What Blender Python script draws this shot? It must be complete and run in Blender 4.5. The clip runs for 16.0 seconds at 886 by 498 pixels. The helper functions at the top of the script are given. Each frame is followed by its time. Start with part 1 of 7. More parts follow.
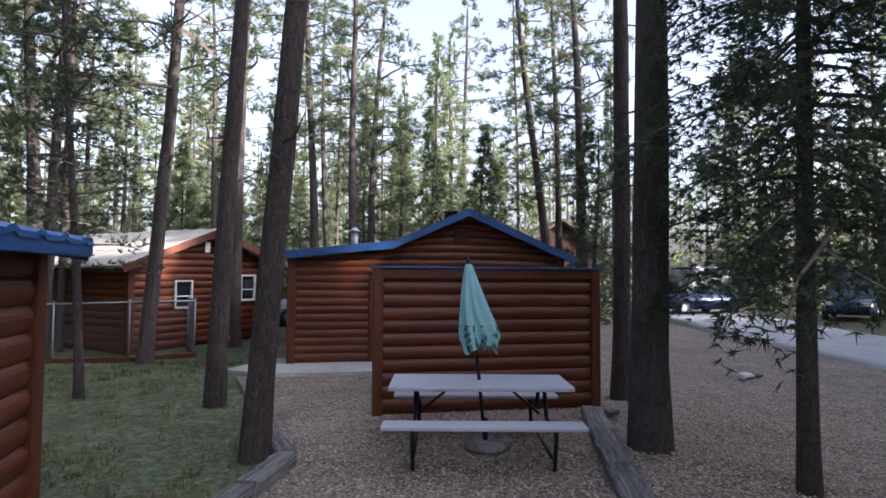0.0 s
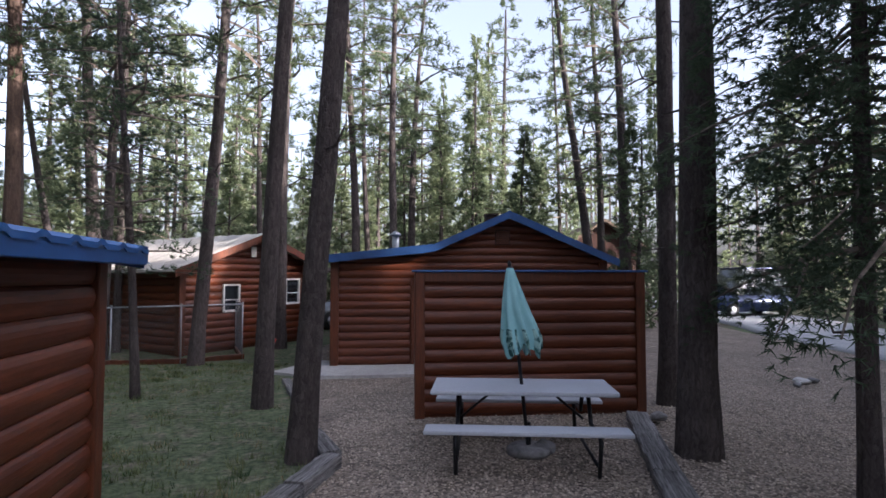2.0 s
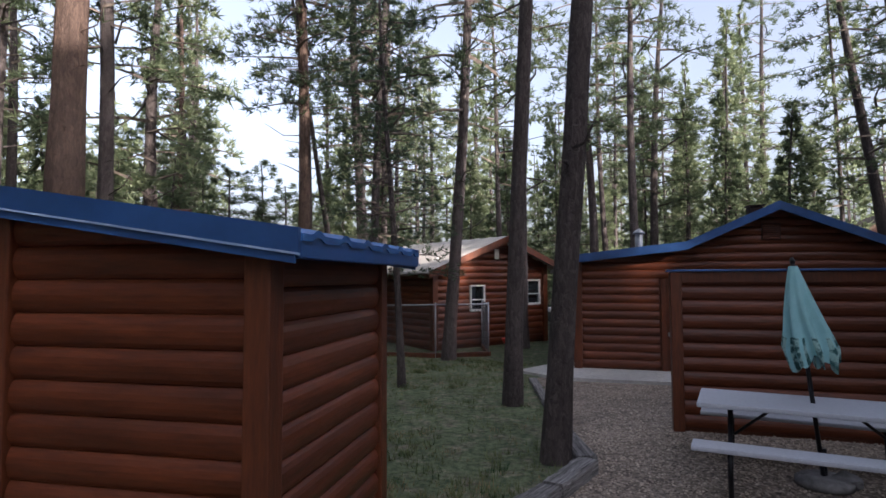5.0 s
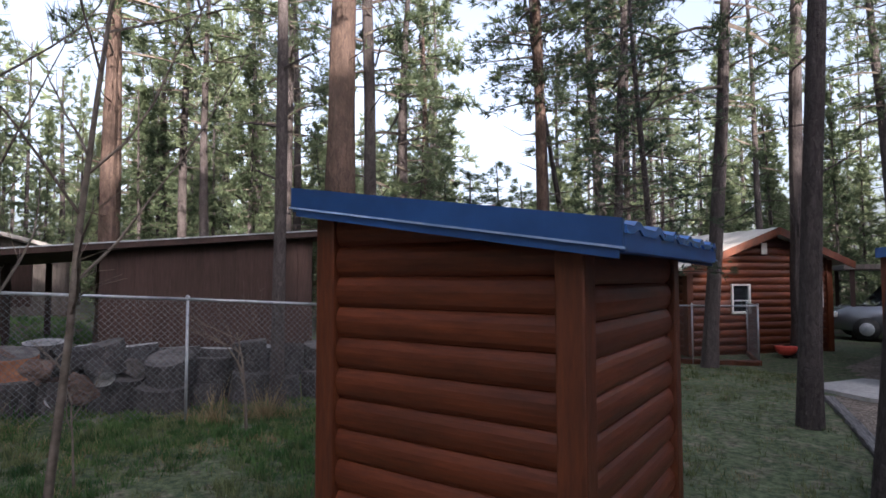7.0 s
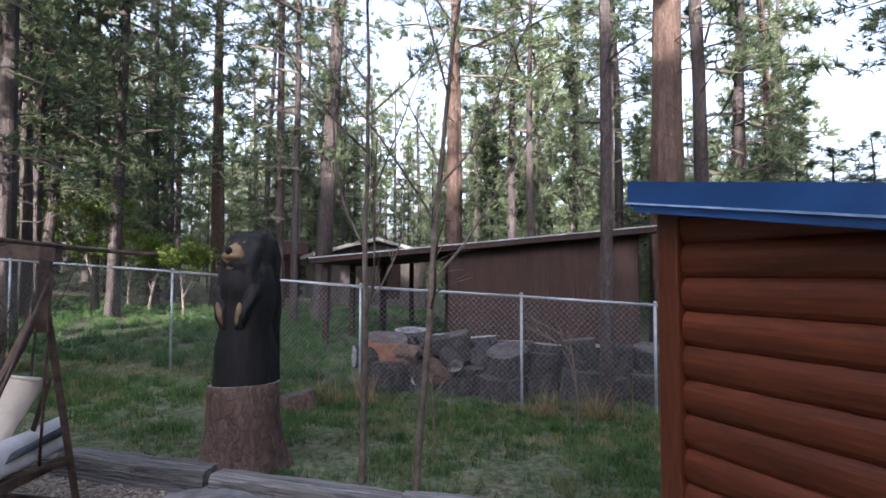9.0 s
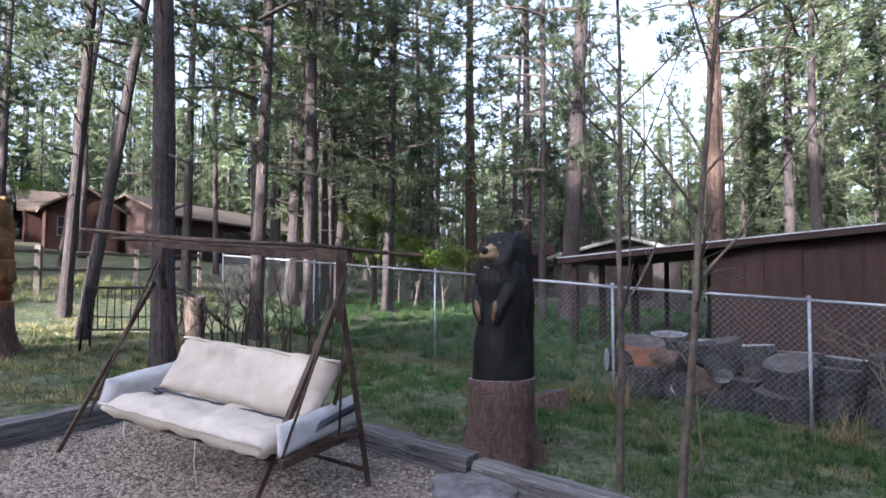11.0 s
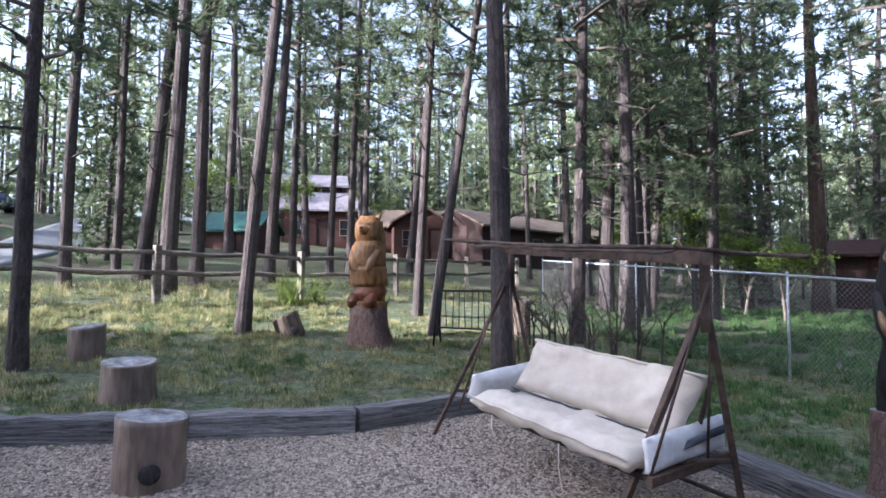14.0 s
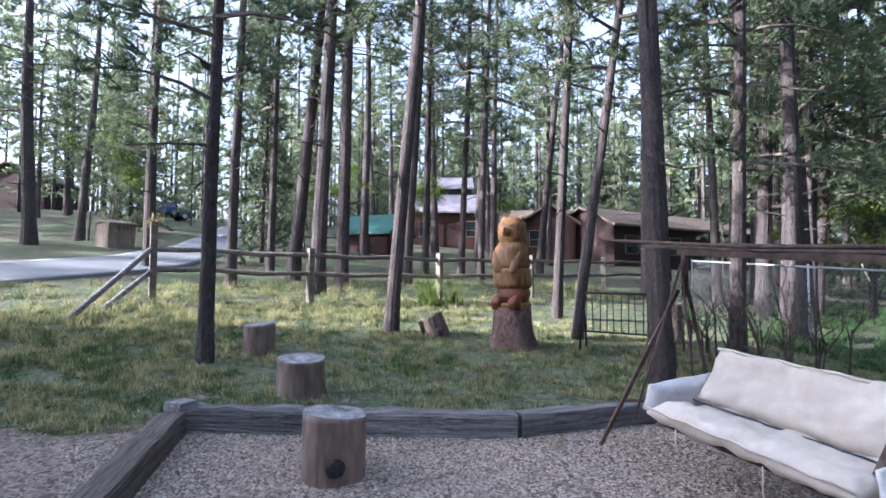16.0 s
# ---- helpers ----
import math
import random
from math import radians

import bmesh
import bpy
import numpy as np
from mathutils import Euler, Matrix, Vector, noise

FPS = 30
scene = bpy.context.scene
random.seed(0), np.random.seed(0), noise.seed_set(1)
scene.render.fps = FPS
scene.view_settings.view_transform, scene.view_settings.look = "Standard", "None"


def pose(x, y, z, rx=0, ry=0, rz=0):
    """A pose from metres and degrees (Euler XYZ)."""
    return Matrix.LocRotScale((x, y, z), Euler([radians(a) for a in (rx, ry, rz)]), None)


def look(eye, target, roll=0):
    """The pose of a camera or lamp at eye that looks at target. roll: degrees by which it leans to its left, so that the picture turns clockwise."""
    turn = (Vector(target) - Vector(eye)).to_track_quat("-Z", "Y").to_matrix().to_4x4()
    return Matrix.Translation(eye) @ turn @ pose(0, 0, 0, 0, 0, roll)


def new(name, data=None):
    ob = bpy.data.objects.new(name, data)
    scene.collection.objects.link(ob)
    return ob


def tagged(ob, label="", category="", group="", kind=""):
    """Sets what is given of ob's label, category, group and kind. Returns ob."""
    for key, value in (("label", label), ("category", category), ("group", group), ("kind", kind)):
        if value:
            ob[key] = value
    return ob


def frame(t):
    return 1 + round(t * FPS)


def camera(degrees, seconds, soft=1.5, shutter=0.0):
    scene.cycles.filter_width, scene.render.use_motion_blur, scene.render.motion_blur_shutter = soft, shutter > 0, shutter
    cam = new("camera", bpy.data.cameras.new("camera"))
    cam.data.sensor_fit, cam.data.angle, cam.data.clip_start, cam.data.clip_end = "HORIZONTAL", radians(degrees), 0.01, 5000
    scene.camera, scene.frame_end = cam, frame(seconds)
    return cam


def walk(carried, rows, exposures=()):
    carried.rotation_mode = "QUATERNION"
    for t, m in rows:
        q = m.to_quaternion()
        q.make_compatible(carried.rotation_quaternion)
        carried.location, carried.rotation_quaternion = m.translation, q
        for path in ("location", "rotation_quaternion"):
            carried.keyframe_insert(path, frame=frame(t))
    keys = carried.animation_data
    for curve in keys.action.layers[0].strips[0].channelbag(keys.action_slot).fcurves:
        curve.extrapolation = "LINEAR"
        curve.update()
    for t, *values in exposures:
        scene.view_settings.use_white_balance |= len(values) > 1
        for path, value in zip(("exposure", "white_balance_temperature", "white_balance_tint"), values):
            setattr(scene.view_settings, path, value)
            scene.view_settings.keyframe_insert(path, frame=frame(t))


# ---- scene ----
cam = camera(75.63, 16.0, soft=1.6)
PATH = [
    (0.0, (0.000, 0.000, 1.831), (0.000, 4.995, 2.061), 0.33),
    (0.5, (-0.003, -0.015, 1.847), (-0.066, 4.980, 2.078), 0.24),
    (1.0, (-0.005, -0.012, 1.848), (-0.138, 4.981, 2.086), 0.13),
    (1.5, (0.001, -0.011, 1.851), (-0.229, 4.978, 2.094), 0.09),
    (2.0, (-0.008, -0.016, 1.853), (-0.359, 4.965, 2.099), -0.00),
    (2.5, (-0.011, -0.015, 1.854), (-0.556, 4.950, 2.099), -0.04),
    (3.0, (-0.010, -0.008, 1.848), (-0.835, 4.918, 2.095), -0.05),
    (5.5, (-0.320, 0.012, 1.845), (-3.014, 4.216, 2.106), -0.21),
    (6.0, (-0.481, -0.015, 1.842), (-3.574, 3.904, 2.103), -0.19),
    (6.5, (-0.578, -0.054, 1.837), (-4.010, 3.573, 2.096), -0.14),
    (7.0, (-0.656, -0.025, 1.843), (-4.457, 3.213, 2.092), -0.12),
    (7.5, (-0.720, -0.009, 1.850), (-4.914, 2.703, 2.097), 0.02),
    (8.0, (-0.783, 0.003, 1.856), (-5.313, 2.106, 2.095), 0.04),
    (8.5, (-0.833, 0.012, 1.852), (-5.633, 1.394, 2.089), 0.04),
    (9.0, (-0.858, -0.024, 1.857), (-5.791, 0.759, 2.087), 0.11),
    (9.5, (-0.865, -0.065, 1.863), (-5.853, 0.195, 2.084), 0.21),
    (12.0, (-0.914, -0.083, 1.842), (-5.401, -2.277, 2.075), 0.16),
    (12.5, (-0.910, -0.155, 1.842), (-5.215, -2.687, 2.073), 0.17),
    (13.0, (-0.894, -0.229, 1.849), (-5.004, -3.066, 2.088), 0.15),
    (13.5, (-0.877, -0.336, 1.854), (-4.750, -3.489, 2.103), 0.16),
    (14.0, (-0.850, -0.466, 1.852), (-4.387, -3.991, 2.109), 0.12),
    (14.5, (-0.800, -0.592, 1.850), (-4.014, -4.414, 2.108), 0.12),
    (15.0, (-0.726, -0.680, 1.855), (-3.670, -4.714, 2.111), 0.21),
    (15.5, (-0.661, -0.730, 1.865), (-3.438, -4.880, 2.122), 0.25),
    (16.0, (-0.628, -0.777, 1.872), (-3.345, -4.966, 2.129), 0.24),
]
walk(cam, [(t, look(eye, target, roll)) for t, eye, target, roll in PATH],
     exposures=[(0.0, 2.02, 5650, 19), (1.5, 1.97, 5650, 19), (2.2, 1.77, 5650, 19), (3.0, 1.52, 5650, 19), (5.3, 1.53, 5800, 18), (7.0, 1.73, 5700, 18), (8.5, 1.96, 5550, 18), (9.7, 2.32, 5400, 18), (12.0, 2.26, 5200, 18), (14.0, 2.28, 5100, 18), (16.0, 2.31, 5000, 18)])

# ---- light ----
world = bpy.data.worlds.new("sky")
scene.world = world
world.use_nodes = True
wn = world.node_tree.nodes
sky = wn.new("ShaderNodeTexSky")
sky.sky_type = "NISHITA"
sky.sun_disc = False
SUN_AZ, SUN_EL = 1.93, 0.345          # clockwise from +y, and height, radians
sky.sun_elevation, sky.sun_rotation = SUN_EL, SUN_AZ
sky.air_density, sky.dust_density, sky.ozone_density = 1.0, 6.0, 0.6
pale = wn.new("ShaderNodeHueSaturation")     # draws the sky's blue towards white
pale.inputs["Saturation"].default_value = 0.48
world.node_tree.links.new(sky.outputs[0], pale.inputs["Color"])
wn["Background"].inputs["Strength"].default_value = 0.14
world.node_tree.links.new(pale.outputs[0], wn["Background"].inputs["Color"])
sun = new("sun", bpy.data.lights.new("sun", "SUN"))
sun.data.energy, sun.data.angle, sun.data.color = 5.0, radians(0.6), (1.0, 0.87, 0.68)
toward = Vector((math.sin(SUN_AZ) * math.cos(SUN_EL), math.cos(SUN_AZ) * math.cos(SUN_EL), math.sin(SUN_EL)))
sun.matrix_world = look(toward * 60, (0, 0, 0))


# ---- materials ----
def surface(name, dark, light, scale=8.0, rough=0.85, bump=0.3, metal=0.0, stretch=(1, 1, 1), vary=0.25,
            coarse=1.2, contrast=0.35, world_space=False, spec=0.3, depth=0.02):
    m = bpy.data.materials.new(name)
    m.use_nodes = True
    n, l = m.node_tree.nodes, m.node_tree.links
    b = n["Principled BSDF"]
    b.inputs["Roughness"].default_value, b.inputs["Metallic"].default_value = rough, metal
    b.inputs["Specular IOR Level"].default_value = spec
    info = n.new("ShaderNodeObjectInfo")
    if world_space:
        src = n.new("ShaderNodeNewGeometry").outputs["Position"]
    else:
        src = n.new("ShaderNodeTexCoord").outputs["Object"]
    mapping = n.new("ShaderNodeMapping")
    mapping.inputs["Scale"].default_value = stretch
    l.new(src, mapping.inputs["Vector"])
    if not world_space:
        off = n.new("ShaderNodeVectorMath")
        off.operation = "SCALE"
        off.inputs[0].default_value = (17.0, 31.0, 23.0)
        l.new(info.outputs["Random"], off.inputs["Scale"])
        l.new(off.outputs[0], mapping.inputs["Location"])
    fine = n.new("ShaderNodeTexNoise")
    fine.inputs["Scale"].default_value, fine.inputs["Detail"].default_value, fine.inputs["Roughness"].default_value = scale, 7, 0.65
    big = n.new("ShaderNodeTexNoise")
    big.inputs["Scale"].default_value, big.inputs["Detail"].default_value = coarse, 3
    for t in (fine, big):
        l.new(mapping.outputs[0], t.inputs["Vector"])
    ramp = n.new("ShaderNodeValToRGB")
    ramp.color_ramp.elements[0].color, ramp.color_ramp.elements[1].color = (*dark, 1), (*light, 1)
    ramp.color_ramp.elements[0].position, ramp.color_ramp.elements[1].position = 0.5 - contrast / 2, 0.5 + contrast / 2
    l.new(fine.outputs[0], ramp.inputs[0])
    hsv = n.new("ShaderNodeHueSaturation")
    l.new(ramp.outputs[0], hsv.inputs["Color"])
    val = n.new("ShaderNodeMapRange")
    val.inputs[1].default_value, val.inputs[2].default_value = 0.3, 0.7
    val.inputs[3].default_value, val.inputs[4].default_value = 1 - vary, 1 + vary
    l.new(big.outputs[0], val.inputs[0])
    rnd = n.new("ShaderNodeMapRange")
    rnd.inputs[3].default_value, rnd.inputs[4].default_value = 1 - vary * 0.6, 1 + vary * 0.6
    l.new(info.outputs["Random"], rnd.inputs[0])
    mul = n.new("ShaderNodeMath")
    mul.operation = "MULTIPLY"
    l.new(val.outputs[0], mul.inputs[0])
    l.new(rnd.outputs[0], mul.inputs[1])
    l.new(mul.outputs[0], hsv.inputs["Value"])
    l.new(hsv.outputs[0], b.inputs["Base Color"])
    if bump:
        bp = n.new("ShaderNodeBump")
        bp.inputs["Strength"].default_value, bp.inputs["Distance"].default_value = bump, depth
        l.new(fine.outputs[0], bp.inputs["Height"])
        l.new(bp.outputs[0], b.inputs["Normal"])
    return m


def bark(name, crack, dark, light, cell=(11, 11, 3.6), depth=0.04, world_space=True):
    """Scaly bark: plates of uneven tone parted by dark cracks."""
    m = bpy.data.materials.new(name)
    m.use_nodes = True
    n, l = m.node_tree.nodes, m.node_tree.links
    b = n["Principled BSDF"]
    b.inputs["Roughness"].default_value, b.inputs["Specular IOR Level"].default_value = 0.95, 0.15
    src = n.new("ShaderNodeNewGeometry").outputs["Position"] if world_space else n.new("ShaderNodeTexCoord").outputs["Object"]
    warp = n.new("ShaderNodeTexNoise")
    warp.inputs["Scale"].default_value, warp.inputs["Detail"].default_value = 5.0, 4
    l.new(src, warp.inputs["Vector"])
    push = n.new("ShaderNodeVectorMath")
    push.operation = "MULTIPLY_ADD"
    push.inputs[1].default_value = (0.16, 0.16, 0.22)
    l.new(warp.outputs["Color"], push.inputs[0])
    l.new(src, push.inputs[2])
    mapping = n.new("ShaderNodeMapping")
    mapping.inputs["Scale"].default_value = cell
    l.new(push.outputs[0], mapping.inputs["Vector"])
    edge, tone, fine, big = n.new("ShaderNodeTexVoronoi"), n.new("ShaderNodeTexVoronoi"), n.new("ShaderNodeTexNoise"), n.new("ShaderNodeTexNoise")
    edge.feature = "DISTANCE_TO_EDGE"
    for t in (edge, tone, fine):
        l.new(mapping.outputs[0], t.inputs["Vector"])
    edge.inputs["Scale"].default_value = tone.inputs["Scale"].default_value = 1.0
    fine.inputs["Scale"].default_value, fine.inputs["Detail"].default_value, fine.inputs["Roughness"].default_value = 1.3, 9, 0.78
    l.new(src, big.inputs["Vector"])
    big.inputs["Scale"].default_value = 0.7
    mixed = n.new("ShaderNodeMath")
    mixed.operation = "MULTIPLY_ADD"
    mixed.inputs[1].default_value = 0.3
    l.new(tone.outputs["Color"], mixed.inputs[0])
    l.new(fine.outputs[0], mixed.inputs[2])
    ramp = n.new("ShaderNodeValToRGB")
    ramp.color_ramp.elements[0].color, ramp.color_ramp.elements[1].color = (*dark, 1), (*light, 1)
    ramp.color_ramp.elements[0].position, ramp.color_ramp.elements[1].position = 0.40, 0.86
    l.new(mixed.outputs[0], ramp.inputs[0])
    gap = n.new("ShaderNodeMapRange")
    gap.inputs[1].default_value, gap.inputs[2].default_value = -0.30, 0.12
    l.new(edge.outputs["Distance"], gap.inputs[0])
    x = n.new("ShaderNodeMix")
    x.data_type = "RGBA"
    x.inputs[6].default_value = (*crack, 1)
    l.new(gap.outputs[0], x.inputs[0])
    l.new(ramp.outputs[0], x.inputs[7])
    hsv, val = n.new("ShaderNodeHueSaturation"), n.new("ShaderNodeMapRange")
    val.inputs[1].default_value, val.inputs[2].default_value, val.inputs[3].default_value, val.inputs[4].default_value = 0.3, 0.7, 0.75, 1.25
    l.new(big.outputs[0], val.inputs[0])
    l.new(val.outputs[0], hsv.inputs["Value"])
    l.new(x.outputs[2], hsv.inputs["Color"])
    l.new(hsv.outputs[0], b.inputs["Base Color"])
    high = n.new("ShaderNodeMath")
    high.operation = "MULTIPLY_ADD"
    high.inputs[1].default_value = 0.5
    l.new(fine.outputs[0], high.inputs[0])
    l.new(gap.outputs[0], high.inputs[2])
    bp = n.new("ShaderNodeBump")
    bp.inputs["Strength"].default_value, bp.inputs["Distance"].default_value = 0.9, depth
    l.new(high.outputs[0], bp.inputs["Height"])
    l.new(bp.outputs[0], b.inputs["Normal"])
    return m


def leafy(name, dark, light, glow=0.35, clump=0.9, single=0.5, patch=0.9):
    m = bpy.data.materials.new(name)
    m.use_nodes = True
    n, l = m.node_tree.nodes, m.node_tree.links
    n.remove(n["Principled BSDF"])
    geo, info = n.new("ShaderNodeNewGeometry"), n.new("ShaderNodeObjectInfo")
    noise_node = n.new("ShaderNodeTexNoise")
    noise_node.inputs["Scale"].default_value = clump
    l.new(geo.outputs["Position"], noise_node.inputs["Vector"])
    mix = n.new("ShaderNodeMath")
    mix.operation = "MULTIPLY_ADD"
    mix.inputs[1].default_value = single
    l.new(geo.outputs["Random Per Island"], mix.inputs[0])
    sub = n.new("ShaderNodeMath")
    sub.operation = "MULTIPLY_ADD"
    sub.inputs[1].default_value, sub.inputs[2].default_value = patch, 0.5 - single / 2 - patch / 2
    l.new(noise_node.outputs[0], sub.inputs[0])
    l.new(sub.outputs[0], mix.inputs[2])
    ramp = n.new("ShaderNodeValToRGB")
    ramp.color_ramp.elements[0].color, ramp.color_ramp.elements[1].color = (*dark, 1), (*light, 1)
    l.new(mix.outputs[0], ramp.inputs[0])
    d, t, s = n.new("ShaderNodeBsdfDiffuse"), n.new("ShaderNodeBsdfTranslucent"), n.new("ShaderNodeMixShader")
    l.new(ramp.outputs[0], d.inputs[0])
    l.new(ramp.outputs[0], t.inputs[0])
    s.inputs[0].default_value = glow
    l.new(d.outputs[0], s.inputs[1])
    l.new(t.outputs[0], s.inputs[2])
    l.new(s.outputs[0], n["Material Output"].inputs["Surface"])
    return m


M_SIDING = surface("red-brown stained log siding", (0.048, 0.0110, 0.0042), (0.135, 0.033, 0.0105), 5, 0.44, 0.14, stretch=(1.2, 9, 9), vary=0.28, spec=0.4, contrast=0.6)
M_TRIM = surface("red-brown stained trim", (0.060, 0.0155, 0.006), (0.116, 0.031, 0.010), 6, 0.5, 0.2, stretch=(6, 6, 0.8), vary=0.2, spec=0.4)
M_BLUE = surface("blue painted metal", (0.014, 0.052, 0.165), (0.022, 0.075, 0.225), 3, 0.38, 0.05, vary=0.2, spec=0.5)
# paler than the blue trim: some sky reflection is put into the colour
M_BLUE_ROOF = surface("blue ribbed roof sheet", (0.020, 0.072, 0.22), (0.034, 0.105, 0.29), 3, 0.24, 0.05, vary=0.2, spec=0.8)
M_BLUE_EDGE = surface("pale blue edge", (0.20, 0.30, 0.48), (0.35, 0.45, 0.62), 9, 0.45, 0.05)
M_BARK = bark("grey-brown pine bark", (0.030, 0.024, 0.023), (0.036, 0.029, 0.028), (0.105, 0.088, 0.084), (30, 30, 8.0), 0.03)
M_BARK_ORANGE = bark("orange ponderosa bark", (0.040, 0.029, 0.025), (0.046, 0.031, 0.026), (0.135, 0.092, 0.072), (19, 19, 4.6), 0.035)
M_TWIG = surface("grey twigs", (0.07, 0.055, 0.045), (0.17, 0.14, 0.115), 9, 0.95, 0.3, world_space=True)
M_BUSH = surface("dark brown bush twigs", (0.030, 0.023, 0.019), (0.085, 0.066, 0.052), 9, 0.95, 0.3, world_space=True)
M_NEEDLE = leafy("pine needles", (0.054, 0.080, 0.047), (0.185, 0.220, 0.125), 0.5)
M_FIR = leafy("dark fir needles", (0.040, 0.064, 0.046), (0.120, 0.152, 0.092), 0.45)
# paler copy of the pine needles: sunlight on far crowns put into the colour
M_NEEDLE_LIT = leafy("far needles with sunlight in the colour", (0.090, 0.125, 0.074), (0.29, 0.325, 0.185), 0.5)
M_YOUNG = leafy("young leaves", (0.09, 0.14, 0.03), (0.22, 0.27, 0.07), 0.5)
# strong patch contrast: straw and green mottling, plus hummock shade put into the colour
M_GRASS = leafy("lawn grass", (0.036, 0.078, 0.030), (0.235, 0.235, 0.115), 0.35, 3.4, 0.35, 2.2)
M_LUSH = leafy("lush green grass", (0.026, 0.080, 0.026), (0.135, 0.200, 0.070), 0.35, 2.6, 0.35, 1.8)
# tired lawn grass; also the paled strip of sun along the rail fence
M_PALE = leafy("pale tired grass", (0.085, 0.130, 0.050), (0.47, 0.42, 0.225), 0.35, 3.4, 0.4, 2.4)
M_DRY = leafy("dry grass", (0.14, 0.105, 0.055), (0.38, 0.30, 0.17), 0.3)
M_PEBBLE = surface("mixed tan gravel", (0.19, 0.150, 0.120), (0.62, 0.52, 0.42), 35, 0.9, 0.2, vary=0.3, world_space=True, coarse=26)
M_CONCRETE = surface("pale concrete", (0.33, 0.32, 0.31), (0.47, 0.46, 0.45), 14, 0.9, 0.25, vary=0.15, world_space=True)
M_LANE = surface("pale worn lane paving", (0.25, 0.25, 0.255), (0.36, 0.36, 0.365), 30, 0.9, 0.3, vary=0.15, coarse=0.5, world_space=True)
M_ROAD = surface("worn grey asphalt", (0.13, 0.133, 0.14), (0.21, 0.215, 0.222), 30, 0.9, 0.3, vary=0.15, coarse=0.5, world_space=True)
M_TIE = surface("weathered grey timber", (0.030, 0.026, 0.025), (0.33, 0.315, 0.31), 5, 0.92, 0.8, stretch=(0.45, 13, 13), vary=0.35, depth=0.03, contrast=0.42)
M_TIE_DARK = surface("dark brown weathered timber", (0.022, 0.017, 0.015), (0.17, 0.140, 0.120), 5, 0.92, 0.8, stretch=(0.45, 13, 13), vary=0.35, depth=0.03, contrast=0.45)
M_STUMP_SIDE = surface("weathered stump side", (0.055, 0.042, 0.034), (0.20, 0.152, 0.120), 6, 0.95, 0.8, stretch=(5, 5, 0.8), vary=0.25, depth=0.03)
M_SEAT = surface("smooth weathered barkless log", (0.085, 0.062, 0.050), (0.26, 0.195, 0.150), 3.2, 0.62, 0.35, stretch=(3, 3, 0.7), vary=0.4, coarse=5, depth=0.012, spec=0.4, contrast=0.6)
M_STUMP_TOP = surface("grey cut log end", (0.085, 0.083, 0.085), (0.38, 0.375, 0.38), 9, 0.9, 0.6, vary=0.25)
M_STUMP_BARK = bark("thick furrowed stump bark", (0.034, 0.024, 0.021), (0.085, 0.055, 0.047), (0.22, 0.150, 0.125), (22, 22, 9.0), 0.05, False)
M_ROUND = bark("dark grey furrowed log bark", (0.018, 0.016, 0.017), (0.032, 0.029, 0.030), (0.095, 0.085, 0.085), (18, 18, 7.0), 0.04, False)
M_ROUND_TOP = surface("weathered split log end", (0.036, 0.032, 0.032), (0.115, 0.103, 0.098), 8, 0.9, 0.6, vary=0.4)
M_BLACKWOOD = surface("black painted carved wood", (0.004, 0.004, 0.005), (0.016, 0.015, 0.015), 7, 0.6, 0.6, stretch=(6, 6, 1), vary=0.3)
M_TANWOOD = surface("tan carved wood", (0.14, 0.092, 0.050), (0.32, 0.225, 0.13), 8, 0.8, 0.3)
M_HONEY = surface("honey stained carved wood", (0.070, 0.030, 0.009), (0.32, 0.150, 0.034), 5, 0.55, 0.5, stretch=(4, 4, 0.8), vary=0.3, spec=0.5)
M_HONEY_DARK = surface("dark orange-brown stained wood", (0.045, 0.012, 0.006), (0.24, 0.075, 0.018), 6, 0.5, 0.5, vary=0.3)
M_CLOTH = surface("cream canvas", (0.52, 0.455, 0.375), (0.67, 0.60, 0.51), 5, 0.95, 0.35, vary=0.12, world_space=True)
M_CLOTH_WHITE = surface("white padding", (0.48, 0.47, 0.47), (0.64, 0.63, 0.63), 9, 0.95, 0.5, vary=0.12, world_space=True)
M_DARKCLOTH = surface("dark torn lining and cushion gap shade", (0.03, 0.035, 0.045), (0.09, 0.10, 0.12), 9, 0.9, 0.3)
M_RUST = surface("rust-brown painted tube", (0.045, 0.030, 0.024), (0.13, 0.088, 0.066), 12, 0.6, 0.3, metal=0.2, vary=0.3, world_space=True)
M_BLACK = surface("black metal", (0.008, 0.008, 0.010), (0.025, 0.025, 0.03), 12, 0.5, 0.1, metal=0.3)
M_PLASTIC = surface("grey-white moulded plastic", (0.37, 0.385, 0.43), (0.45, 0.465, 0.51), 40, 0.5, 0.12, vary=0.05, depth=0.004)
M_AQUA = surface("aqua umbrella cloth", (0.25, 0.50, 0.53), (0.33, 0.59, 0.62), 6, 0.9, 0.2, vary=0.12, world_space=True)
M_AQUA_DARK = surface("dark green fringe pattern", (0.03, 0.10, 0.10), (0.30, 0.48, 0.46), 14, 0.9, 0.2, contrast=0.1, world_space=True)
M_GALV = surface("galvanized steel", (0.26, 0.275, 0.30), (0.40, 0.415, 0.44), 12, 0.5, 0.1, metal=0.5, vary=0.15, world_space=True)
M_WIRE = surface("dull fence wire", (0.10, 0.105, 0.115), (0.165, 0.17, 0.18), 12, 0.6, 0.0, metal=0.4, vary=0.1, world_space=True)
M_RAIL = surface("weathered fence rail", (0.085, 0.070, 0.060), (0.26, 0.225, 0.19), 6, 0.92, 0.6, stretch=(0.8, 7, 7), vary=0.3)
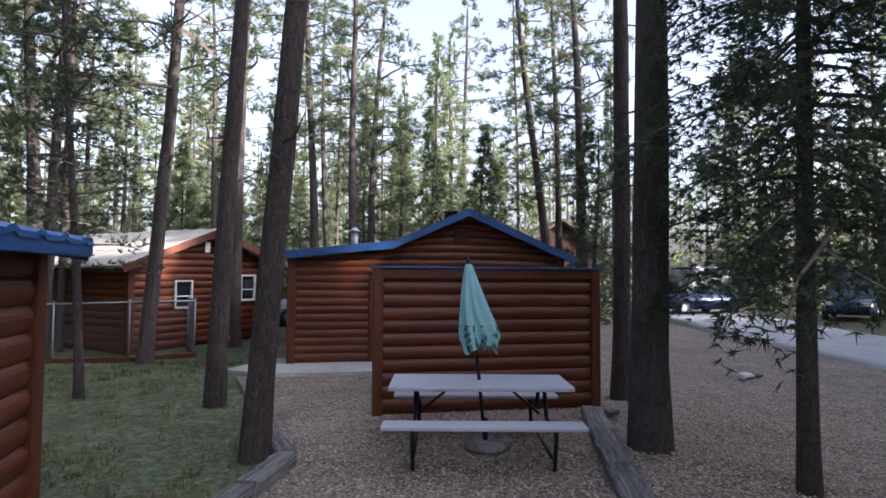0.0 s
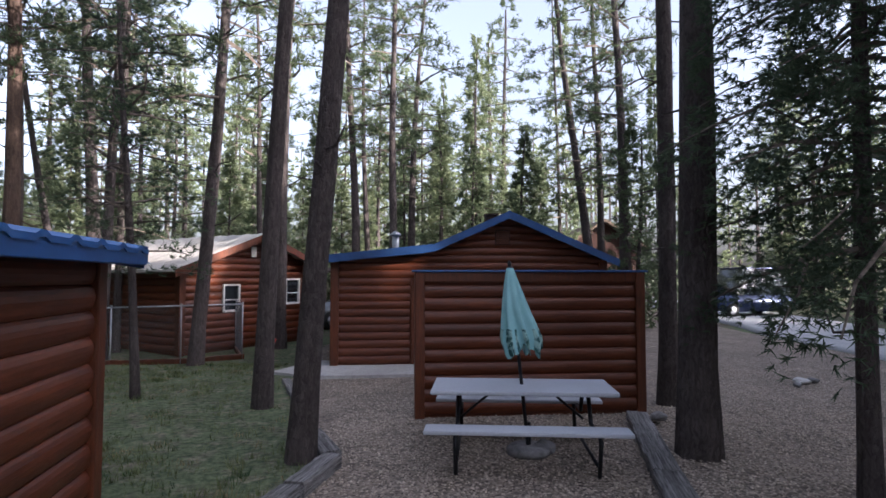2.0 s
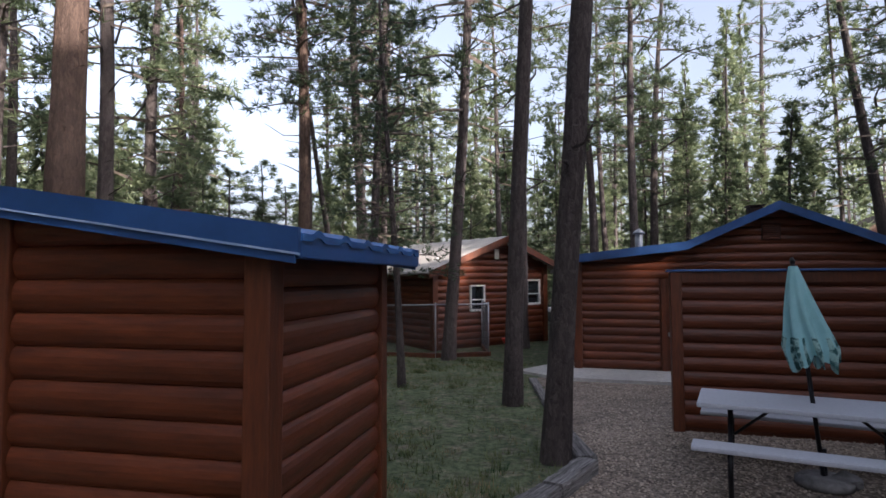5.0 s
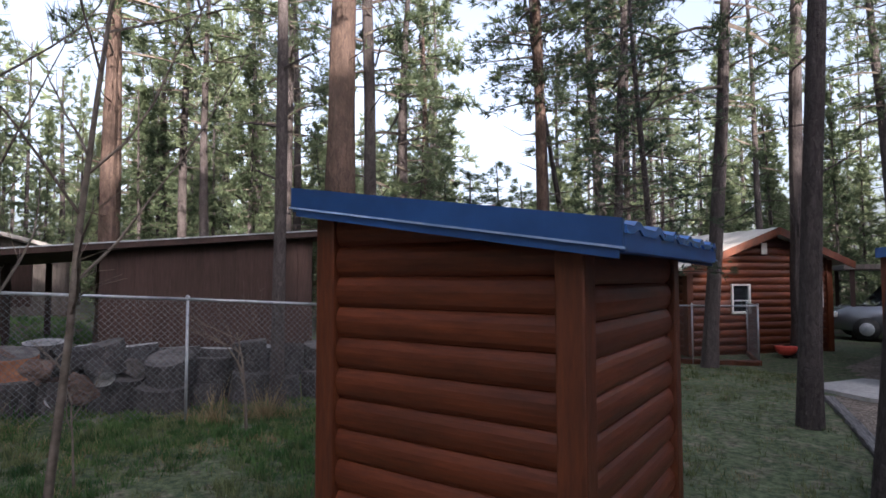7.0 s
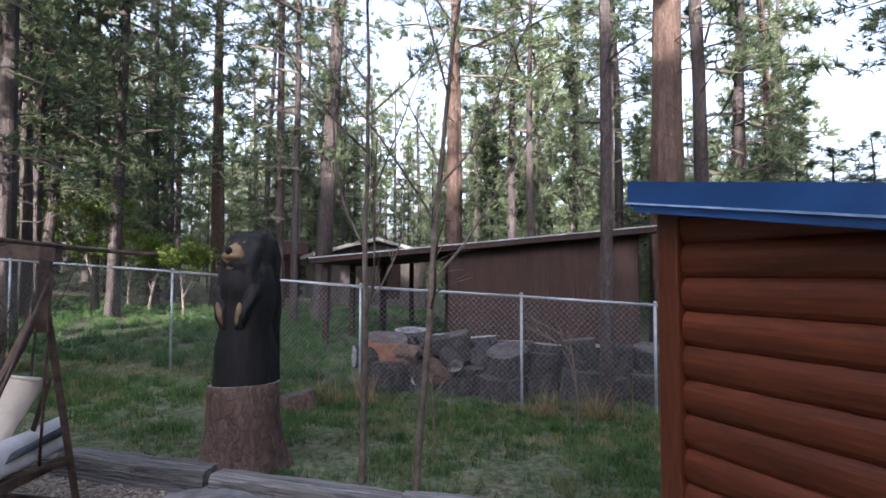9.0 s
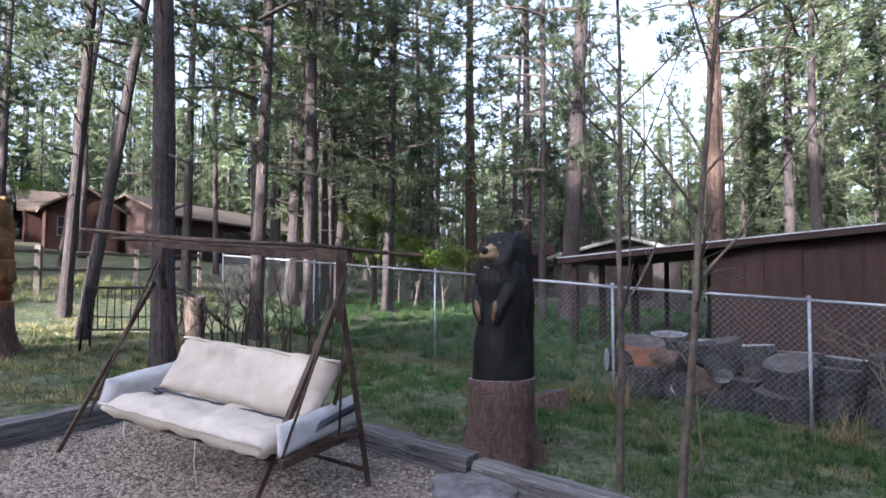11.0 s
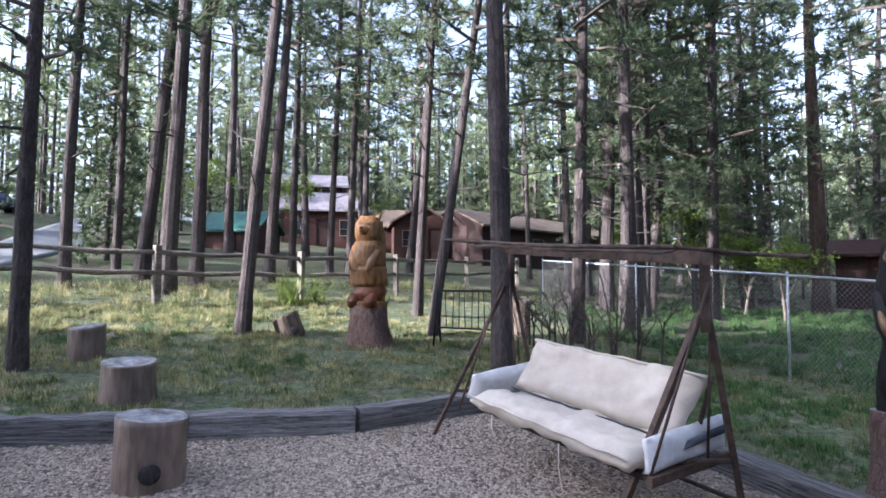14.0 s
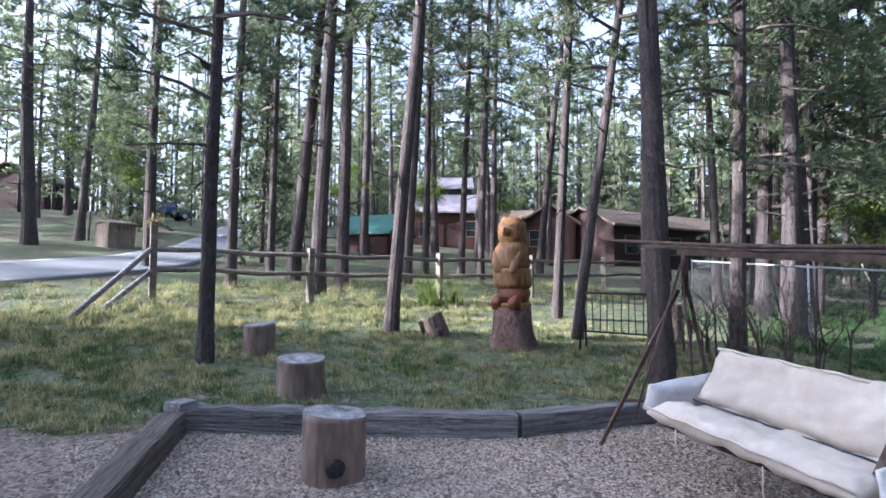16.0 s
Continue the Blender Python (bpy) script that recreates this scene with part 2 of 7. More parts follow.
M_ROCK = surface("grey stone", (0.10, 0.095, 0.095), (0.28, 0.27, 0.27), 6, 0.9, 0.7, vary=0.25)
M_SHINGLE = surface("pale grey metal roofing", (0.36, 0.335, 0.31), (0.50, 0.47, 0.43), 4, 0.6, 0.1, vary=0.2, world_space=True)
M_SHINGLE_BROWN = surface("brown shingles", (0.072, 0.052, 0.039), (0.155, 0.115, 0.084), 9, 0.9, 0.4, vary=0.25, world_space=True)
M_MAUVE_ROOF = surface("dull mauve-grey roofing", (0.17, 0.150, 0.165), (0.27, 0.245, 0.265), 5, 0.6, 0.1, world_space=True)
M_GREEN_ROOF = surface("green metal roofing", (0.012, 0.055, 0.044), (0.022, 0.085, 0.066), 5, 0.5, 0.1, world_space=True)
M_BROWN = surface("dark brown plank wall", (0.025, 0.014, 0.012), (0.046, 0.025, 0.021), 5, 0.85, 0.3, stretch=(7, 7, 0.7), vary=0.2)
M_REDHOUSE = surface("red-brown house boards", (0.026, 0.011, 0.009), (0.064, 0.026, 0.019), 5, 0.8, 0.3, stretch=(1, 1, 9), vary=0.2, world_space=True)
M_GREYWALL = surface("grey-brown boards", (0.060, 0.050, 0.046), (0.105, 0.090, 0.082), 5, 0.85, 0.3, stretch=(6, 6, 1), world_space=True)
M_WHITE = surface("white frame paint", (0.62, 0.61, 0.58), (0.74, 0.73, 0.70), 12, 0.6, 0.1, vary=0.1)
M_PANE_SHEEN = surface("pale storm glass reflection", (0.34, 0.36, 0.40), (0.44, 0.46, 0.50), 12, 0.45, 0.05, vary=0.1)
M_CARSILVER = surface("silver-grey car paint", (0.16, 0.17, 0.185), (0.21, 0.22, 0.24), 2, 0.25, 0.0, metal=0.6, vary=0.05)
M_CARBLUE = surface("dark blue car paint", (0.02, 0.03, 0.07), (0.03, 0.045, 0.10), 2, 0.25, 0.0, metal=0.4, vary=0.05)
M_RUBBER = surface("black rubber", (0.012, 0.012, 0.012), (0.03, 0.03, 0.03), 12, 0.9, 0.2)
M_RED = surface("faded red plastic", (0.30, 0.035, 0.025), (0.42, 0.06, 0.04), 9, 0.5, 0.1)
M_YELLOW = surface("yellow painted boards", (0.55, 0.34, 0.05), (0.70, 0.46, 0.09), 9, 0.6, 0.1)
M_TERRACOTTA = surface("orange clay", (0.17, 0.075, 0.045), (0.33, 0.15, 0.085), 9, 0.8, 0.2)
M_BOX = surface("tan board siding", (0.15, 0.115, 0.085), (0.27, 0.215, 0.165), 5, 0.9, 0.3, stretch=(5, 5, 0.8))

M_GLASS = bpy.data.materials.new("window glass")
M_GLASS.use_nodes = True
gb = M_GLASS.node_tree.nodes["Principled BSDF"]
gb.inputs["Base Color"].default_value = (0.02, 0.025, 0.03, 1)
gb.inputs["Roughness"].default_value = 0.05
gb.inputs["Specular IOR Level"].default_value = 0.8


def ground_material():
    m = bpy.data.materials.new("lawn, litter and gravel ground")
    m.use_nodes = True
    n, l = m.node_tree.nodes, m.node_tree.links
    b = n["Principled BSDF"]
    b.inputs["Roughness"].default_value, b.inputs["Specular IOR Level"].default_value = 0.95, 0.15
    geo = n.new("ShaderNodeNewGeometry")

    def tex(scale, detail=6):
        t = n.new("ShaderNodeTexNoise")
        t.inputs["Scale"].default_value, t.inputs["Detail"].default_value, t.inputs["Roughness"].default_value = scale, detail, 0.65
        l.new(geo.outputs["Position"], t.inputs["Vector"])
        return t

    def ramp(src, a, c, lo=0.35, hi=0.65):
        r = n.new("ShaderNodeValToRGB")
        r.color_ramp.elements[0].color, r.color_ramp.elements[1].color = (*a, 1), (*c, 1)
        r.color_ramp.elements[0].position, r.color_ramp.elements[1].position = lo, hi
        l.new(src, r.inputs[0])
        return r

    def blend(fac, a, c):
        x = n.new("ShaderNodeMix")
        x.data_type = "RGBA"
        l.new(fac, x.inputs[0])
        l.new(a, x.inputs[6])
        l.new(c, x.inputs[7])
        return x.outputs[2]

    fine, mid, big = tex(13, 8), tex(3.6), tex(0.8, 4)
    grass = ramp(fine.outputs[0], (0.036, 0.056, 0.030), (0.145, 0.165, 0.090))
    litter = ramp(fine.outputs[0], (0.075, 0.062, 0.046), (0.26, 0.225, 0.165))
    patch = ramp(mid.outputs[0], (0, 0, 0), (1, 1, 1), 0.49, 0.68)
    lawn = blend(patch.outputs[0], grass.outputs[0], litter.outputs[0])
    floor_patch = ramp(big.outputs[0], (0, 0, 0), (1, 1, 1), 0.42, 0.62)
    duff = ramp(fine.outputs[0], (0.040, 0.032, 0.024), (0.135, 0.108, 0.078))
    green = ramp(fine.outputs[0], (0.035, 0.055, 0.025), (0.11, 0.145, 0.065))
    woods_floor = blend(floor_patch.outputs[0], duff.outputs[0], green.outputs[0])
    woods = n.new("ShaderNodeAttribute")
    woods.attribute_name = "woods"
    lawn = blend(woods.outputs["Fac"], lawn, woods_floor)
    stone = n.new("ShaderNodeTexVoronoi")
    stone.inputs["Scale"].default_value = 42
    l.new(geo.outputs["Position"], stone.inputs["Vector"])
    gravel = ramp(stone.outputs["Color"], (0.075, 0.060, 0.050), (0.34, 0.28, 0.23), 0.1, 0.9)
    needle = ramp(mid.outputs[0], (0, 0, 0), (1, 1, 1), 0.5, 0.75)
    dirt = ramp(fine.outputs[0], (0.055, 0.042, 0.034), (0.17, 0.135, 0.11))
    gravel_l = blend(needle.outputs[0], gravel.outputs[0], dirt.outputs[0])
    attr = n.new("ShaderNodeAttribute")
    attr.attribute_name = "lawn"
    edge = n.new("ShaderNodeMath")
    edge.operation = "MULTIPLY_ADD"
    edge.inputs[1].default_value = 0.5
    l.new(mid.outputs[0], edge.inputs[0])
    l.new(attr.outputs["Fac"], edge.inputs[2])
    sharp = n.new("ShaderNodeMapRange")
    sharp.inputs[1].default_value, sharp.inputs[2].default_value = 0.65, 0.85
    l.new(edge.outputs[0], sharp.inputs[0])
    both = blend(sharp.outputs[0], gravel_l, lawn)
    tone = ramp(big.outputs[0], (0.78, 0.78, 0.78), (1.2, 1.2, 1.2), 0.3, 0.7)
    x = n.new("ShaderNodeMix")
    x.data_type, x.blend_type = "RGBA", "MULTIPLY"
    x.inputs[0].default_value = 1.0
    l.new(both, x.inputs[6])
    l.new(tone.outputs[0], x.inputs[7])
    l.new(x.outputs[2], b.inputs["Base Color"])
    bp = n.new("ShaderNodeBump")
    bp.inputs["Strength"].default_value, bp.inputs["Distance"].default_value = 0.8, 0.03
    l.new(fine.outputs[0], bp.inputs["Height"])
    l.new(bp.outputs[0], b.inputs["Normal"])
    return m


# ---- building helpers ----
def mesh_of(name, verts, faces, material=None, smooth=False):
    me = bpy.data.meshes.new(name)
    me.from_pydata([tuple(v) for v in verts], [], [tuple(f) for f in faces])
    me.update()
    if material:
        me.materials.append(material)
    if smooth:
        me.shade_smooth()
    return me


def part(name, bm, material, parent=None, label="", m=None):
    """One mesh object from a bmesh or mesh, under a thing; m is its pose in the parent."""
    if isinstance(bm, bpy.types.Mesh):
        me = bm
    else:
        me = bpy.data.meshes.new(name)
        bmesh.ops.recalc_face_normals(bm, faces=bm.faces)
        bm.to_mesh(me)
        bm.free()
    if material and not me.materials:
        me.materials.append(material)
    ob = new(name, me)
    if parent:
        ob.parent = parent
    if m is not None:
        ob.matrix_local = m
    if label:
        ob["label"] = label
    return ob


def thing(name, label, category, place=None, group="", kind=""):
    ob = new(name)
    if place is not None:
        ob.matrix_world = place
    return tagged(ob, label, category, group, kind)


def block(bm, lo, hi, bevel=0.0, m=None):
    """A box from corner to corner, its edges rounded."""
    c = [(a + b) / 2 for a, b in zip(lo, hi)]
    s = [abs(b - a) for a, b in zip(lo, hi)]
    got = bmesh.ops.create_cube(bm, size=1.0, matrix=(m or Matrix()) @ Matrix.Translation(c) @ Matrix.Diagonal((*s, 1)))
    if bevel:
        edges = list({e for v in got["verts"] for e in v.link_edges})
        bmesh.ops.bevel(bm, geom=edges, offset=bevel, segments=2, affect="EDGES", profile=0.6)
    return bm


def box(lo, hi, bevel=0.0):
    return block(bmesh.new(), lo, hi, bevel)


def tube_data(points, radii, sides=8, caps=True):
    pts = [Vector(p) for p in points]
    verts, faces = [], []
    up = Vector((0.31, 0.47, 0.83))
    for i, p in enumerate(pts):
        a, b = pts[max(i - 1, 0)], pts[min(i + 1, len(pts) - 1)]
        d = (b - a).normalized()
        if abs(d.dot(up)) > 0.95:
            up = Vector((0.9, 0.1, 0.2))
        s = d.cross(up).normalized()
        t = d.cross(s)
        r = radii[i] if hasattr(radii, "__len__") else radii
        for k in range(sides):
            q = 2 * math.pi * k / sides
            verts.append(p + (s * math.cos(q) + t * math.sin(q)) * r)
    for i in range(len(pts) - 1):
        for k in range(sides):
            faces.append((i * sides + k, i * sides + (k + 1) % sides, (i + 1) * sides + (k + 1) % sides, (i + 1) * sides + k))
    if caps:
        faces.append(tuple(range(sides))[::-1])
        faces.append(tuple(range((len(pts) - 1) * sides, len(pts) * sides)))
    return verts, faces


def tube(name, points, radii, material, parent=None, sides=8, label="", smooth=True):
    v, f = tube_data(points, radii, sides)
    return part(name, mesh_of(name, v, f, material, smooth), None, parent, label)


class Pile:
    """Verts and faces that are gathered into one mesh."""
    def __init__(self):
        self.v, self.f, self.m = [], [], []

    def add(self, data, mat=0):
        n = len(self.v)
        self.v += list(data[0])
        self.f += [tuple(i + n for i in f) for f in data[1]]
        self.m += [mat] * len(data[1])

    def mesh(self, name, materials, smooth=False):
        me = mesh_of(name, self.v, self.f, None, smooth)
        for m in materials:
            me.materials.append(m)
        if len(materials) > 1:
            me.polygons.foreach_set("material_index", self.m)
        return me


def along(a, b, z=0.0):
    """A frame at a with x towards b, z up; its y is to the left of the way."""
    u = Vector((b[0] - a[0], b[1] - a[1], 0)).normalized()
    return Matrix(((u.x, -u.y, 0, a[0]), (u.y, u.x, 0, a[1]), (0, 0, 1, z), (0, 0, 0, 1)))


# ---- the lie of the land ----
BASE_D = (-3, 0, 3, 5, 8, 11, 14, 20, 30, 45, 60, 120, 400)
BASE_Z = (0, .1, .3, .4, .72, 1.15, 1.5, 2.1, 3.3, 5.6, 7.6, 13, 22)


def gz(x, y):
    base = np.interp(-y, BASE_D, BASE_Z)
    side = np.interp(-x, (2, 6, 8.2, 12, 40), (0, .06, .10, .17, .8)) * np.interp(y, (-8, -2, 3, 9), (0, 1, 1, 0))
    return base + side


def inside(x, y, poly):
    hit = np.zeros(np.shape(x), bool)
    for (ax, ay), (bx, by) in zip(poly, poly[1:] + poly[:1]):
        cross = ((ay > y) != (by > y)) & (x < (bx - ax) * (y - ay) / (by - ay + 1e-12) + ax)
        hit ^= cross
    return hit


YARD = [(-1.80, 3.58), (-1.66, 4.74), (-1.54, 5.66), (-1.98, 6.52), (-3.60, 10.39), (-3.40, 12.00), (-4.30, 14.00), (-4.60, 40.00), (9, 40), (8.79, -9.11), (1.19, -9.05), (-0.39, -6.64), (-1.45, -6.28),
        (-4.13, -4.89), (-5.73, -4.55), (-5.94, -2.30), (-5.46, -1.06), (-4.98, 0.45), (-3.51, 1.18), (-1.70, 1.66), (-1.72, 2.98)]


def lawn_at(x, y):
    return np.where(inside(x, y, YARD), 0.0, 1.0)


def axis_steps(lo, hi, fine):
    mid = list(np.arange(lo, hi + 1e-6, fine))
    out, s, p = [], fine, hi
    while p < 420:
        s *= 1.22
        p += s
        out.append(p)
    left, s, p = [], fine, lo
    while p > -420:
        s *= 1.22
        p -= s
        left.append(p)
    return np.array(left[::-1] + mid + out)


def build_ground():
    xs, ys = axis_steps(-14, 9, 0.2), axis_steps(-15, 13, 0.2)
    gx, gy = np.meshgrid(xs, ys)
    z = gz(gx, gy)
    lawn = lawn_at(gx, gy)
    near = (np.abs(gx) < 30) & (np.abs(gy) < 30)
    rough = np.vectorize(lambda a, b: noise.noise(Vector((a * 0.9, b * 0.9, 3))) * 0.035 + noise.noise(Vector((a * 0.15, b * 0.15, 9))) * 0.12)(gx, gy)
    z = z + np.where(near & (lawn > 0.5), rough * 0.6, np.where(near, rough * 0.12, rough * 3.0)) - np.where(near, 0.01, 0.05)
    nx, ny = len(xs), len(ys)
    verts = np.stack([gx, gy, z], -1).reshape(-1, 3)
    idx = np.arange(nx * ny).reshape(ny, nx)
    faces = np.stack([idx[:-1, :-1], idx[:-1, 1:], idx[1:, 1:], idx[1:, :-1]], -1).reshape(-1, 4)
    me = mesh_of("ground", verts.tolist(), faces.tolist(), ground_material(), True)
    a = me.attributes.new("lawn", "FLOAT", "POINT")
    a.data.foreach_set("value", lawn.reshape(-1).astype(np.float32))
    w = me.attributes.new("woods", "FLOAT", "POINT")
    far = np.clip(np.maximum.reduce([(-gy - 14) / 3, (-gx - 13) / 3, (gy - 16) / 4, (gx - 15) / 3]), 0, 1)
    w.data.foreach_set("value", far.reshape(-1).astype(np.float32))
    tagged(new("ground", me), "patchy lawn, pine litter and tan gravel ground", "ground", kind="structure")


build_ground()


def strip(name, left, right, material, label, lift=0.015, rows=170):
    """A paved strip between two lines, laid over the land, with a thin edge."""
    def at(line, s):
        p = s * (len(line) - 1)
        i = min(int(p), len(line) - 2)
        return Vector(line[i]).lerp(Vector(line[i + 1]), p - i)
    v, f, across = [], [], 10
    for r in range(rows + 1):
        a, b = at(left, r / rows), at(right, r / rows)
        for c in range(across + 1):
            p = a.lerp(b, c / across)
            v.append((p.x, p.y, float(gz(p.x, p.y)) + lift + 0.03))
    n = across + 1
    for r in range(rows):
        for c in range(across):
            f.append((r * n + c, r * n + c + 1, (r + 1) * n + c + 1, (r + 1) * n + c))
    k = len(v)
    v += [(x, y, z - 0.25) for x, y, z in v]
    for r in range(rows):
        f.append((r * n, (r + 1) * n, (r + 1) * n + k, r * n + k))
        f.append((r * n + across, r * n + across + k, (r + 1) * n + across + k, (r + 1) * n + across))
    tagged(new(name, mesh_of(name, v, f, material, True)), label, "road", kind="structure")


strip("road_1", [(8.69, -9.11), (8.9, 4), (8.9, 11.5), (9.0, 18.9), (9.7, 23.5), (10.2, 34), (10.5, 60)], [(12.99, -9.15), (13.2, 4), (13.2, 11.5), (13.6, 18.9), (14.4, 23.5), (15, 34), (15.5, 60)], M_LANE, "pale grey paved lane beside the gravel yard")
strip("road_2", [(21.75, -14.22), (9.75, -14.32), (0.63, -16.05), (-3.50, -20.51), (-7.37, -28.98), (-11.26, -39.95), (-15.14, -49.92), (-20.67, -65.88), (-26.86, -89.83)], [(22.71, -19.23), (10.71, -18.73), (1.49, -21.05), (-1.73, -24.03), (-4.58, -30.01), (-8.06, -39.98), (-11.74, -49.95), (-16.67, -65.91), (-21.86, -89.87)], M_ROAD, "pale grey paved road climbing between the trees")


# ---- timber edging ----
def timber(a, b, za, zb, w=0.2, h=0.2, label="weathered grey railroad tie edging the gravel", material=None):
    a, b = Vector((a[0], a[1], za)), Vector((b[0], b[1], zb))
    length = (b - a).length
    pile = Pile()
    n, prof = 26, [(-.5, 0), (-.5, .86), (-.44, 1), (.44, 1), (.5, .86), (.5, 0)]
    v, f = [], []
    for i in range(n + 1):
        s = i / n
        for k, (y, z) in enumerate(prof):
            q = Vector((s * length * 1.7 + a.x * 3, a.y * 2 + k * 0.7, z))
            j = noise.noise(q * 2.3) * 0.016 + noise.noise(q * 7) * 0.009
            v.append((s * length, y * w + j, z * h - 0.02 + (j if z > 0.5 else 0)))
    k = len(prof)
    for i in range(n):
        for c in range(k - 1):
            f.append((i * k + c, (i + 1) * k + c, (i + 1) * k + c + 1, i * k + c + 1))
    f.append(tuple(range(k))[::-1])
    f.append(tuple(range(n * k, (n + 1) * k)))
    pile.add((v, f))
    me = pile.mesh("timber", [material or M_TIE])
    ob = new("landscape_timber", me)
    d = b - a
    ob.matrix_world = Matrix.Translation(a) @ Euler((0, -math.atan2(d.z, Vector((d.x, d.y)).length), math.atan2(d.y, d.x))).to_matrix().to_4x4()
    return tagged(ob, label, "timber", "ties edging the gravel")


def edge(points, w=0.2, h=0.2, sink=0.0):
    for a, b in zip(points, points[1:]):
        timber(a, b, float(gz(*a)) - sink, float(gz(*b)) - sink, w, h)


timber((-0.72, -4.78), (-1.39, -6.23), float(gz(-0.72, -4.78)), float(gz(-1.39, -6.23)), 0.24, 0.20, "dark brown split railroad tie edging the gravel", M_TIE_DARK)
timber((-0.30, -3.87), (-0.70, -4.73), float(gz(-0.30, -3.87)), float(gz(-0.70, -4.73)), 0.24, 0.17)
edge([(-1.55, -6.31), (-2.88, -5.62), (-4.16, -4.97)], 0.22, 0.22)
edge([(-4.18, -4.96), (-5.80, -4.62)], 0.22, 0.22)
edge([(-5.66, -4.46), (-5.86, -2.28)], 0.22, 0.19)
edge([(-5.85, -2.24), (-5.49, -1.08)], 0.22, 0.19)
edge([(-5.47, -1.03), (-5.02, 0.34), (-4.62, 1.55)], 0.22, 0.17)
edge([(-1.78, 3.70), (-1.62, 4.74)], 0.2, 0.15)
edge([(-1.61, 4.79), (-1.50, 5.62)], 0.2, 0.15)
edge([(-1.53, 5.70), (-1.96, 6.49)], 0.2, 0.14)
edge([(-1.99, 6.55), (-2.66, 8.10), (-3.45, 9.85)], 0.14, 0.10)
edge([(1.49, 4.0), (1.66, 5.40)], 0.27, 0.12)
edge([(1.67, 5.45), (1.84, 6.65), (2.00, 7.75)], 0.27, 0.11)
cap = part("corner_block", box((-0.105, -0.105, 0), (0.105, 0.105, 0.27), 0.035), M_TIE)
cap.matrix_world = pose(-1.47, -6.31, float(gz(-1.47, -6.31)) - 0.02, 0, 0, 30)
tagged(cap, "short weathered post where two ties meet", "post")

# concrete slab by the cabin
U = Vector((0.984, 0.176, 0))
V = Vector((-0.176, 0.984, 0))
slab = bmesh.new()
ring = [(-4.05, 10.71), (-3.05, 10.27), (-0.60, 10.78), (-0.75, 12.60), (-3.60, 12.19)]
lowv = [slab.verts.new((x, y, -0.05)) for x, y in ring]
topv = [slab.verts.new((x, y, 0.055)) for x, y in ring]
slab.faces.new(topv)
for i in range(5):
    slab.faces.new((lowv[i], lowv[(i + 1) % 5], topv[(i + 1) % 5], topv[i]))
tagged(part("pavement_slab", slab, M_CONCRETE), "pale poured concrete step slab in front of the cabin", "pavement", kind="structure")


# ---- log siding ----
LOG_PROFILE = [(0, 0), (.012, 0), (.020, .006), (.036, .028), (.047, .065), (.050, .095), (.045, .128), (.033, .156), (.018, .174), (.006, .180), (0, .180)]
LOG_MESH = {}


def log_mesh(length, pitch, material):
    key = (round(length, 2), round(pitch, 3), material.name)
    if key not in LOG_MESH:
        k, s = len(LOG_PROFILE), pitch / 0.18
        v = [(x, y * s, z * s) for x in (0, length) for y, z in LOG_PROFILE]
        f = [(c, c + 1, k + c + 1, k + c) for c in range(k - 1)] + [tuple(range(k))[::-1], tuple(range(k, 2 * k))]
        LOG_MESH[key] = mesh_of("siding_log", v, f, material, False)
    return LOG_MESH[key]


def log_wall(parent, a, b, z0, top, pitch=0.178, material=None, gaps=(), start=0.0):
    """Courses of half-log siding from a to b, outward to the left of the way. top(s) is the wall's height at s metres from a.
    gaps: openings (s0, s1, z0, z1)."""
    material = material or M_SIDING
    m = along(a, b, 0)
    length = (Vector(b) - Vector(a)).length
    inv = parent.matrix_world.inverted()
    n = 0
    while True:
        z = z0 + n * pitch
        n += 1
        ss = np.linspace(0, length, 120)
        ok = np.array([top(s) for s in ss]) >= z + pitch * 0.75
        for g in gaps:
            if z + pitch * 0.6 > g[2] and z + pitch * 0.4 < g[3]:
                ok &= ~((ss > g[0]) & (ss < g[1]))
        if not ok.any():
            if z > z0 + 6 or n > 30:
                break
            if all(top(s) < z + pitch for s in ss):
                break
            continue
        edges = np.flatnonzero(np.diff(np.concatenate([[0], ok.astype(int), [0]])))
        for i, j in zip(edges[::2], edges[1::2]):
            s0, s1 = ss[i], ss[j - 1]
            if s1 - s0 < 0.08:
                continue
            ob = new("siding_log", log_mesh(s1 - s0, pitch, material))
            ob.parent = parent
            ob.matrix_local = inv @ m @ Matrix.Translation((s0, start, z))


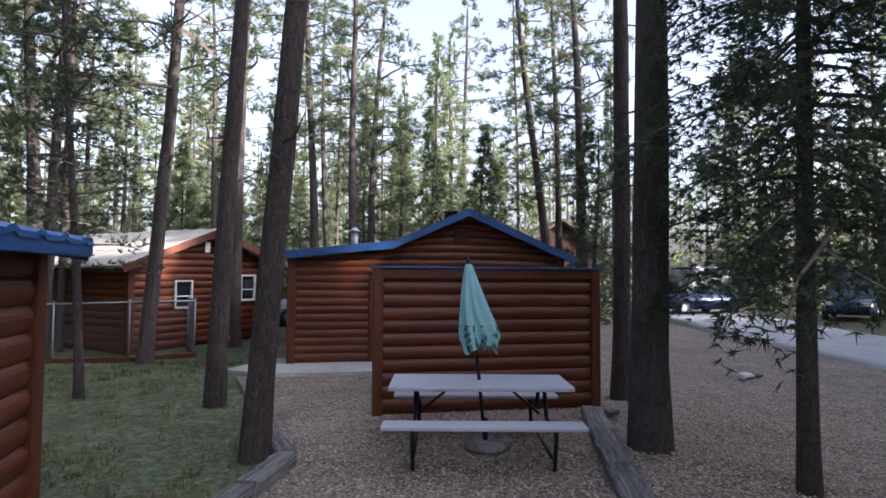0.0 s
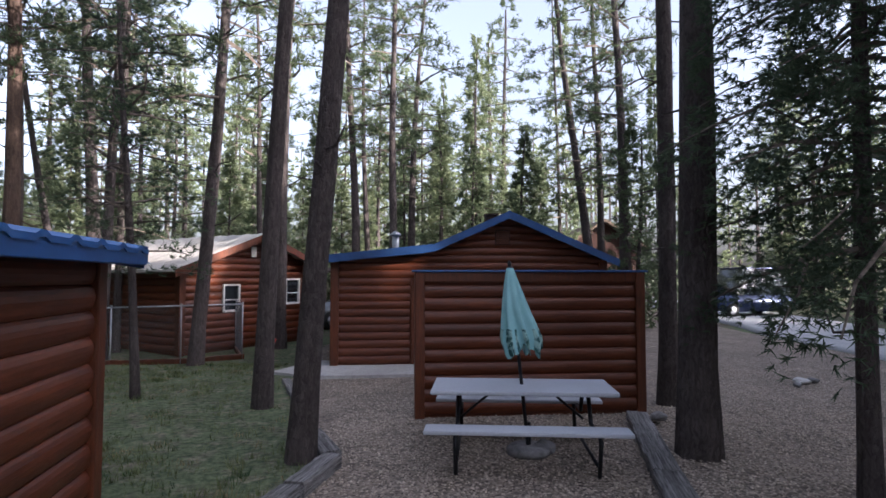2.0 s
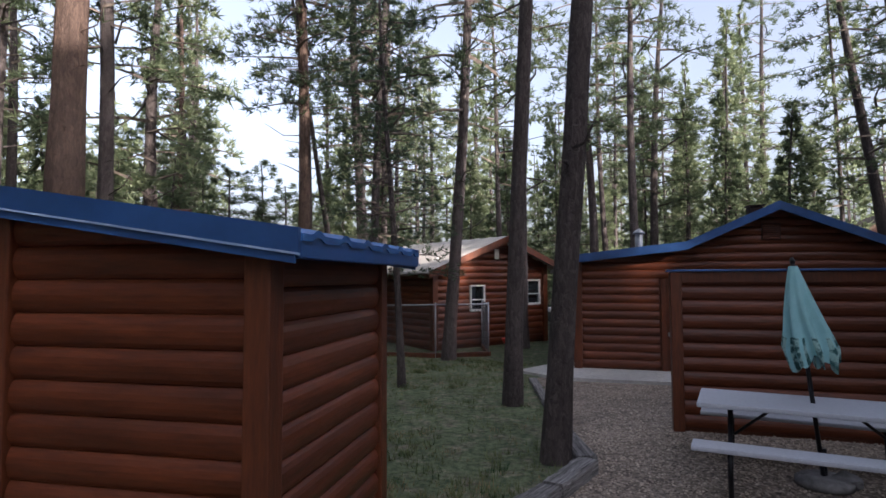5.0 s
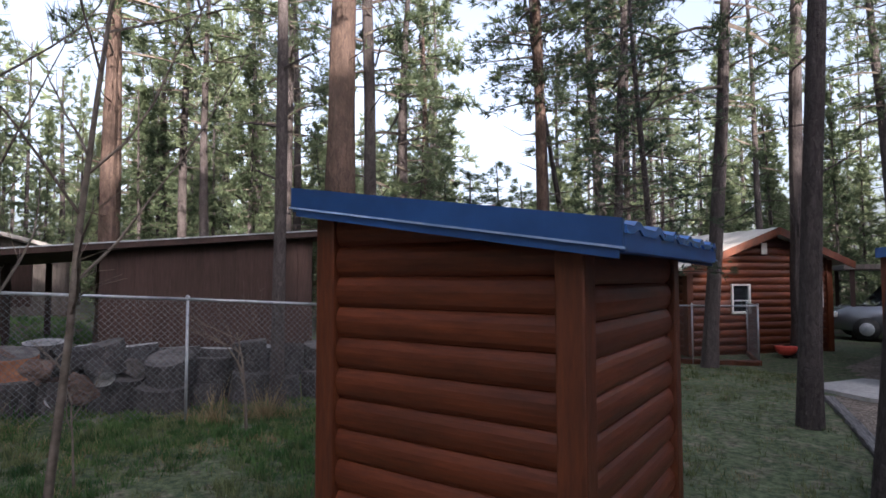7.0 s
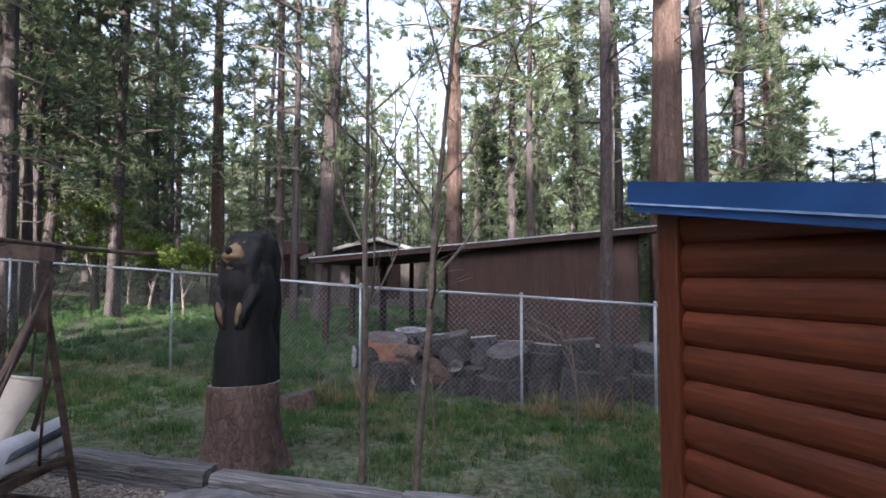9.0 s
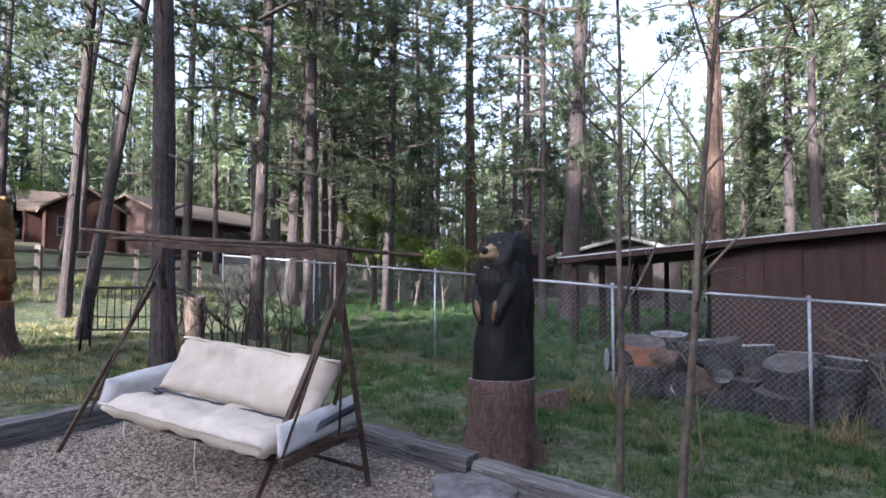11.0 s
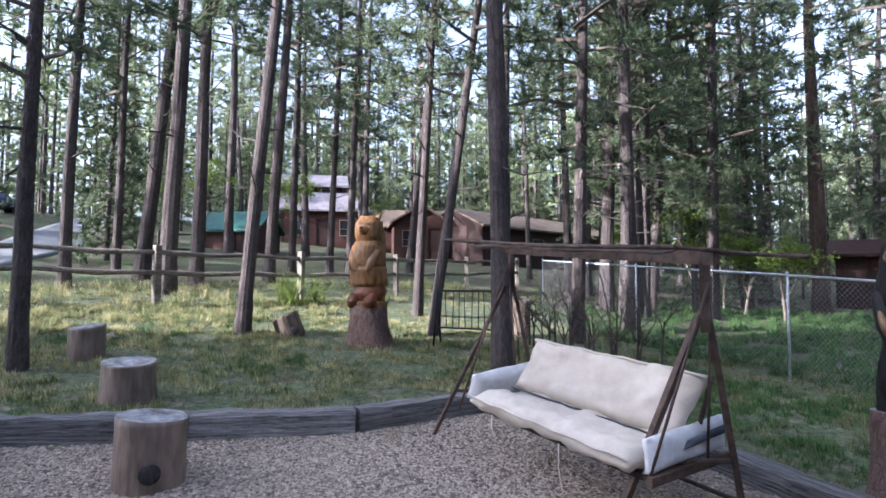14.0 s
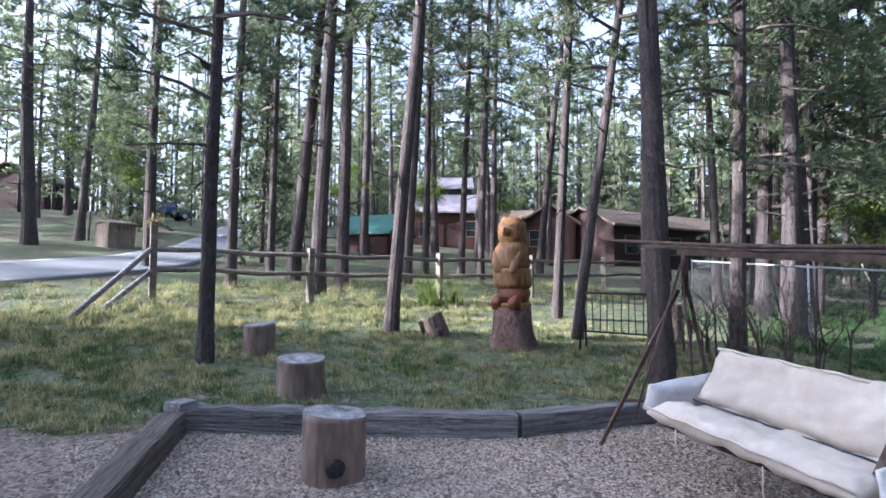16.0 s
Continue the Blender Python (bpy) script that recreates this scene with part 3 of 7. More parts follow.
def wall_core(name, parent, a, b, z0, outline, material, thick=0.12, holes=()):
    """A wall of real thickness behind the siding: outline is (s, z) round its top from a to b; thickness goes inward (right of the way)."""
    m = parent.matrix_world.inverted() @ along(a, b, 0)
    length = (Vector(b) - Vector(a)).length
    cuts = sorted({0.0, length, *[s for s, _ in outline], *[g for h in holes for g in h[:2]]})
    tz = lambda s: float(np.interp(s, [p[0] for p in outline], [p[1] for p in outline]))
    bm = bmesh.new()

    def slab_piece(s0, s1, b0, b1, t0, t1):
        vs = [bm.verts.new(p) for p in ((s0, 0, b0), (s1, 0, b1), (s1, 0, t1), (s0, 0, t0), (s0, -thick, b0), (s1, -thick, b1), (s1, -thick, t1), (s0, -thick, t0))]
        for q in ((0, 1, 2, 3), (7, 6, 5, 4), (0, 4, 5, 1), (1, 5, 6, 2), (2, 6, 7, 3), (3, 7, 4, 0)):
            bm.faces.new([vs[i] for i in q])
    for s0, s1 in zip(cuts, cuts[1:]):
        mid = (s0 + s1) / 2
        h = next((h for h in holes if h[0] <= mid <= h[1]), None)
        if h:
            if h[2] > z0 + 0.01:
                slab_piece(s0, s1, z0, z0, h[2], h[2])
            slab_piece(s0, s1, h[3], h[3], tz(s0), tz(s1))
        else:
            slab_piece(s0, s1, z0, z0, tz(s0), tz(s1))
    bmesh.ops.remove_doubles(bm, verts=bm.verts, dist=0.0005)
    return part(name, bm, material, parent, m=m)


def corner_post(parent, x, y, z0, z1, w=0.09, turn=0.0, material=None):
    inv = parent.matrix_world.inverted()
    return part("corner_post", box((-w, -w, 0), (w, w, z1 - z0), 0.012), material or M_TRIM, parent, m=inv @ pose(x, y, z0, 0, 0, turn))


def sash(parent, a, b, s0, s1, z0, z1, name="window", frame_mat=None, label="white framed sash window"):
    """A window with a white frame, a rail across and two panes, in the wall from a to b."""
    m = parent.matrix_world.inverted() @ along(a, b, 0)
    bm = bmesh.new()
    t = 0.045
    block(bm, (s0 - t, -.03, z0 - t), (s0, .065, z1 + t), .006)
    block(bm, (s1, -.03, z0 - t), (s1 + t, .065, z1 + t), .006)
    block(bm, (s0, -.03, z1), (s1, .065, z1 + t), .006)
    block(bm, (s0, -.03, z0 - t * 1.3), (s1, .075, z0), .006)
    mid = z0 + (z1 - z0) * 0.42
    block(bm, (s0, -.02, mid - .015), (s1, .05, mid + .015), .004)
    w = part(name, bm, frame_mat or M_WHITE, parent, label, m)
    for lo, hi, y in ((z0, mid - .015, -.005), (mid + .015, z1, .01)):
        part("pane", box((s0, y, lo), (s1, y + .006, hi)), M_GLASS, w, "dark glass pane")
    return w


# ---- the small storage shed ----
def storage_shed():
    C, u, v = Vector((-2.10, 2.04, 0)), Vector((-0.965, -0.262, 0)), Vector((-0.262, 0.965, 0))
    C = C + u * 0.10 + v * 0.06
    shed = thing("storage_shed", "small red-brown log-sided shed with a blue metal roof", "shed", pose(C.x, C.y, float(gz(C.x, C.y)) - 0.03))
    at = lambda a, b: (C + u * a + v * b).to_2d()
    W, D, zc, zl = 1.50, 1.67, 1.95, 2.19
    c, l, r, k = at(0, 0), at(W, 0), at(0, D), at(W, D)
    front = lambda s: zc + (zl - zc) * s / W
    wall_core("wall", shed, c, l, 0.03, [(0, zc), (W, zl)], M_TRIM)
    wall_core("wall", shed, r, c, 0.03, [(0, zc), (D, zc)], M_TRIM)
    wall_core("wall", shed, k, r, 0.03, [(0, zl), (W, zc)], M_TRIM)
    wall_core("wall", shed, l, k, 0.03, [(0, zl), (D, zl)], M_TRIM)
    log_wall(shed, c, l, 0.11, lambda s: front(s) + 0.14, 0.174)
    log_wall(shed, r, c, 0.065, lambda s: zc + 0.10, 0.174)
    log_wall(shed, k, r, 0.11, lambda s: front(W - s) + 0.02, 0.174)
    log_wall(shed, l, k, 0.065, lambda s: zl + 0.02, 0.174)
    ang = math.degrees(math.atan2(u.y, u.x))
    for p, h in ((c, zc), (l, zl), (r, zc), (k, zl)):
        corner_post(shed, p.x, p.y, 0.03, h + 0.01, 0.07, ang)
    inv = shed.matrix_world.inverted()
    F = Matrix(((u.x, v.x, 0, C.x), (u.y, v.y, 0, C.y), (0, 0, 1, 0), (0, 0, 0, 1)))
    u0, u1, v0, v1 = -0.26, 1.63, -0.19, D + 0.20
    zr = lambda a: 2.055 + (a - u0) * 0.152
    # ribbed sheet: ribs run up the slope
    n = 42
    verts, faces = [], []
    for i in range(n + 1):
        b = v0 + (v1 - v0) * i / n
        rib = 0.022 if i % 7 in (3, 4) else 0.0
        for a in (u0 - 0.03, u1):
            verts.append((a, b, zr(a) + rib))
    for i in range(n):
        faces.append((2 * i, 2 * i + 1, 2 * i + 3, 2 * i + 2))
    q = len(verts)
    verts += [(x, y, z - 0.035) for x, y, z in verts]
    faces += [tuple(q + i for i in f[::-1]) for f in faces]
    for i in range(n):
        faces.append((2 * i, 2 * i + 2, q + 2 * i + 2, q + 2 * i))
        faces.append((2 * i + 1, q + 2 * i + 1, q + 2 * i + 3, 2 * i + 3))
    faces.append((0, 2 * 0 + q, q + 1, 1))
    faces.append((2 * n, 2 * n + 1, q + 2 * n + 1, q + 2 * n))
    roof = part("roof", mesh_of("roof", verts, faces, M_BLUE_ROOF), None, shed, "blue ribbed metal roof", inv @ F)
    # rake and eave trims
    for b, s in ((v0, -1), (v1, 1)):
        for drop, h, out, mat, nm in ((0.0, 0.115, 0.024, M_BLUE, "rake_trim"), (0.117, 0.045, 0.012, M_BLUE, "rake_trim")):
            bm = bmesh.new()
            vs = []
            for a in (u0 - 0.02 if drop == 0 else u0 + 0.0, u1 + (0.0 if drop == 0 else -0.03)):
                zz = zr(a) + 0.022 - drop
                for y in (b, b + s * out):
                    vs += [bm.verts.new((a, y, zz)), bm.verts.new((a, y, zz - h))]
            for f in ((0, 1, 3, 2), (4, 6, 7, 5), (0, 2, 6, 4), (1, 5, 7, 3), (0, 4, 5, 1), (2, 3, 7, 6)):
                bm.faces.new([vs[i] for i in f])
            part(nm, bm, mat, roof)
        bm = bmesh.new()
        vs = []
        for a in (u0 - 0.03, u1 + 0.01):
            zz = zr(a) + 0.022 - 0.112
            for y in (b + s * 0.024, b + s * 0.030):
                vs += [bm.verts.new((a, y, zz)), bm.verts.new((a, y, zz - 0.010))]
        for f in ((0, 1, 3, 2), (4, 6, 7, 5), (0, 2, 6, 4), (1, 5, 7, 3), (0, 4, 5, 1), (2, 3, 7, 6)):
            bm.faces.new([vs[i] for i in f])
        part("drip_edge", bm, M_BLUE_EDGE, roof, "pale lower edge")
    part("eave_trim", box((u0 - 0.02, v0 + 0.002, zr(u0) - 0.115), (u0, v1 - 0.002, zr(u0) - 0.006), 0.004), M_BLUE, roof)
    part("eave_trim", box((u1, v0 + 0.002, zr(u1) - 0.115), (u1 + 0.02, v1 - 0.002, zr(u1) - 0.006), 0.004), M_BLUE, roof)
    bm = bmesh.new()
    vs = [bm.verts.new((a, b, zr(a) - dz)) for a in (u0, u1 - 0.02) for b in (v0 + .004, v1 - .004) for dz in (.10, .12)]
    for f in ((0, 1, 3, 2), (4, 6, 7, 5), (0, 2, 6, 4), (1, 5, 7, 3), (0, 4, 5, 1), (2, 3, 7, 6)):
        bm.faces.new([vs[i] for i in f])
    part("soffit", bm, M_BLUE, roof)


storage_shed()


# ---- the main cabin ----
def main_cabin():
    L = Vector((-3.05, 11.55, 0))
    at = lambda s, d=0.0: (L + U * s + V * d).to_2d()
    W, D = 5.7, 6.5
    cab = thing("log_cabin", "red-brown log-sided cabin with a blue metal roof", "cabin", pose(L.x, L.y, 0))
    prof = [(-0.14, 2.20), (2.02, 2.43), (3.59, 3.13), (5.95, 2.13)]     # underside of the roof across the front
    un = lambda s: float(np.interp(s, [p[0] for p in prof], [p[1] for p in prof]))
    a, b = at(W), at(0)
    outline = [(W - s, un(s)) for s in (W, 3.59, 2.02, 0)]
    door = (W - 2.55, W - 1.66, 0.06, 1.72)
    wall_core("wall", cab, a, b, 0.02, outline, M_TRIM, 0.14, [door])
    log_wall(cab, a, b, 0.08, lambda s: un(W - s) + 0.04, 0.16, gaps=[(door[0] - .09, door[1] + .09, 0, 1.80)])
    sl, sr = at(0, D), at(W, D)
    wall_core("wall", cab, b, sl, 0.02, [(0, un(0)), (D, un(0))], M_TRIM, 0.14)
    log_wall(cab, b, sl, 0.08, lambda s: un(0), 0.16)
    wall_core("wall", cab, sr, a, 0.02, [(0, un(W)), (D, un(W))], M_TRIM, 0.14)
    log_wall(cab, sr, a, 0.08, lambda s: un(W), 0.16)
    wall_core("wall", cab, sl, sr, 0.02, [(0, un(0)), (2.02, un(2.02)), (3.59, un(3.59)), (W, un(W))], M_TRIM, 0.14)
    ang = math.degrees(math.atan2(U.y, U.x))
    for s in (0.0, W):
        p = at(s, 0)
        corner_post(cab, p.x, p.y, 0.03, un(s) - 0.02, 0.085, ang)
    m = along(a, b, 0)
    # storm door
    bm = bmesh.new()
    block(bm, (door[0], -.05, .06), (door[1], -.01, 1.72), .006)
    dr = part("door", bm, M_TRIM, cab, "red-brown door with a pale storm glass", cab.matrix_world.inverted() @ m)
    # opaque pale pane: the reflection on the glass is put into the colour
    part("pane", box((door[0] + .1, -.009, .72), (door[1] - .1, -.004, 1.64)), M_PANE_SHEEN, dr, "storm glass with a pale reflection put into its colour")
    part("handle", box((door[1] - .09, -.01, .72), (door[1] - .03, .05, .80), .01), M_GALV, dr, "steel door handle")
    for s0, s1, z0, z1 in ((door[0] - .09, door[0], .06, 1.80), (door[1], door[1] + .09, .06, 1.80), (door[0], door[1], 1.72, 1.80)):
        part("door_trim", box((s0, -.02, z0), (s1, .06, z1), .006), M_TRIM, cab, m=cab.matrix_world.inverted() @ m)
    # gable vent
    vent = part("gable_vent", box((W - 3.66, .0, 2.54), (W - 3.34, .055, 2.85), .006), M_BROWN, cab, m=cab.matrix_world.inverted() @ m)
    for i in range(7):
        part("slat", box((W - 3.64, .056, 2.56 + i * .040), (W - 3.36, .075, 2.582 + i * .040), .003), M_TRIM, vent)
    # roof: sheets over each slope
    F = cab.matrix_world.inverted() @ Matrix(((U.x, V.x, 0, L.x), (U.y, V.y, 0, L.y), (0, 0, 1, 0), (0, 0, 0, 1)))
    d0, d1 = -0.32, D + 0.3
    for (s0, z0), (s1, z1) in zip(prof, prof[1:]):
        verts, faces, n = [], [], 48
        for i in range(n + 1):
            d = d0 + (d1 - d0) * i / n
            rib = 0.02 if i % 3 == 1 else 0.0
            verts += [(s0, d, z0 + 0.07 + rib), (s1, d, z1 + 0.07 + rib)]
        for i in range(n):
            faces.append((2 * i, 2 * i + 1, 2 * i + 3, 2 * i + 2))
        q = len(verts)
        verts += [(x, y, z - 0.07) for x, y, z in verts]
        faces += [tuple(q + i for i in f[::-1]) for f in faces]
        for i in range(n):
            faces += [(2 * i, 2 * i + 2, q + 2 * i + 2, q + 2 * i), (2 * i + 1, q + 2 * i + 1, q + 2 * i + 3, 2 * i + 3)]
        faces += [(0, q, q + 1, 1), (2 * n, 2 * n + 1, q + 2 * n + 1, q + 2 * n)]
        part("roof", mesh_of("roof", verts, faces, M_BLUE), None, cab, "blue ribbed metal roof", F)
        bm = bmesh.new()
        vs = [bm.verts.new((s, d, z + dz)) for s, z in ((s0, z0), (s1, z1)) for d in (d0 - .03, d0 - .002) for dz in (.10, -.06)]
        for f in ((0, 1, 3, 2), (4, 6, 7, 5), (0, 2, 6, 4), (1, 5, 7, 3), (0, 4, 5, 1), (2, 3, 7, 6)):
            bm.faces.new([vs[i] for i in f])
        part("rake_trim", bm, M_BLUE, cab, m=F)
    bm = bmesh.new()
    block(bm, (3.26, 0.5, 3.02), (3.50, 0.8, 3.24), .02)
    block(bm, (3.23, 0.46, 3.24), (3.53, 0.84, 3.262), .008)
    part("ridge_vent", bm, M_BROWN, cab, "dark box vent on the ridge", F)
    v, f = tube_data([(1.35, 4.6, 2.3), (1.35, 4.6, 3.05)], 0.10, 14)
    pipe = part("stove_pipe", mesh_of("stove_pipe", v, f, M_GALV, True), None, cab, "galvanized stove pipe", F)
    v, f = tube_data([(1.35, 4.6, 3.05), (1.35, 4.6, 3.09), (1.35, 4.6, 3.20)], [.16, .16, .02], 14)
    part("cap", mesh_of("cap", v, f, M_GALV, True), None, pipe)


main_cabin()


# ---- the privacy screen behind the table ----
def privacy_screen():
    a, b = Vector((2.21, 8.14)), Vector((-0.92, 7.58))
    scr = thing("privacy_screen", "red-brown log-sided privacy wall with blue metal capping", "screen wall", pose(0.64, 7.86, 0))
    ln = (b - a).length
    wall_core("wall", scr, a, b, -0.02, [(0, 1.90), (ln, 1.90)], M_TRIM, 0.11)
    log_wall(scr, a, b, 0.03, lambda s: 1.92, 0.172, gaps=[(-1, 0.10, -1, 3), (ln - 0.10, ln + 1, -1, 3)])
    n = Vector((-(b - a).y, (b - a).x)).normalized()
    inv = scr.matrix_world.inverted()
    m = inv @ along(a, b, 0)
    log_wall(scr, b - n * 0.11, a - n * 0.11, 0.03, lambda s: 1.92, 0.172)
    for s in (0.0, ln - 0.13):
        part("corner_post", box((s, -0.13, -0.02), (s + 0.13, 0.068, 1.92), 0.01), M_TRIM, scr, m=m)
    part("top_board", box((0.13, -0.12, 1.79), (ln - 0.13, 0.055, 1.92), 0.008), M_TRIM, scr, m=m)
    part("capping", box((-0.04, -0.15, 1.922), (ln + 0.04, 0.085, 1.948), 0.006), M_BLUE, scr, "blue metal capping", m)


privacy_screen()


# ---- the neighbouring cabin ----
def neighbour_cabin():
    A, B = Vector((-7.12, 12.99)), Vector((-5.30, 16.50))          # gable corners
    g = (B - A).normalized()
    back = Vector((-g.y, g.x))
    cab = thing("neighbour_cabin", "red-brown log cabin with a pale metal roof and white windows", "cabin", pose(A.x, A.y, 0))
    inv = cab.matrix_world.inverted()
    ln, D = (B - A).length, 7.0
    prof = [(0, 2.08), (2.2, 2.92), (ln, 2.26)]
    un = lambda s: float(np.interp(s, [p[0] for p in prof], [p[1] for p in prof]))
    rp = lambda s: un(ln - s)
    w1, w2 = (ln - 1.62, ln - 1.19, 1.02, 1.63), (ln - 3.72, ln - 3.27, 1.14, 1.77)
    wall_core("wall", cab, B, A, 0, [(0, rp(0)), (ln - 2.2, rp(ln - 2.2)), (ln, rp(ln))], M_TRIM, 0.14, [w2, w1])
    log_wall(cab, B, A, 0.05, lambda s: rp(s) + .05, 0.178, gaps=[(w[0] - .06, w[1] + .06, w[2] - .06, w[3] + .06) for w in (w1, w2)])
    for w in (w1, w2):
        sash(cab, B, A, *w)
    L2 = A + back * D
    R2 = B + back * D
    dd = (3.0, 3.85, 0.05, 1.85)
    wall_core("wall", cab, A, L2, 0, [(0, 2.08), (D, 2.08)], M_TRIM, 0.14, [dd])
    log_wall(cab, A, L2, 0.05, lambda s: 2.08, 0.178, gaps=[(dd[0], dd[1], 0, 1.9)])
    dm = inv @ along(A, L2, 0)
    part("door", box((dd[0], -.10, .05), (dd[1], -.06, 1.85), .01), M_BROWN, cab, "dark recessed door", dm)
    wall_core("wall", cab, R2, B, 0, [(0, 2.26), (D, 2.26)], M_TRIM, 0.14)
    log_wall(cab, R2, B, 0.05, lambda s: 2.26, 0.178)
    wall_core("wall", cab, L2, R2, 0, [(0, 2.08), (2.2, 2.92), (ln, 2.26)], M_TRIM, 0.14)
    ang = math.degrees(math.atan2(g.y, g.x))
    for p, h in ((A, 2.08), (B, 2.26)):
        corner_post(cab, p.x, p.y, 0, h, 0.085, ang)
    F = inv @ Matrix(((g.x, back.x, 0, A.x), (g.y, back.y, 0, A.y), (0, 0, 1, 0), (0, 0, 0, 1)))
    for (s0, z0), (s1, z1) in (((-0.42, 1.93), (2.2, 2.92)), ((2.2, 2.92), (ln + 0.42, 2.11))):
        verts, faces, n = [], [], 40
        for i in range(n + 1):
            d = -0.4 + (D + 0.7) * i / n
            rib = 0.018 if i % 3 == 1 else 0.0
            verts += [(s0, d, z0 + 0.09 + rib), (s1, d, z1 + 0.09 + rib)]
        for i in range(n):
            faces.append((2 * i, 2 * i + 1, 2 * i + 3, 2 * i + 2))
        q = len(verts)
        verts += [(x, y, z - 0.07) for x, y, z in verts]
        faces += [tuple(q + i for i in f[::-1]) for f in faces]
        for i in range(n):
            faces += [(2 * i, 2 * i + 2, q + 2 * i + 2, q + 2 * i), (2 * i + 1, q + 2 * i + 1, q + 2 * i + 3, 2 * i + 3)]
        faces += [(0, q, q + 1, 1), (2 * n, 2 * n + 1, q + 2 * n + 1, q + 2 * n)]
        part("roof", mesh_of("roof", verts, faces, M_SHINGLE), None, cab, "pale grey-tan metal roof", F)
        bm = bmesh.new()
        vs = [bm.verts.new((s, d, z + dz)) for s, z in ((s0, z0), (s1, z1)) for d in (-.425, -.402) for dz in (.10, -.08)]
        for f in ((0, 1, 3, 2), (4, 6, 7, 5), (0, 2, 6, 4), (1, 5, 7, 3), (0, 4, 5, 1), (2, 3, 7, 6)):
            bm.faces.new([vs[i] for i in f])
        part("barge_board", bm, M_TRIM, cab, m=F)
    part("gable_vent", box((2.0, -.07, 2.38), (2.16, -.052, 2.66), .004), M_WHITE, cab, "small pale gable vent", F)


neighbour_cabin()


# ---- other buildings ----
def simple_house(name, label, a, b, depth, z0, eave, ridge, wall_mat, roof_mat, openings=(), ridge_at=0.5, over=0.4, sheds=False, category="house"):
    """A house whose front runs from a to b (outside to the left), with a gable over the front when sheds is False, else with its eave along the front."""
    a, b = Vector(a), Vector(b)
    h = thing(name, label, category, pose(a.x, a.y, z0))
    inv = h.matrix_world.inverted()
    ln = (b - a).length
    u = (b - a) / ln
    inw = Vector((u.y, -u.x))
    c, d = b + inw * depth, a + inw * depth
    gab = [(0, z0 + eave), (ln * ridge_at, z0 + ridge), (ln, z0 + eave)]
    flat = [(0, z0 + eave), (ln, z0 + eave)]
    side_flat = [(0, z0 + eave), (depth, z0 + eave)]
    side_gab = [(0, z0 + eave), (depth * .5, z0 + ridge), (depth, z0 + eave)]
    holes = [(s0, s1, z0 + q0, z0 + q1) for s0, s1, q0, q1, _ in openings]
    wall_core("wall", h, a, b, z0 - 0.6, flat if sheds else gab, wall_mat, 0.15, holes)
    wall_core("wall", h, c, d, z0 - 0.6, flat if sheds else gab[::1], wall_mat, 0.15)
    wall_core("wall", h, b, c, z0 - 0.6, side_gab if sheds else side_flat, wall_mat, 0.15)
    wall_core("wall", h, d, a, z0 - 0.6, side_gab if sheds else side_flat, wall_mat, 0.15)
    m = inv @ along(a, b, 0)
    for (s0, s1, q0, q1, kind) in openings:
        if kind == "w":
            sash(h, a, b, s0, s1, z0 + q0, z0 + q1, frame_mat=M_RAIL, label="brown framed sash window")
        else:
            part("door", box((s0, -.10, z0 + q0), (s1, -.06, z0 + q1), .01), M_BROWN, h, m=m)
    F = inv @ along(a, b, z0)
    slopes = []
    if sheds:
        k = (ridge - eave) / (depth * .5)
        for y0, y1 in ((over, -depth * .5), (-depth - over, -depth * .5)):
            e = eave - k * over
            slopes.append([(-over, y0, e), (ln + over, y0, e), (ln + over, y1, ridge), (-over, y1, ridge)])
    else:
        for s0, s1 in ((-over, ln * ridge_at), (ln + over, ln * ridge_at)):
            k = (ridge - eave) / (ln * ridge_at if s0 < 0 else ln * (1 - ridge_at))
            e = eave - k * over
            slopes.append([(s0, over, e), (s0, -depth - over, e), (s1, -depth - over, ridge), (s1, over, ridge)])
    for q in slopes:
        bm = bmesh.new()
        lo = [bm.verts.new((x, y, z + .02)) for x, y, z in q]
        hi = [bm.verts.new((x, y, z + .16)) for x, y, z in q]
        bm.faces.new(lo)
        bm.faces.new(hi)
        for i in range(4):
            bm.faces.new((lo[i], lo[(i + 1) % 4], hi[(i + 1) % 4], hi[i]))
        part("roof", bm, roof_mat, h, m=F)
    return h


def G(x, y):
    return float(gz(x, y))


# seen over the road: two-storey house, green-roofed shed, log cabins
simple_house("two_storey_house", "red-brown two-storey house with pale metal roofs", (-27.3, -38.25), (-23.67, -40.68), 6, 4.6, 4.6, 5.8, M_REDHOUSE, M_MAUVE_ROOF,
             [(.7, 1.6, 3.3, 4.3, "w"), (2.7, 3.6, 3.3, 4.3, "w")], sheds=True, over=.5)
simple_house("porch_wing", "red-brown low wing with a pale metal porch roof", (-26.61, -34.51), (-21.78, -37.74), 3.2, 4.1, 2.9, 4.1, M_REDHOUSE, M_MAUVE_ROOF,
             [(.8, 1.7, .9, 2.0, "w"), (2.5, 3.4, .05, 2.05, "d"), (4.2, 5.2, .9, 2.0, "w")], sheds=True)
simple_house("green_roofed_shed", "low red-brown shed with a green metal roof", (-15.2, -28.79), (-13.35, -31.48), 2.8, 3.15, 1.3, 2.25, M_REDHOUSE, M_GREEN_ROOF,
             [(.4, 1.2, .05, 1.2, "d")], sheds=True, category="shed", over=.25)
simple_house("dark_log_cabin", "dark log cabin with a brown shingled roof", (-32.09, -27.93), (-26.29, -32.16), 6, 3.0, 2.6, 3.9, M_REDHOUSE, M_SHINGLE_BROWN,
             [(.8, 1.8, .9, 2.0, "w"), (5.2, 6.2, .9, 2.0, "w")], sheds=True, category="cabin")
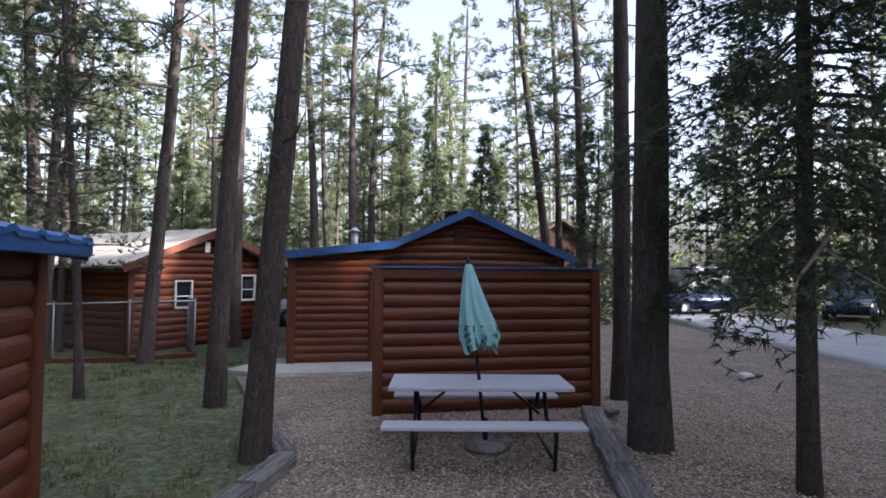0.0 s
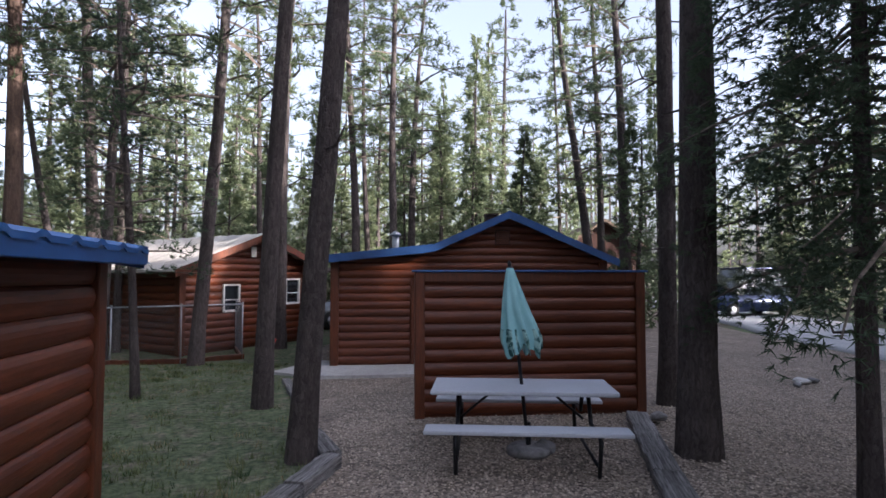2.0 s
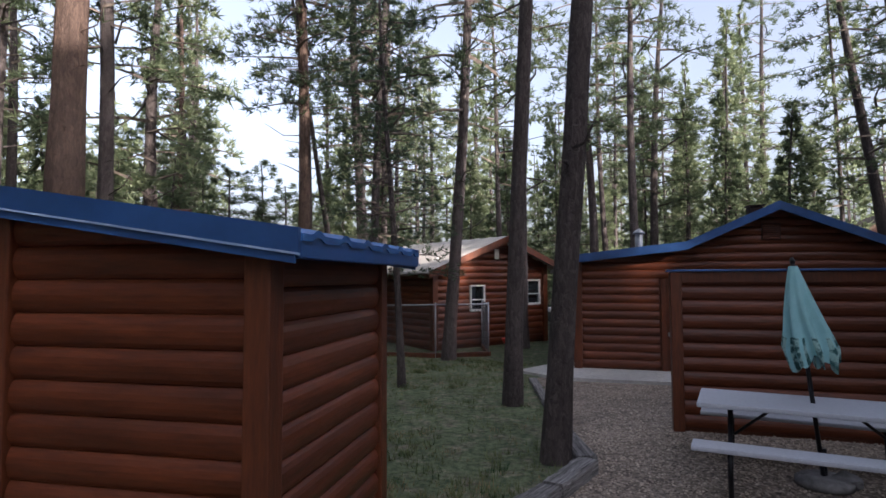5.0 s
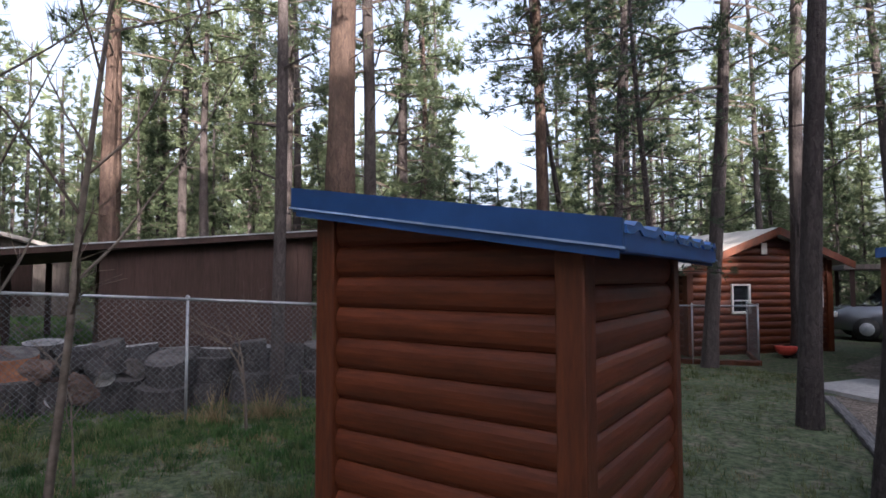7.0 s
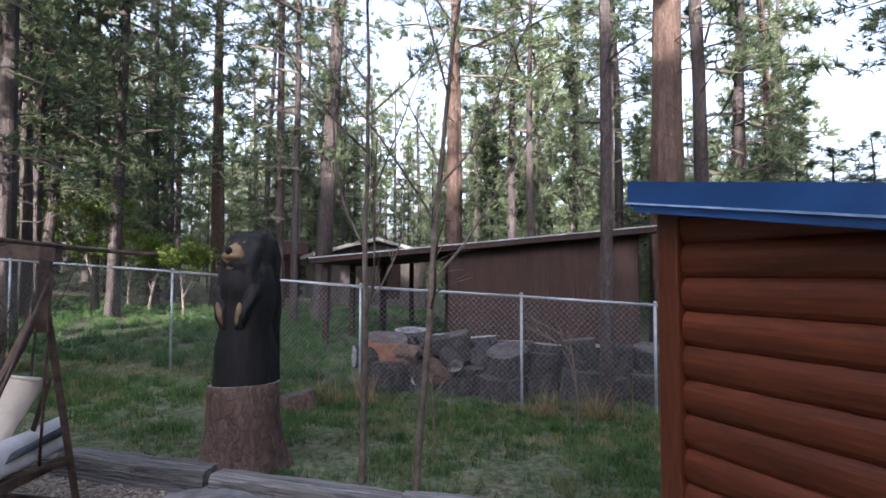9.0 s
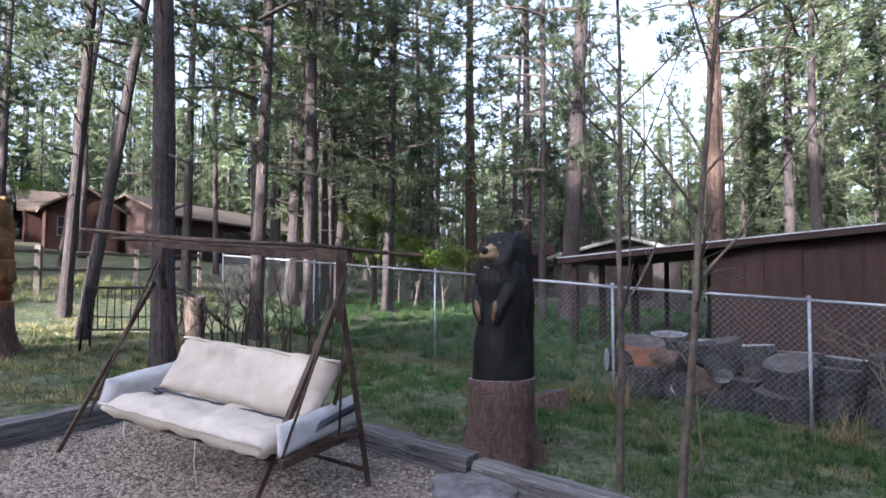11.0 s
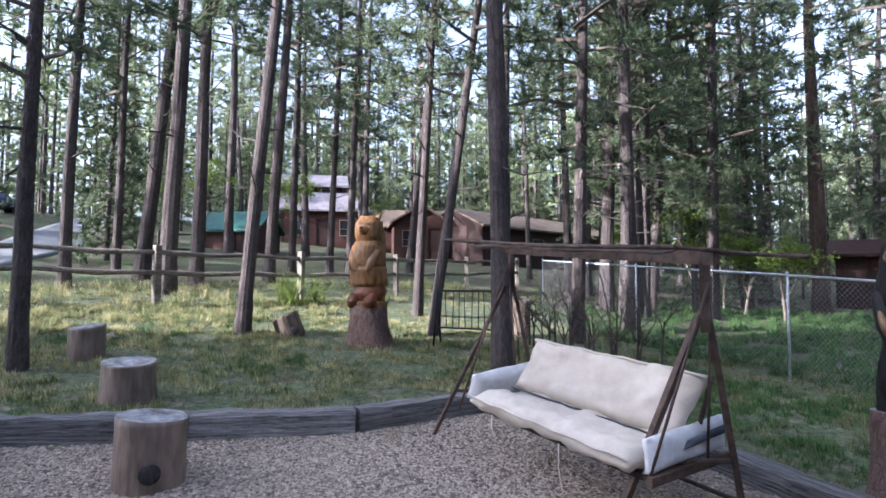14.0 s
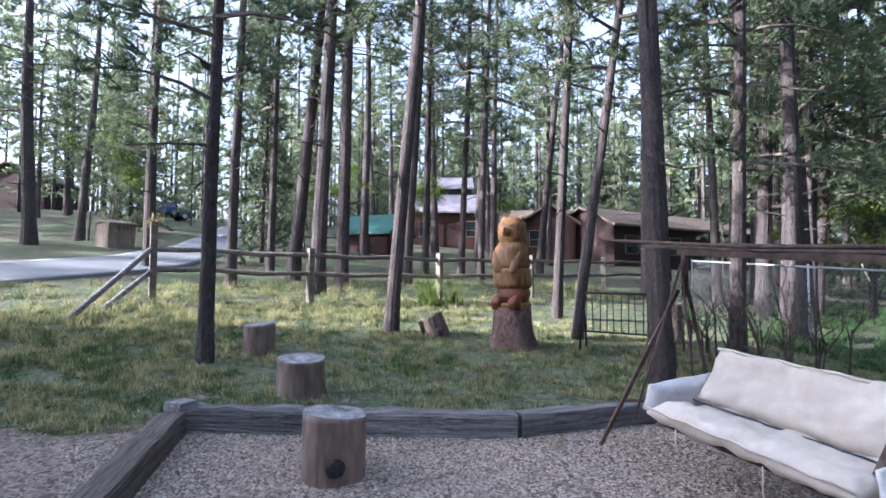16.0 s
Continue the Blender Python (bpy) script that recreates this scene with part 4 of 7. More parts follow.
simple_house("gabled_porch", "log porch gable with a brown shingled roof", (-28.06, -27.16), (-25.17, -29.26), 2.4, 3.1, 2.45, 3.6, M_REDHOUSE, M_SHINGLE_BROWN,
             [(.5, 1.3, .05, 2.05, "d"), (2.0, 3.0, .9, 1.9, "w")], category="cabin", over=.3)
simple_house("long_log_cabin", "long brown cabin with a tan shingled roof", (-44.66, -24.39), (-28.43, -24.37), 5, 2.6, 2.7, 3.8, M_BROWN, M_SHINGLE_BROWN,
             [(1.5, 2.7, .9, 2.0, "w"), (6.0, 6.9, .05, 2.05, "d"), (9.6, 10.8, .9, 2.0, "w"), (14.0, 15.2, .9, 2.0, "w")], sheds=True, category="cabin")
simple_house("hill_cabin", "dark brown cabin up the slope among pines", (2.09, -74.06), (8.83, -78.43), 6, 8.9, 3.2, 5.0, M_BROWN, M_SHINGLE_BROWN,
             [(1.0, 2.4, .9, 2.2, "w"), (4.6, 5.5, .05, 2.1, "d")], category="cabin")
simple_house("grey_garage", "grey-brown garage with a shallow gable roof", (-26.60, 3.28), (-25.76, -1.35), 6, .75, 2.0, 2.6, M_GREYWALL, M_SHINGLE, [(1.2, 2.1, .05, 1.9, "d")], category="garage")
simple_house("red_roofed_shed", "small brown shed with a rusty red roof", (-30.98, -2.69), (-30.61, -5.93), 4, .8, 2.1, 2.7, M_BROWN, M_REDHOUSE, [(.8, 1.5, .9, 1.7, "w")], sheds=True, category="shed")
simple_house("ridge_cabin", "brown cabin with a tan gable behind the main cabin", (8.3, 31.3), (4.6, 31.0), 6, 0, 3.6, 4.8, M_REDHOUSE, M_SHINGLE_BROWN, [(1.0, 1.9, 1.1, 2.2, "w")], category="cabin")


def brown_barn():
    """The long dark outbuilding over the chain-link fence, its mono-pitch roof running on as a carport."""
    a, b = Vector((-11.86, 5.82)), Vector((-13.12, 2.05))
    c = Vector((-13.90, -0.39))
    h = thing("outbuilding", "dark brown plank outbuilding with an open carport and mono-pitch roof", "outbuilding", pose(a.x, a.y, 0.3))
    inv = h.matrix_world.inverted()
    ln = (b - a).length
    u = (b - a) / ln
    inw = Vector((u.y, -u.x)) * 4.2
    top = lambda s: 2.70 - 0.085 * s
    wall_core("wall", h, a, b, 0.1, [(0, top(0)), (ln, top(ln))], M_BROWN, .12)
    wall_core("wall", h, b, b + inw, 0.1, [(0, top(ln)), (4.2, top(ln))], M_BROWN, .12)
    wall_core("wall", h, a + inw, a, 0.1, [(0, top(0)), (4.2, top(0))], M_BROWN, .12)
    wall_core("wall", h, b + inw, a + inw, 0.1, [(0, top(ln)), (ln, top(0))], M_BROWN, .12)
    m = inv @ along(a, b, 0)
    for i in range(13):
        s = .02 + i * ln / 13
        part("board", box((s, .001, .15), (s + ln / 13 - .012, .02, top(s + .3) - .02), .003), M_BROWN, h, m=m)
    ext = (c - a).length + .5
    bm = bmesh.new()
    q = [(-.35, .35), (ext, .35), (ext, -4.5), (-.35, -4.5)]
    lo = [bm.verts.new((s, y, top(s) + .01)) for s, y in q]
    hi = [bm.verts.new((s, y, top(s) + .13)) for s, y in q]
    bm.faces.new(lo), bm.faces.new(hi)
    for i in range(4):
        bm.faces.new((lo[i], lo[(i + 1) % 4], hi[(i + 1) % 4], hi[i]))
    part("roof", bm, M_BROWN, h, "dark brown mono-pitch roof", m)
    bm = bmesh.new()
    vs = [bm.verts.new((s, y, top(s) + dz)) for s in (-.36, ext + .01) for y in (.352, .375) for dz in (.145, .12)]
    for f in ((0, 1, 3, 2), (4, 6, 7, 5), (0, 2, 6, 4), (1, 5, 7, 3), (0, 4, 5, 1), (2, 3, 7, 6)):
        bm.faces.new([vs[i] for i in f])
    part("drip_edge", bm, M_GALV, h, "dull metal drip edge", m)
    for s, y in ((ext - .3, .1), (ext - .35, -1.6), (ext - .4, -4.2), (ext - 1.3, -4.2), (ext - .9, -2.6)):
        part("post", box((s - .06, y - .06, .2), (s + .06, y + .06, top(s)), .008), M_BROWN, h, m=m)


brown_barn()


# ---- picnic table and umbrella ----
def picnic_table():
    t = thing("picnic_table", "grey-white plastic folding picnic table with black steel legs", "picnic table", pose(0.39, 6.10, 0.0))
    def plank(name, x0, x1, y0, y1, z1, th):
        bm = box((x0, y0, z1 - th), (x1, y1, z1), 0.014)
        return part(name, bm, M_PLASTIC, t)
    plank("tabletop", -.93, .93, -.385, .385, .722, .045)
    for y in (-.83, .57):
        plank("bench", -.955, .955, y, y + .26, .445, .04)
    for x in (-.66, .66):
        for s in (-1, 1):
            tube("leg", [(x, s * .16, .675), (x, s * .30, .40), (x, s * .74, .40), (x, s * .80, .36), (x, s * .70, .02)], .022, M_BLACK, t)
            tube("brace", [(x, s * .12, .66), (x * .62, s * .05, .66)], .012, M_BLACK, t, 6)
        tube("crossbar", [(x, -.72, .10), (x, .72, .10)], .016, M_BLACK, t, 6)
        tube("stay", [(x * .96, 0, .38), (x * .45, 0, .66)], .014, M_BLACK, t, 6)


picnic_table()


def umbrella():
    foot, tip = Vector((0.46, 6.14, 0.0)), Vector((0.27, 6.10, 2.0))
    um = thing("patio_umbrella", "closed aqua patio umbrella with a dark pole", "umbrella", Matrix.Translation(foot))
    ax = tip - foot
    tube("pole", [(0, 0, .02), tuple(ax * .985)], .019, M_BLACK, um, 10)
    tube("finial", [tuple(ax * .985), tuple(ax * 1.0), tuple(ax * 1.015)], [.02, .024, .008], M_BLACK, um, 8)
    # folded cloth: pleats that widen downwards, gathered to one side
    rings, n = 26, 64
    verts, faces = [], []
    for i in range(rings + 1):
        s = i / rings
        p = ax * (0.975 - 0.435 * s)
        wid = 0.035 + 0.175 * s ** 0.85 - (0.05 * max(0, s - .86) / .14)
        for k in range(n):
            q = 2 * math.pi * k / n
            pleat = 1 + (0.30 * s) * math.sin(q * 8 + 0.8 * math.sin(s * 5)) + 0.10 * s * math.sin(q * 3 + 1)
            hem = 0.05 * s ** 6 * math.sin(q * 8 + 1.2) + 0.04 * s ** 8 * math.sin(q * 3)
            verts.append((p.x + math.cos(q) * wid * pleat + 0.05 * s * s, p.y + math.sin(q) * wid * pleat * .9, p.z + hem))
    for i in range(rings):
        for k in range(n):
            faces.append((i * n + k, i * n + (k + 1) % n, (i + 1) * n + (k + 1) % n, (i + 1) * n + k))
    me = mesh_of("canopy", verts, faces, M_AQUA, True)
    me.materials.append(M_AQUA_DARK)
    for pl in me.polygons:
        i = pl.index // n
        if i > rings * .72 and (pl.index % n) % 8 in (1, 2, 3, 5):
            pl.material_index = 1
    part("canopy", me, None, um, "folded aqua cloth with a patterned hem")
    base = thing("umbrella_base", "dark round umbrella stand with a stone on it", "umbrella stand", Matrix.Translation((0.46, 6.16, 0)))
    v, f = tube_data([(0, 0, 0), (0, 0, .05), (0, 0, .08), (0, 0, .09)], [.23, .23, .19, .06], 24)
    part("base_plate", mesh_of("base_plate", v, f, M_ROCK, True), None, base)
    v, f = tube_data([(0, 0, .09), (0, 0, .32)], .028, 10)
    part("sleeve", mesh_of("sleeve", v, f, M_BLACK, True), None, base)


umbrella()


def rock(x, y, z, r, name="rock", label="rough grey stone on the gravel", squash=0.6, seed=0, material=None):
    bm = bmesh.new()
    bmesh.ops.create_icosphere(bm, subdivisions=3, radius=r)
    for v in bm.verts:
        v.co *= 1 + 0.35 * noise.noise(v.co / r * 1.1 + Vector((seed * 7.1, x, y))) + 0.1 * noise.noise(v.co / r * 4 + Vector((seed, 2, 3)))
        v.co.z *= squash
    ob = part(name, bm, material or M_ROCK)
    ob.matrix_world = Matrix.Translation((x, y, z + r * squash * .55))
    return tagged(ob, label, "stone", "loose stones")


rock(0.62, 6.2, 0.0, 0.13, seed=1)
rock(5.55, 10.5, 0.0, 0.13, seed=2, squash=.5, material=M_CONCRETE)
rock(5.80, 10.6, 0.0, 0.09, seed=3)
rock(5.32, 10.2, 0.0, 0.07, seed=12)
rock(2.22, 7.55, 0.05, 0.10, seed=4)
rock(-1.23, -5.88, G(-1.23, -5.88), 0.07, seed=5)
rock(-5.20, -1.01, G(-5.20, -1.01), 0.33, label="flat grey flagstone at the edge of the gravel", squash=.16, seed=6)
rock(-3.35, -9.9, G(-3.35, -9.9) - .02, 0.15, label="flat stone sunk in the lawn", squash=.25, seed=8)


# ---- stumps and log rounds ----
def round_log(x, y, z, r, h, side, label, name="log_stump", category="stump", group="", flare=0.0, tilt=(0, 0, 0), knot=False, seed=0, top=None):
    n, rings = 28, 9
    verts, faces, mats = [], [], []
    for i in range(rings + 1):
        s = i / rings
        for k in range(n):
            q = 2 * math.pi * k / n
            rr = r * (1 + flare * (1 - s) ** 3 * (1 + .5 * math.sin(q * 5 + seed)) + .05 * math.sin(q * 2 + seed * 1.7) + .03 * math.sin(q * 5 + seed * 2.3) + .02 * noise.noise(Vector((math.cos(q) * 2, math.sin(q) * 2, s * 3 + seed))))
            zz = h * s + (0.025 * math.cos(q + seed) if i == rings else 0)
            verts.append((math.cos(q) * rr, math.sin(q) * rr, zz))
    for i in range(rings):
        for k in range(n):
            faces.append((i * n + k, i * n + (k + 1) % n, (i + 1) * n + (k + 1) % n, (i + 1) * n + k))
            mats.append(0)
    for ring, inner in ((rings, True),):
        last = ring * n
        for j, sc in enumerate((.93, .6, .25)):
            start = len(verts)
            for k in range(n):
                vx, vy, vz = verts[ring * n + k]
                verts.append((vx * sc, vy * sc, vz - (.004 if j == 0 else .012)))
            for k in range(n):
                faces.append((last + k, last + (k + 1) % n, start + (k + 1) % n, start + k))
                mats.append(1)
            last = start
        faces.append(tuple(last + k for k in range(n)))
        mats.append(1)
    me = mesh_of(name, verts, faces, None, True)
    me.materials.append(side)
    me.materials.append(top or M_STUMP_TOP)
    me.polygons.foreach_set("material_index", mats)
    ob = new(name, me)
    ob.matrix_world = pose(x, y, z, *tilt)
    tagged(ob, label, category, group)
    if knot:
        v, f = tube_data([(r * .9 * knot[0], r * .9 * knot[1], h * .28), (r * 1.12 * knot[0], r * 1.12 * knot[1], h * .29), (r * 1.15 * knot[0], r * 1.15 * knot[1], h * .29)], [.075, .06, .03], 12)
        part("knot", mesh_of("knot", v, f, M_ROUND, True), None, ob, "cut branch knot")
    return ob


round_log(-2.31, -4.86, G(-2.31, -4.86) - .03, .225, .50, M_SEAT, "barkless cut log seat with a knot standing on gravel", group="log seats", seed=1, knot=(.35, .93), tilt=(2, -2, 0))
round_log(-2.77, -6.92, G(-2.77, -6.92) - .05, .25, .44, M_SEAT, "dark cut log seat with a split side in the grass", group="log seats", seed=2, flare=.12)
round_log(-2.84, -8.87, G(-2.81, -8.92) - .04, .22, .42, M_SEAT, "short cut log seat standing in the grass", group="log seats", seed=3)
round_log(-5.99, -9.19, G(-6.01, -9.19) - .06, .23, .40, M_STUMP_SIDE, "tilted cut log with a sawn branch in the grass", group="log seats", seed=4, tilt=(14, 16, 0), knot=(.2, .98))
round_log(-8.15, -0.66, G(-8.15, -.66) - .08, .24, .24, M_STUMP_BARK, "low broken log round in dead leaves by the fence", group="log rounds", seed=9, tilt=(14, -10, 0), top=M_ROUND_TOP)

a0, a1 = Vector((-9.49, 0.25)), Vector((-8.37, 4.39))
rounds = random.Random(5)
for i in range(8):
    p = a0.lerp(a1, (i + .4) / 7.6)
    px, py = p.x + rounds.uniform(-.12, .12), p.y
    rr, hh = rounds.uniform(.21, .34), rounds.uniform(.30, .50)
    round_log(px, py, G(px, py) - .04, rr, hh, M_ROUND, "big bark-covered log round in a stacked row", "log_round", "log round", "stacked log rounds", seed=i + 20, tilt=(rounds.uniform(-8, 8), rounds.uniform(-8, 8), rounds.uniform(0, 90)), top=M_ROUND_TOP)
    if i not in (1,):
        h2 = rounds.uniform(.30, .46)
        orange = i == 0
        round_log(px - .08, py + rounds.uniform(-.05, .12), G(px, py) + hh - .03, rr * rounds.uniform(.82, 1.0), h2, M_TERRACOTTA if orange else M_ROUND,
                  "orange-brown log round on top of the stack" if orange else "grey log round on top of the stack", "log_round", "log round", "stacked log rounds", seed=i + 40, tilt=(rounds.uniform(-12, 12), rounds.uniform(-12, 12), rounds.uniform(0, 90)), top=M_ROUND_TOP)
for i in range(6):
    px, py = -9.9 + .14 * i, 0.9 + .52 * i
    round_log(px, py, G(px, py) - .04, .27, rounds.uniform(.7, .95), M_ROUND, "tall dark log round behind the stack", "log_round", "log round", "stacked log rounds", seed=i + 60)


for i in range(16):
    k = rounds.random()
    px, py = -9.55 + .30 * k + rounds.uniform(-.22, .3), .35 + 1.6 * k
    lift = rounds.choice((0, .16, .34, .5))
    rr = rounds.uniform(.09, .17)
    round_log(px, py, G(px, py) + lift + rr * .6, rr, rounds.uniform(.35, .5), M_ROUND if i % 3 else M_STUMP_BARK, "split firewood log thrown on the heap behind the fence", "firewood_log", "firewood", "firewood heap", seed=i + 80, tilt=(rounds.uniform(60, 115), 0, rounds.uniform(0, 360)), top=M_STUMP_TOP if i % 2 else M_ROUND_TOP)


# ---- carved figures ----
def ball(pile, c, r, mat=0, seg=20, rings=12, squash=(1, 1, 1), m=None):
    v, f = [], []
    for i in range(rings + 1):
        th = math.pi * i / rings
        for k in range(seg):
            q = 2 * math.pi * k / seg
            p = Vector((math.sin(th) * math.cos(q) * r * squash[0], math.sin(th) * math.sin(q) * r * squash[1], math.cos(th) * r * squash[2]))
            if m:
                p = m @ p
            p += Vector(c)
            v.append(p)
    for i in range(rings):
        for k in range(seg):
            f.append((i * seg + k, (i + 1) * seg + k, (i + 1) * seg + (k + 1) % seg, i * seg + (k + 1) % seg))
    pile.add((v, f), mat)


def loft(pile, rings, mat=0, n=26, chisel=0.02, seed=0):
    """Stacked ellipses (z, cx, cy, rx, ry) with chisel marks."""
    v, f = [], []
    for z, cx, cy, rx, ry in rings:
        for k in range(n):
            q = 2 * math.pi * k / n
            sq = 1 / max(abs(math.cos(q)) ** 3 + abs(math.sin(q)) ** 3, .3) ** .18
            j = 1 + chisel * noise.noise(Vector((math.cos(q) * 3, math.sin(q) * 3, z * 5 + seed))) * 3
            v.append(Vector((cx + math.cos(q) * rx * sq * j, cy + math.sin(q) * ry * sq * j, z)))
    for i in range(len(rings) - 1):
        for k in range(n):
            f.append((i * n + k, i * n + (k + 1) % n, (i + 1) * n + (k + 1) % n, (i + 1) * n + k))
    f.append(tuple(range(n))[::-1])
    f.append(tuple(range((len(rings) - 1) * n, len(rings) * n)))
    pile.add((v, f), mat)


def dense(rows, n=5):
    out = []
    for a, b in zip(rows, rows[1:]):
        for i in range(n):
            s = i / n
            s2 = s * s * (3 - 2 * s)
            out.append(tuple(x + (y - x) * (s if k == 0 else s2) for k, (x, y) in enumerate(zip(a, b))))
    return out + [rows[-1]]


def black_bear():
    x, y = -6.05, -0.93
    z = G(x, y)
    round_log(x, y, z - .06, .305, .76, M_STUMP_BARK, "furrowed red-brown pine stump under the carved bear", "tree_stump", "stump", flare=.36, seed=31)
    p = Pile()
    # x is ahead of the figure: hips, waist, shoulders, then the trunk that it leans on
    loft(p, dense([(.0, 0, 0, .262, .272), (.15, 0, 0, .265, .275), (.30, 0, 0, .25, .262), (.52, 0, 0, .222, .24), (.72, 0, 0, .235, .262), (.88, 0, 0, .24, .272), (.98, 0, 0, .228, .25), (1.08, 0, 0, .20, .22)]), 0, n=40, chisel=.04)
    loft(p, dense([(-.04, -.21, .02, .10, .20), (.5, -.22, .02, .10, .20), (1.1, -.20, .02, .11, .20), (1.27, -.18, .02, .09, .17), (1.34, -.17, .02, .05, .12)]), 0, chisel=.04, seed=3)
    loft(p, dense([(.98, .01, 0, .215, .225), (1.06, .01, 0, .225, .225), (1.18, -.02, 0, .222, .222), (1.28, -.04, 0, .185, .19), (1.35, -.06, 0, .10, .11)]), 0, n=36, chisel=.04, seed=5)
    loft(p, dense([(1.065, .14, 0, .09, .115), (1.12, .175, 0, .11, .11), (1.19, .15, 0, .085, .095), (1.24, .12, 0, .05, .07)], 4), 1, chisel=.03, seed=6)
    loft(p, dense([(.985, .12, 0, .08, .10), (1.02, .15, 0, .09, .095), (1.04, .15, 0, .085, .09)], 4), 1, chisel=.03, seed=7)
    ball(p, (.155, .0, 1.052), .08, 0, squash=(1.25, 1.25, .2))
    ball(p, (.27, .0, 1.17), .034, 0)
    for s in (-1, 1):
        ball(p, (-.05, s * .145, 1.315), .05, 0, squash=(.6, 1, 1))
        ball(p, (.15, s * .08, 1.245), .015, 1)
        loft(p, dense([(.50, .19, s * .085, .045, .05), (.62, .195, s * .115, .07, .07), (.80, .125, s * .17, .10, .085), (.96, .03, s * .17, .10, .075)], 5), 0, chisel=.04, seed=8 + s)
        tilted = Euler((s * -.22, .12, 0)).to_matrix()
        ball(p, (.25, s * .105, .635), .052, 1, squash=(.42, .62, 1.9), m=tilted)
    me = p.mesh("bear_statue", [M_BLACKWOOD, M_TANWOOD], True)
    ob = new("bear_statue", me)
    ob.matrix_world = pose(x, y, z + .69, 0, 0, -27) @ Matrix.Diagonal((.92, .9, .98, 1))
    tagged(ob, "black painted carved wooden bear with tan muzzle and paws", "statue")


black_bear()


def honey_figure():
    x, y = -6.82, -8.19
    z = G(x, y)
    round_log(x, y, z - .08, .33, .74, M_STUMP_BARK, "flared pine stump under the honey-coloured carving", "tree_stump", "stump", flare=.4, seed=33)
    p = Pile()
    loft(p, dense([(0, .0, 0, .29, .30), (.10, .0, 0, .30, .31), (.13, .0, 0, .27, .28)]), 0, chisel=.05, seed=4)
    loft(p, dense([(.08, .0, 0, .22, .25), (.25, .03, .02, .25, .27), (.40, .0, 0, .22, .25)]), 1, chisel=.06, seed=5)
    loft(p, dense([(.08, -.14, -.04, .16, .25), (.6, -.14, -.02, .16, .26), (1.2, -.12, 0, .15, .24), (1.48, -.10, 0, .13, .19)]), 0, chisel=.04, seed=6)
    loft(p, dense([(.36, .0, 0, .24, .27), (.42, .0, 0, .28, .30), (.66, .0, 0, .29, .305), (.70, .0, 0, .255, .275), (.74, .0, 0, .275, .29), (1.02, 0, 0, .255, .27), (1.13, 0, 0, .20, .22)]), 0, chisel=.04, seed=7)
    ball(p, (.0, .0, 1.12), .19, 1, squash=(1, 1, .25))
    loft(p, dense([(1.13, .0, 0, .19, .20), (1.22, .01, 0, .215, .22), (1.42, .0, 0, .215, .22), (1.53, -.02, 0, .15, .17), (1.56, -.03, 0, .08, .1)]), 0, chisel=.03, seed=8)
    ball(p, (.19, 0, 1.31), .10, 0, squash=(1.1, .95, .7))
    ball(p, (.20, 0, 1.245), .075, 1, squash=(1.1, 1, .3))
    ball(p, (.295, 0, 1.34), .03, 1)
    for s in (-1, 1):
        ball(p, (-.03, s * .15, 1.53), .055, 0, squash=(.6, 1, 1))
        ball(p, (.19, s * .085, 1.40), .02, 1)
        loft(p, dense([(.62, .24, s * .12, .05, .07), (.78, .22, s * .17, .07, .085), (.98, .08, s * .22, .10, .075)], 4), 0)
        loft(p, dense([(.02, .22, s * .15, .10, .10), (.12, .24, s * .15, .11, .105), (.26, .18, s * .15, .08, .08)], 3), 1)
    me = p.mesh("carved_bear_statue", [M_HONEY, M_HONEY_DARK], True)
    ob = new("carved_bear_statue", me)
    ob.matrix_world = pose(x, y, z + .60, 0, 0, 25)
    tagged(ob, "honey-stained carved wooden bear standing on a stump", "statue")


honey_figure()


# ---- the swing seat ----
def cushion_data(p00, p10, p11, p01, thick, nu=22, nv=10, seed=0, wrinkle=0.018):
    """A padded cushion over four corners; thick is its full thickness along the normal."""
    P = [Vector(p) for p in (p00, p10, p11, p01)]
    nrm = (P[1] - P[0]).cross(P[3] - P[0]).normalized()
    v, f = [], []
    for side in (1, -1):
        for i in range(nu + 1):
            for j in range(nv + 1):
                a, b = i / nu, j / nv
                base = (P[0] * (1 - a) + P[1] * a) * (1 - b) + (P[3] * (1 - a) + P[2] * a) * b
                e = (1 - abs(2 * a - 1) ** 9) * (1 - abs(2 * b - 1) ** 5)
                puff = thick / 2 * (0.25 + 0.75 * e ** 0.5)
                q = base * 3.1 + Vector((seed, side, 0))
                puff += wrinkle * noise.noise(q * 1.6) * 1.2 + wrinkle * .55 * noise.noise(q * 4.0) + wrinkle * .3 * noise.noise(Vector((q.x * 5, q.y * 2.4, q.z * 11)))
                v.append(base + nrm * puff * side)
    k = (nu + 1) * (nv + 1)
    ix = lambda i, j, s=0: s * k + i * (nv + 1) + j
    for i in range(nu):
        for j in range(nv):
            f.append((ix(i, j), ix(i + 1, j), ix(i + 1, j + 1), ix(i, j + 1)))
            f.append((ix(i, j, 1), ix(i, j + 1, 1), ix(i + 1, j + 1, 1), ix(i + 1, j, 1)))
    for i in range(nu):
        f.append((ix(i, 0, 1), ix(i + 1, 0, 1), ix(i + 1, 0), ix(i, 0)))
        f.append((ix(i, nv), ix(i + 1, nv), ix(i + 1, nv, 1), ix(i, nv, 1)))
    for j in range(nv):
        f.append((ix(0, j), ix(0, j + 1), ix(0, j + 1, 1), ix(0, j, 1)))
        f.append((ix(nu, j, 1), ix(nu, j + 1, 1), ix(nu, j + 1), ix(nu, j)))
    return v, f


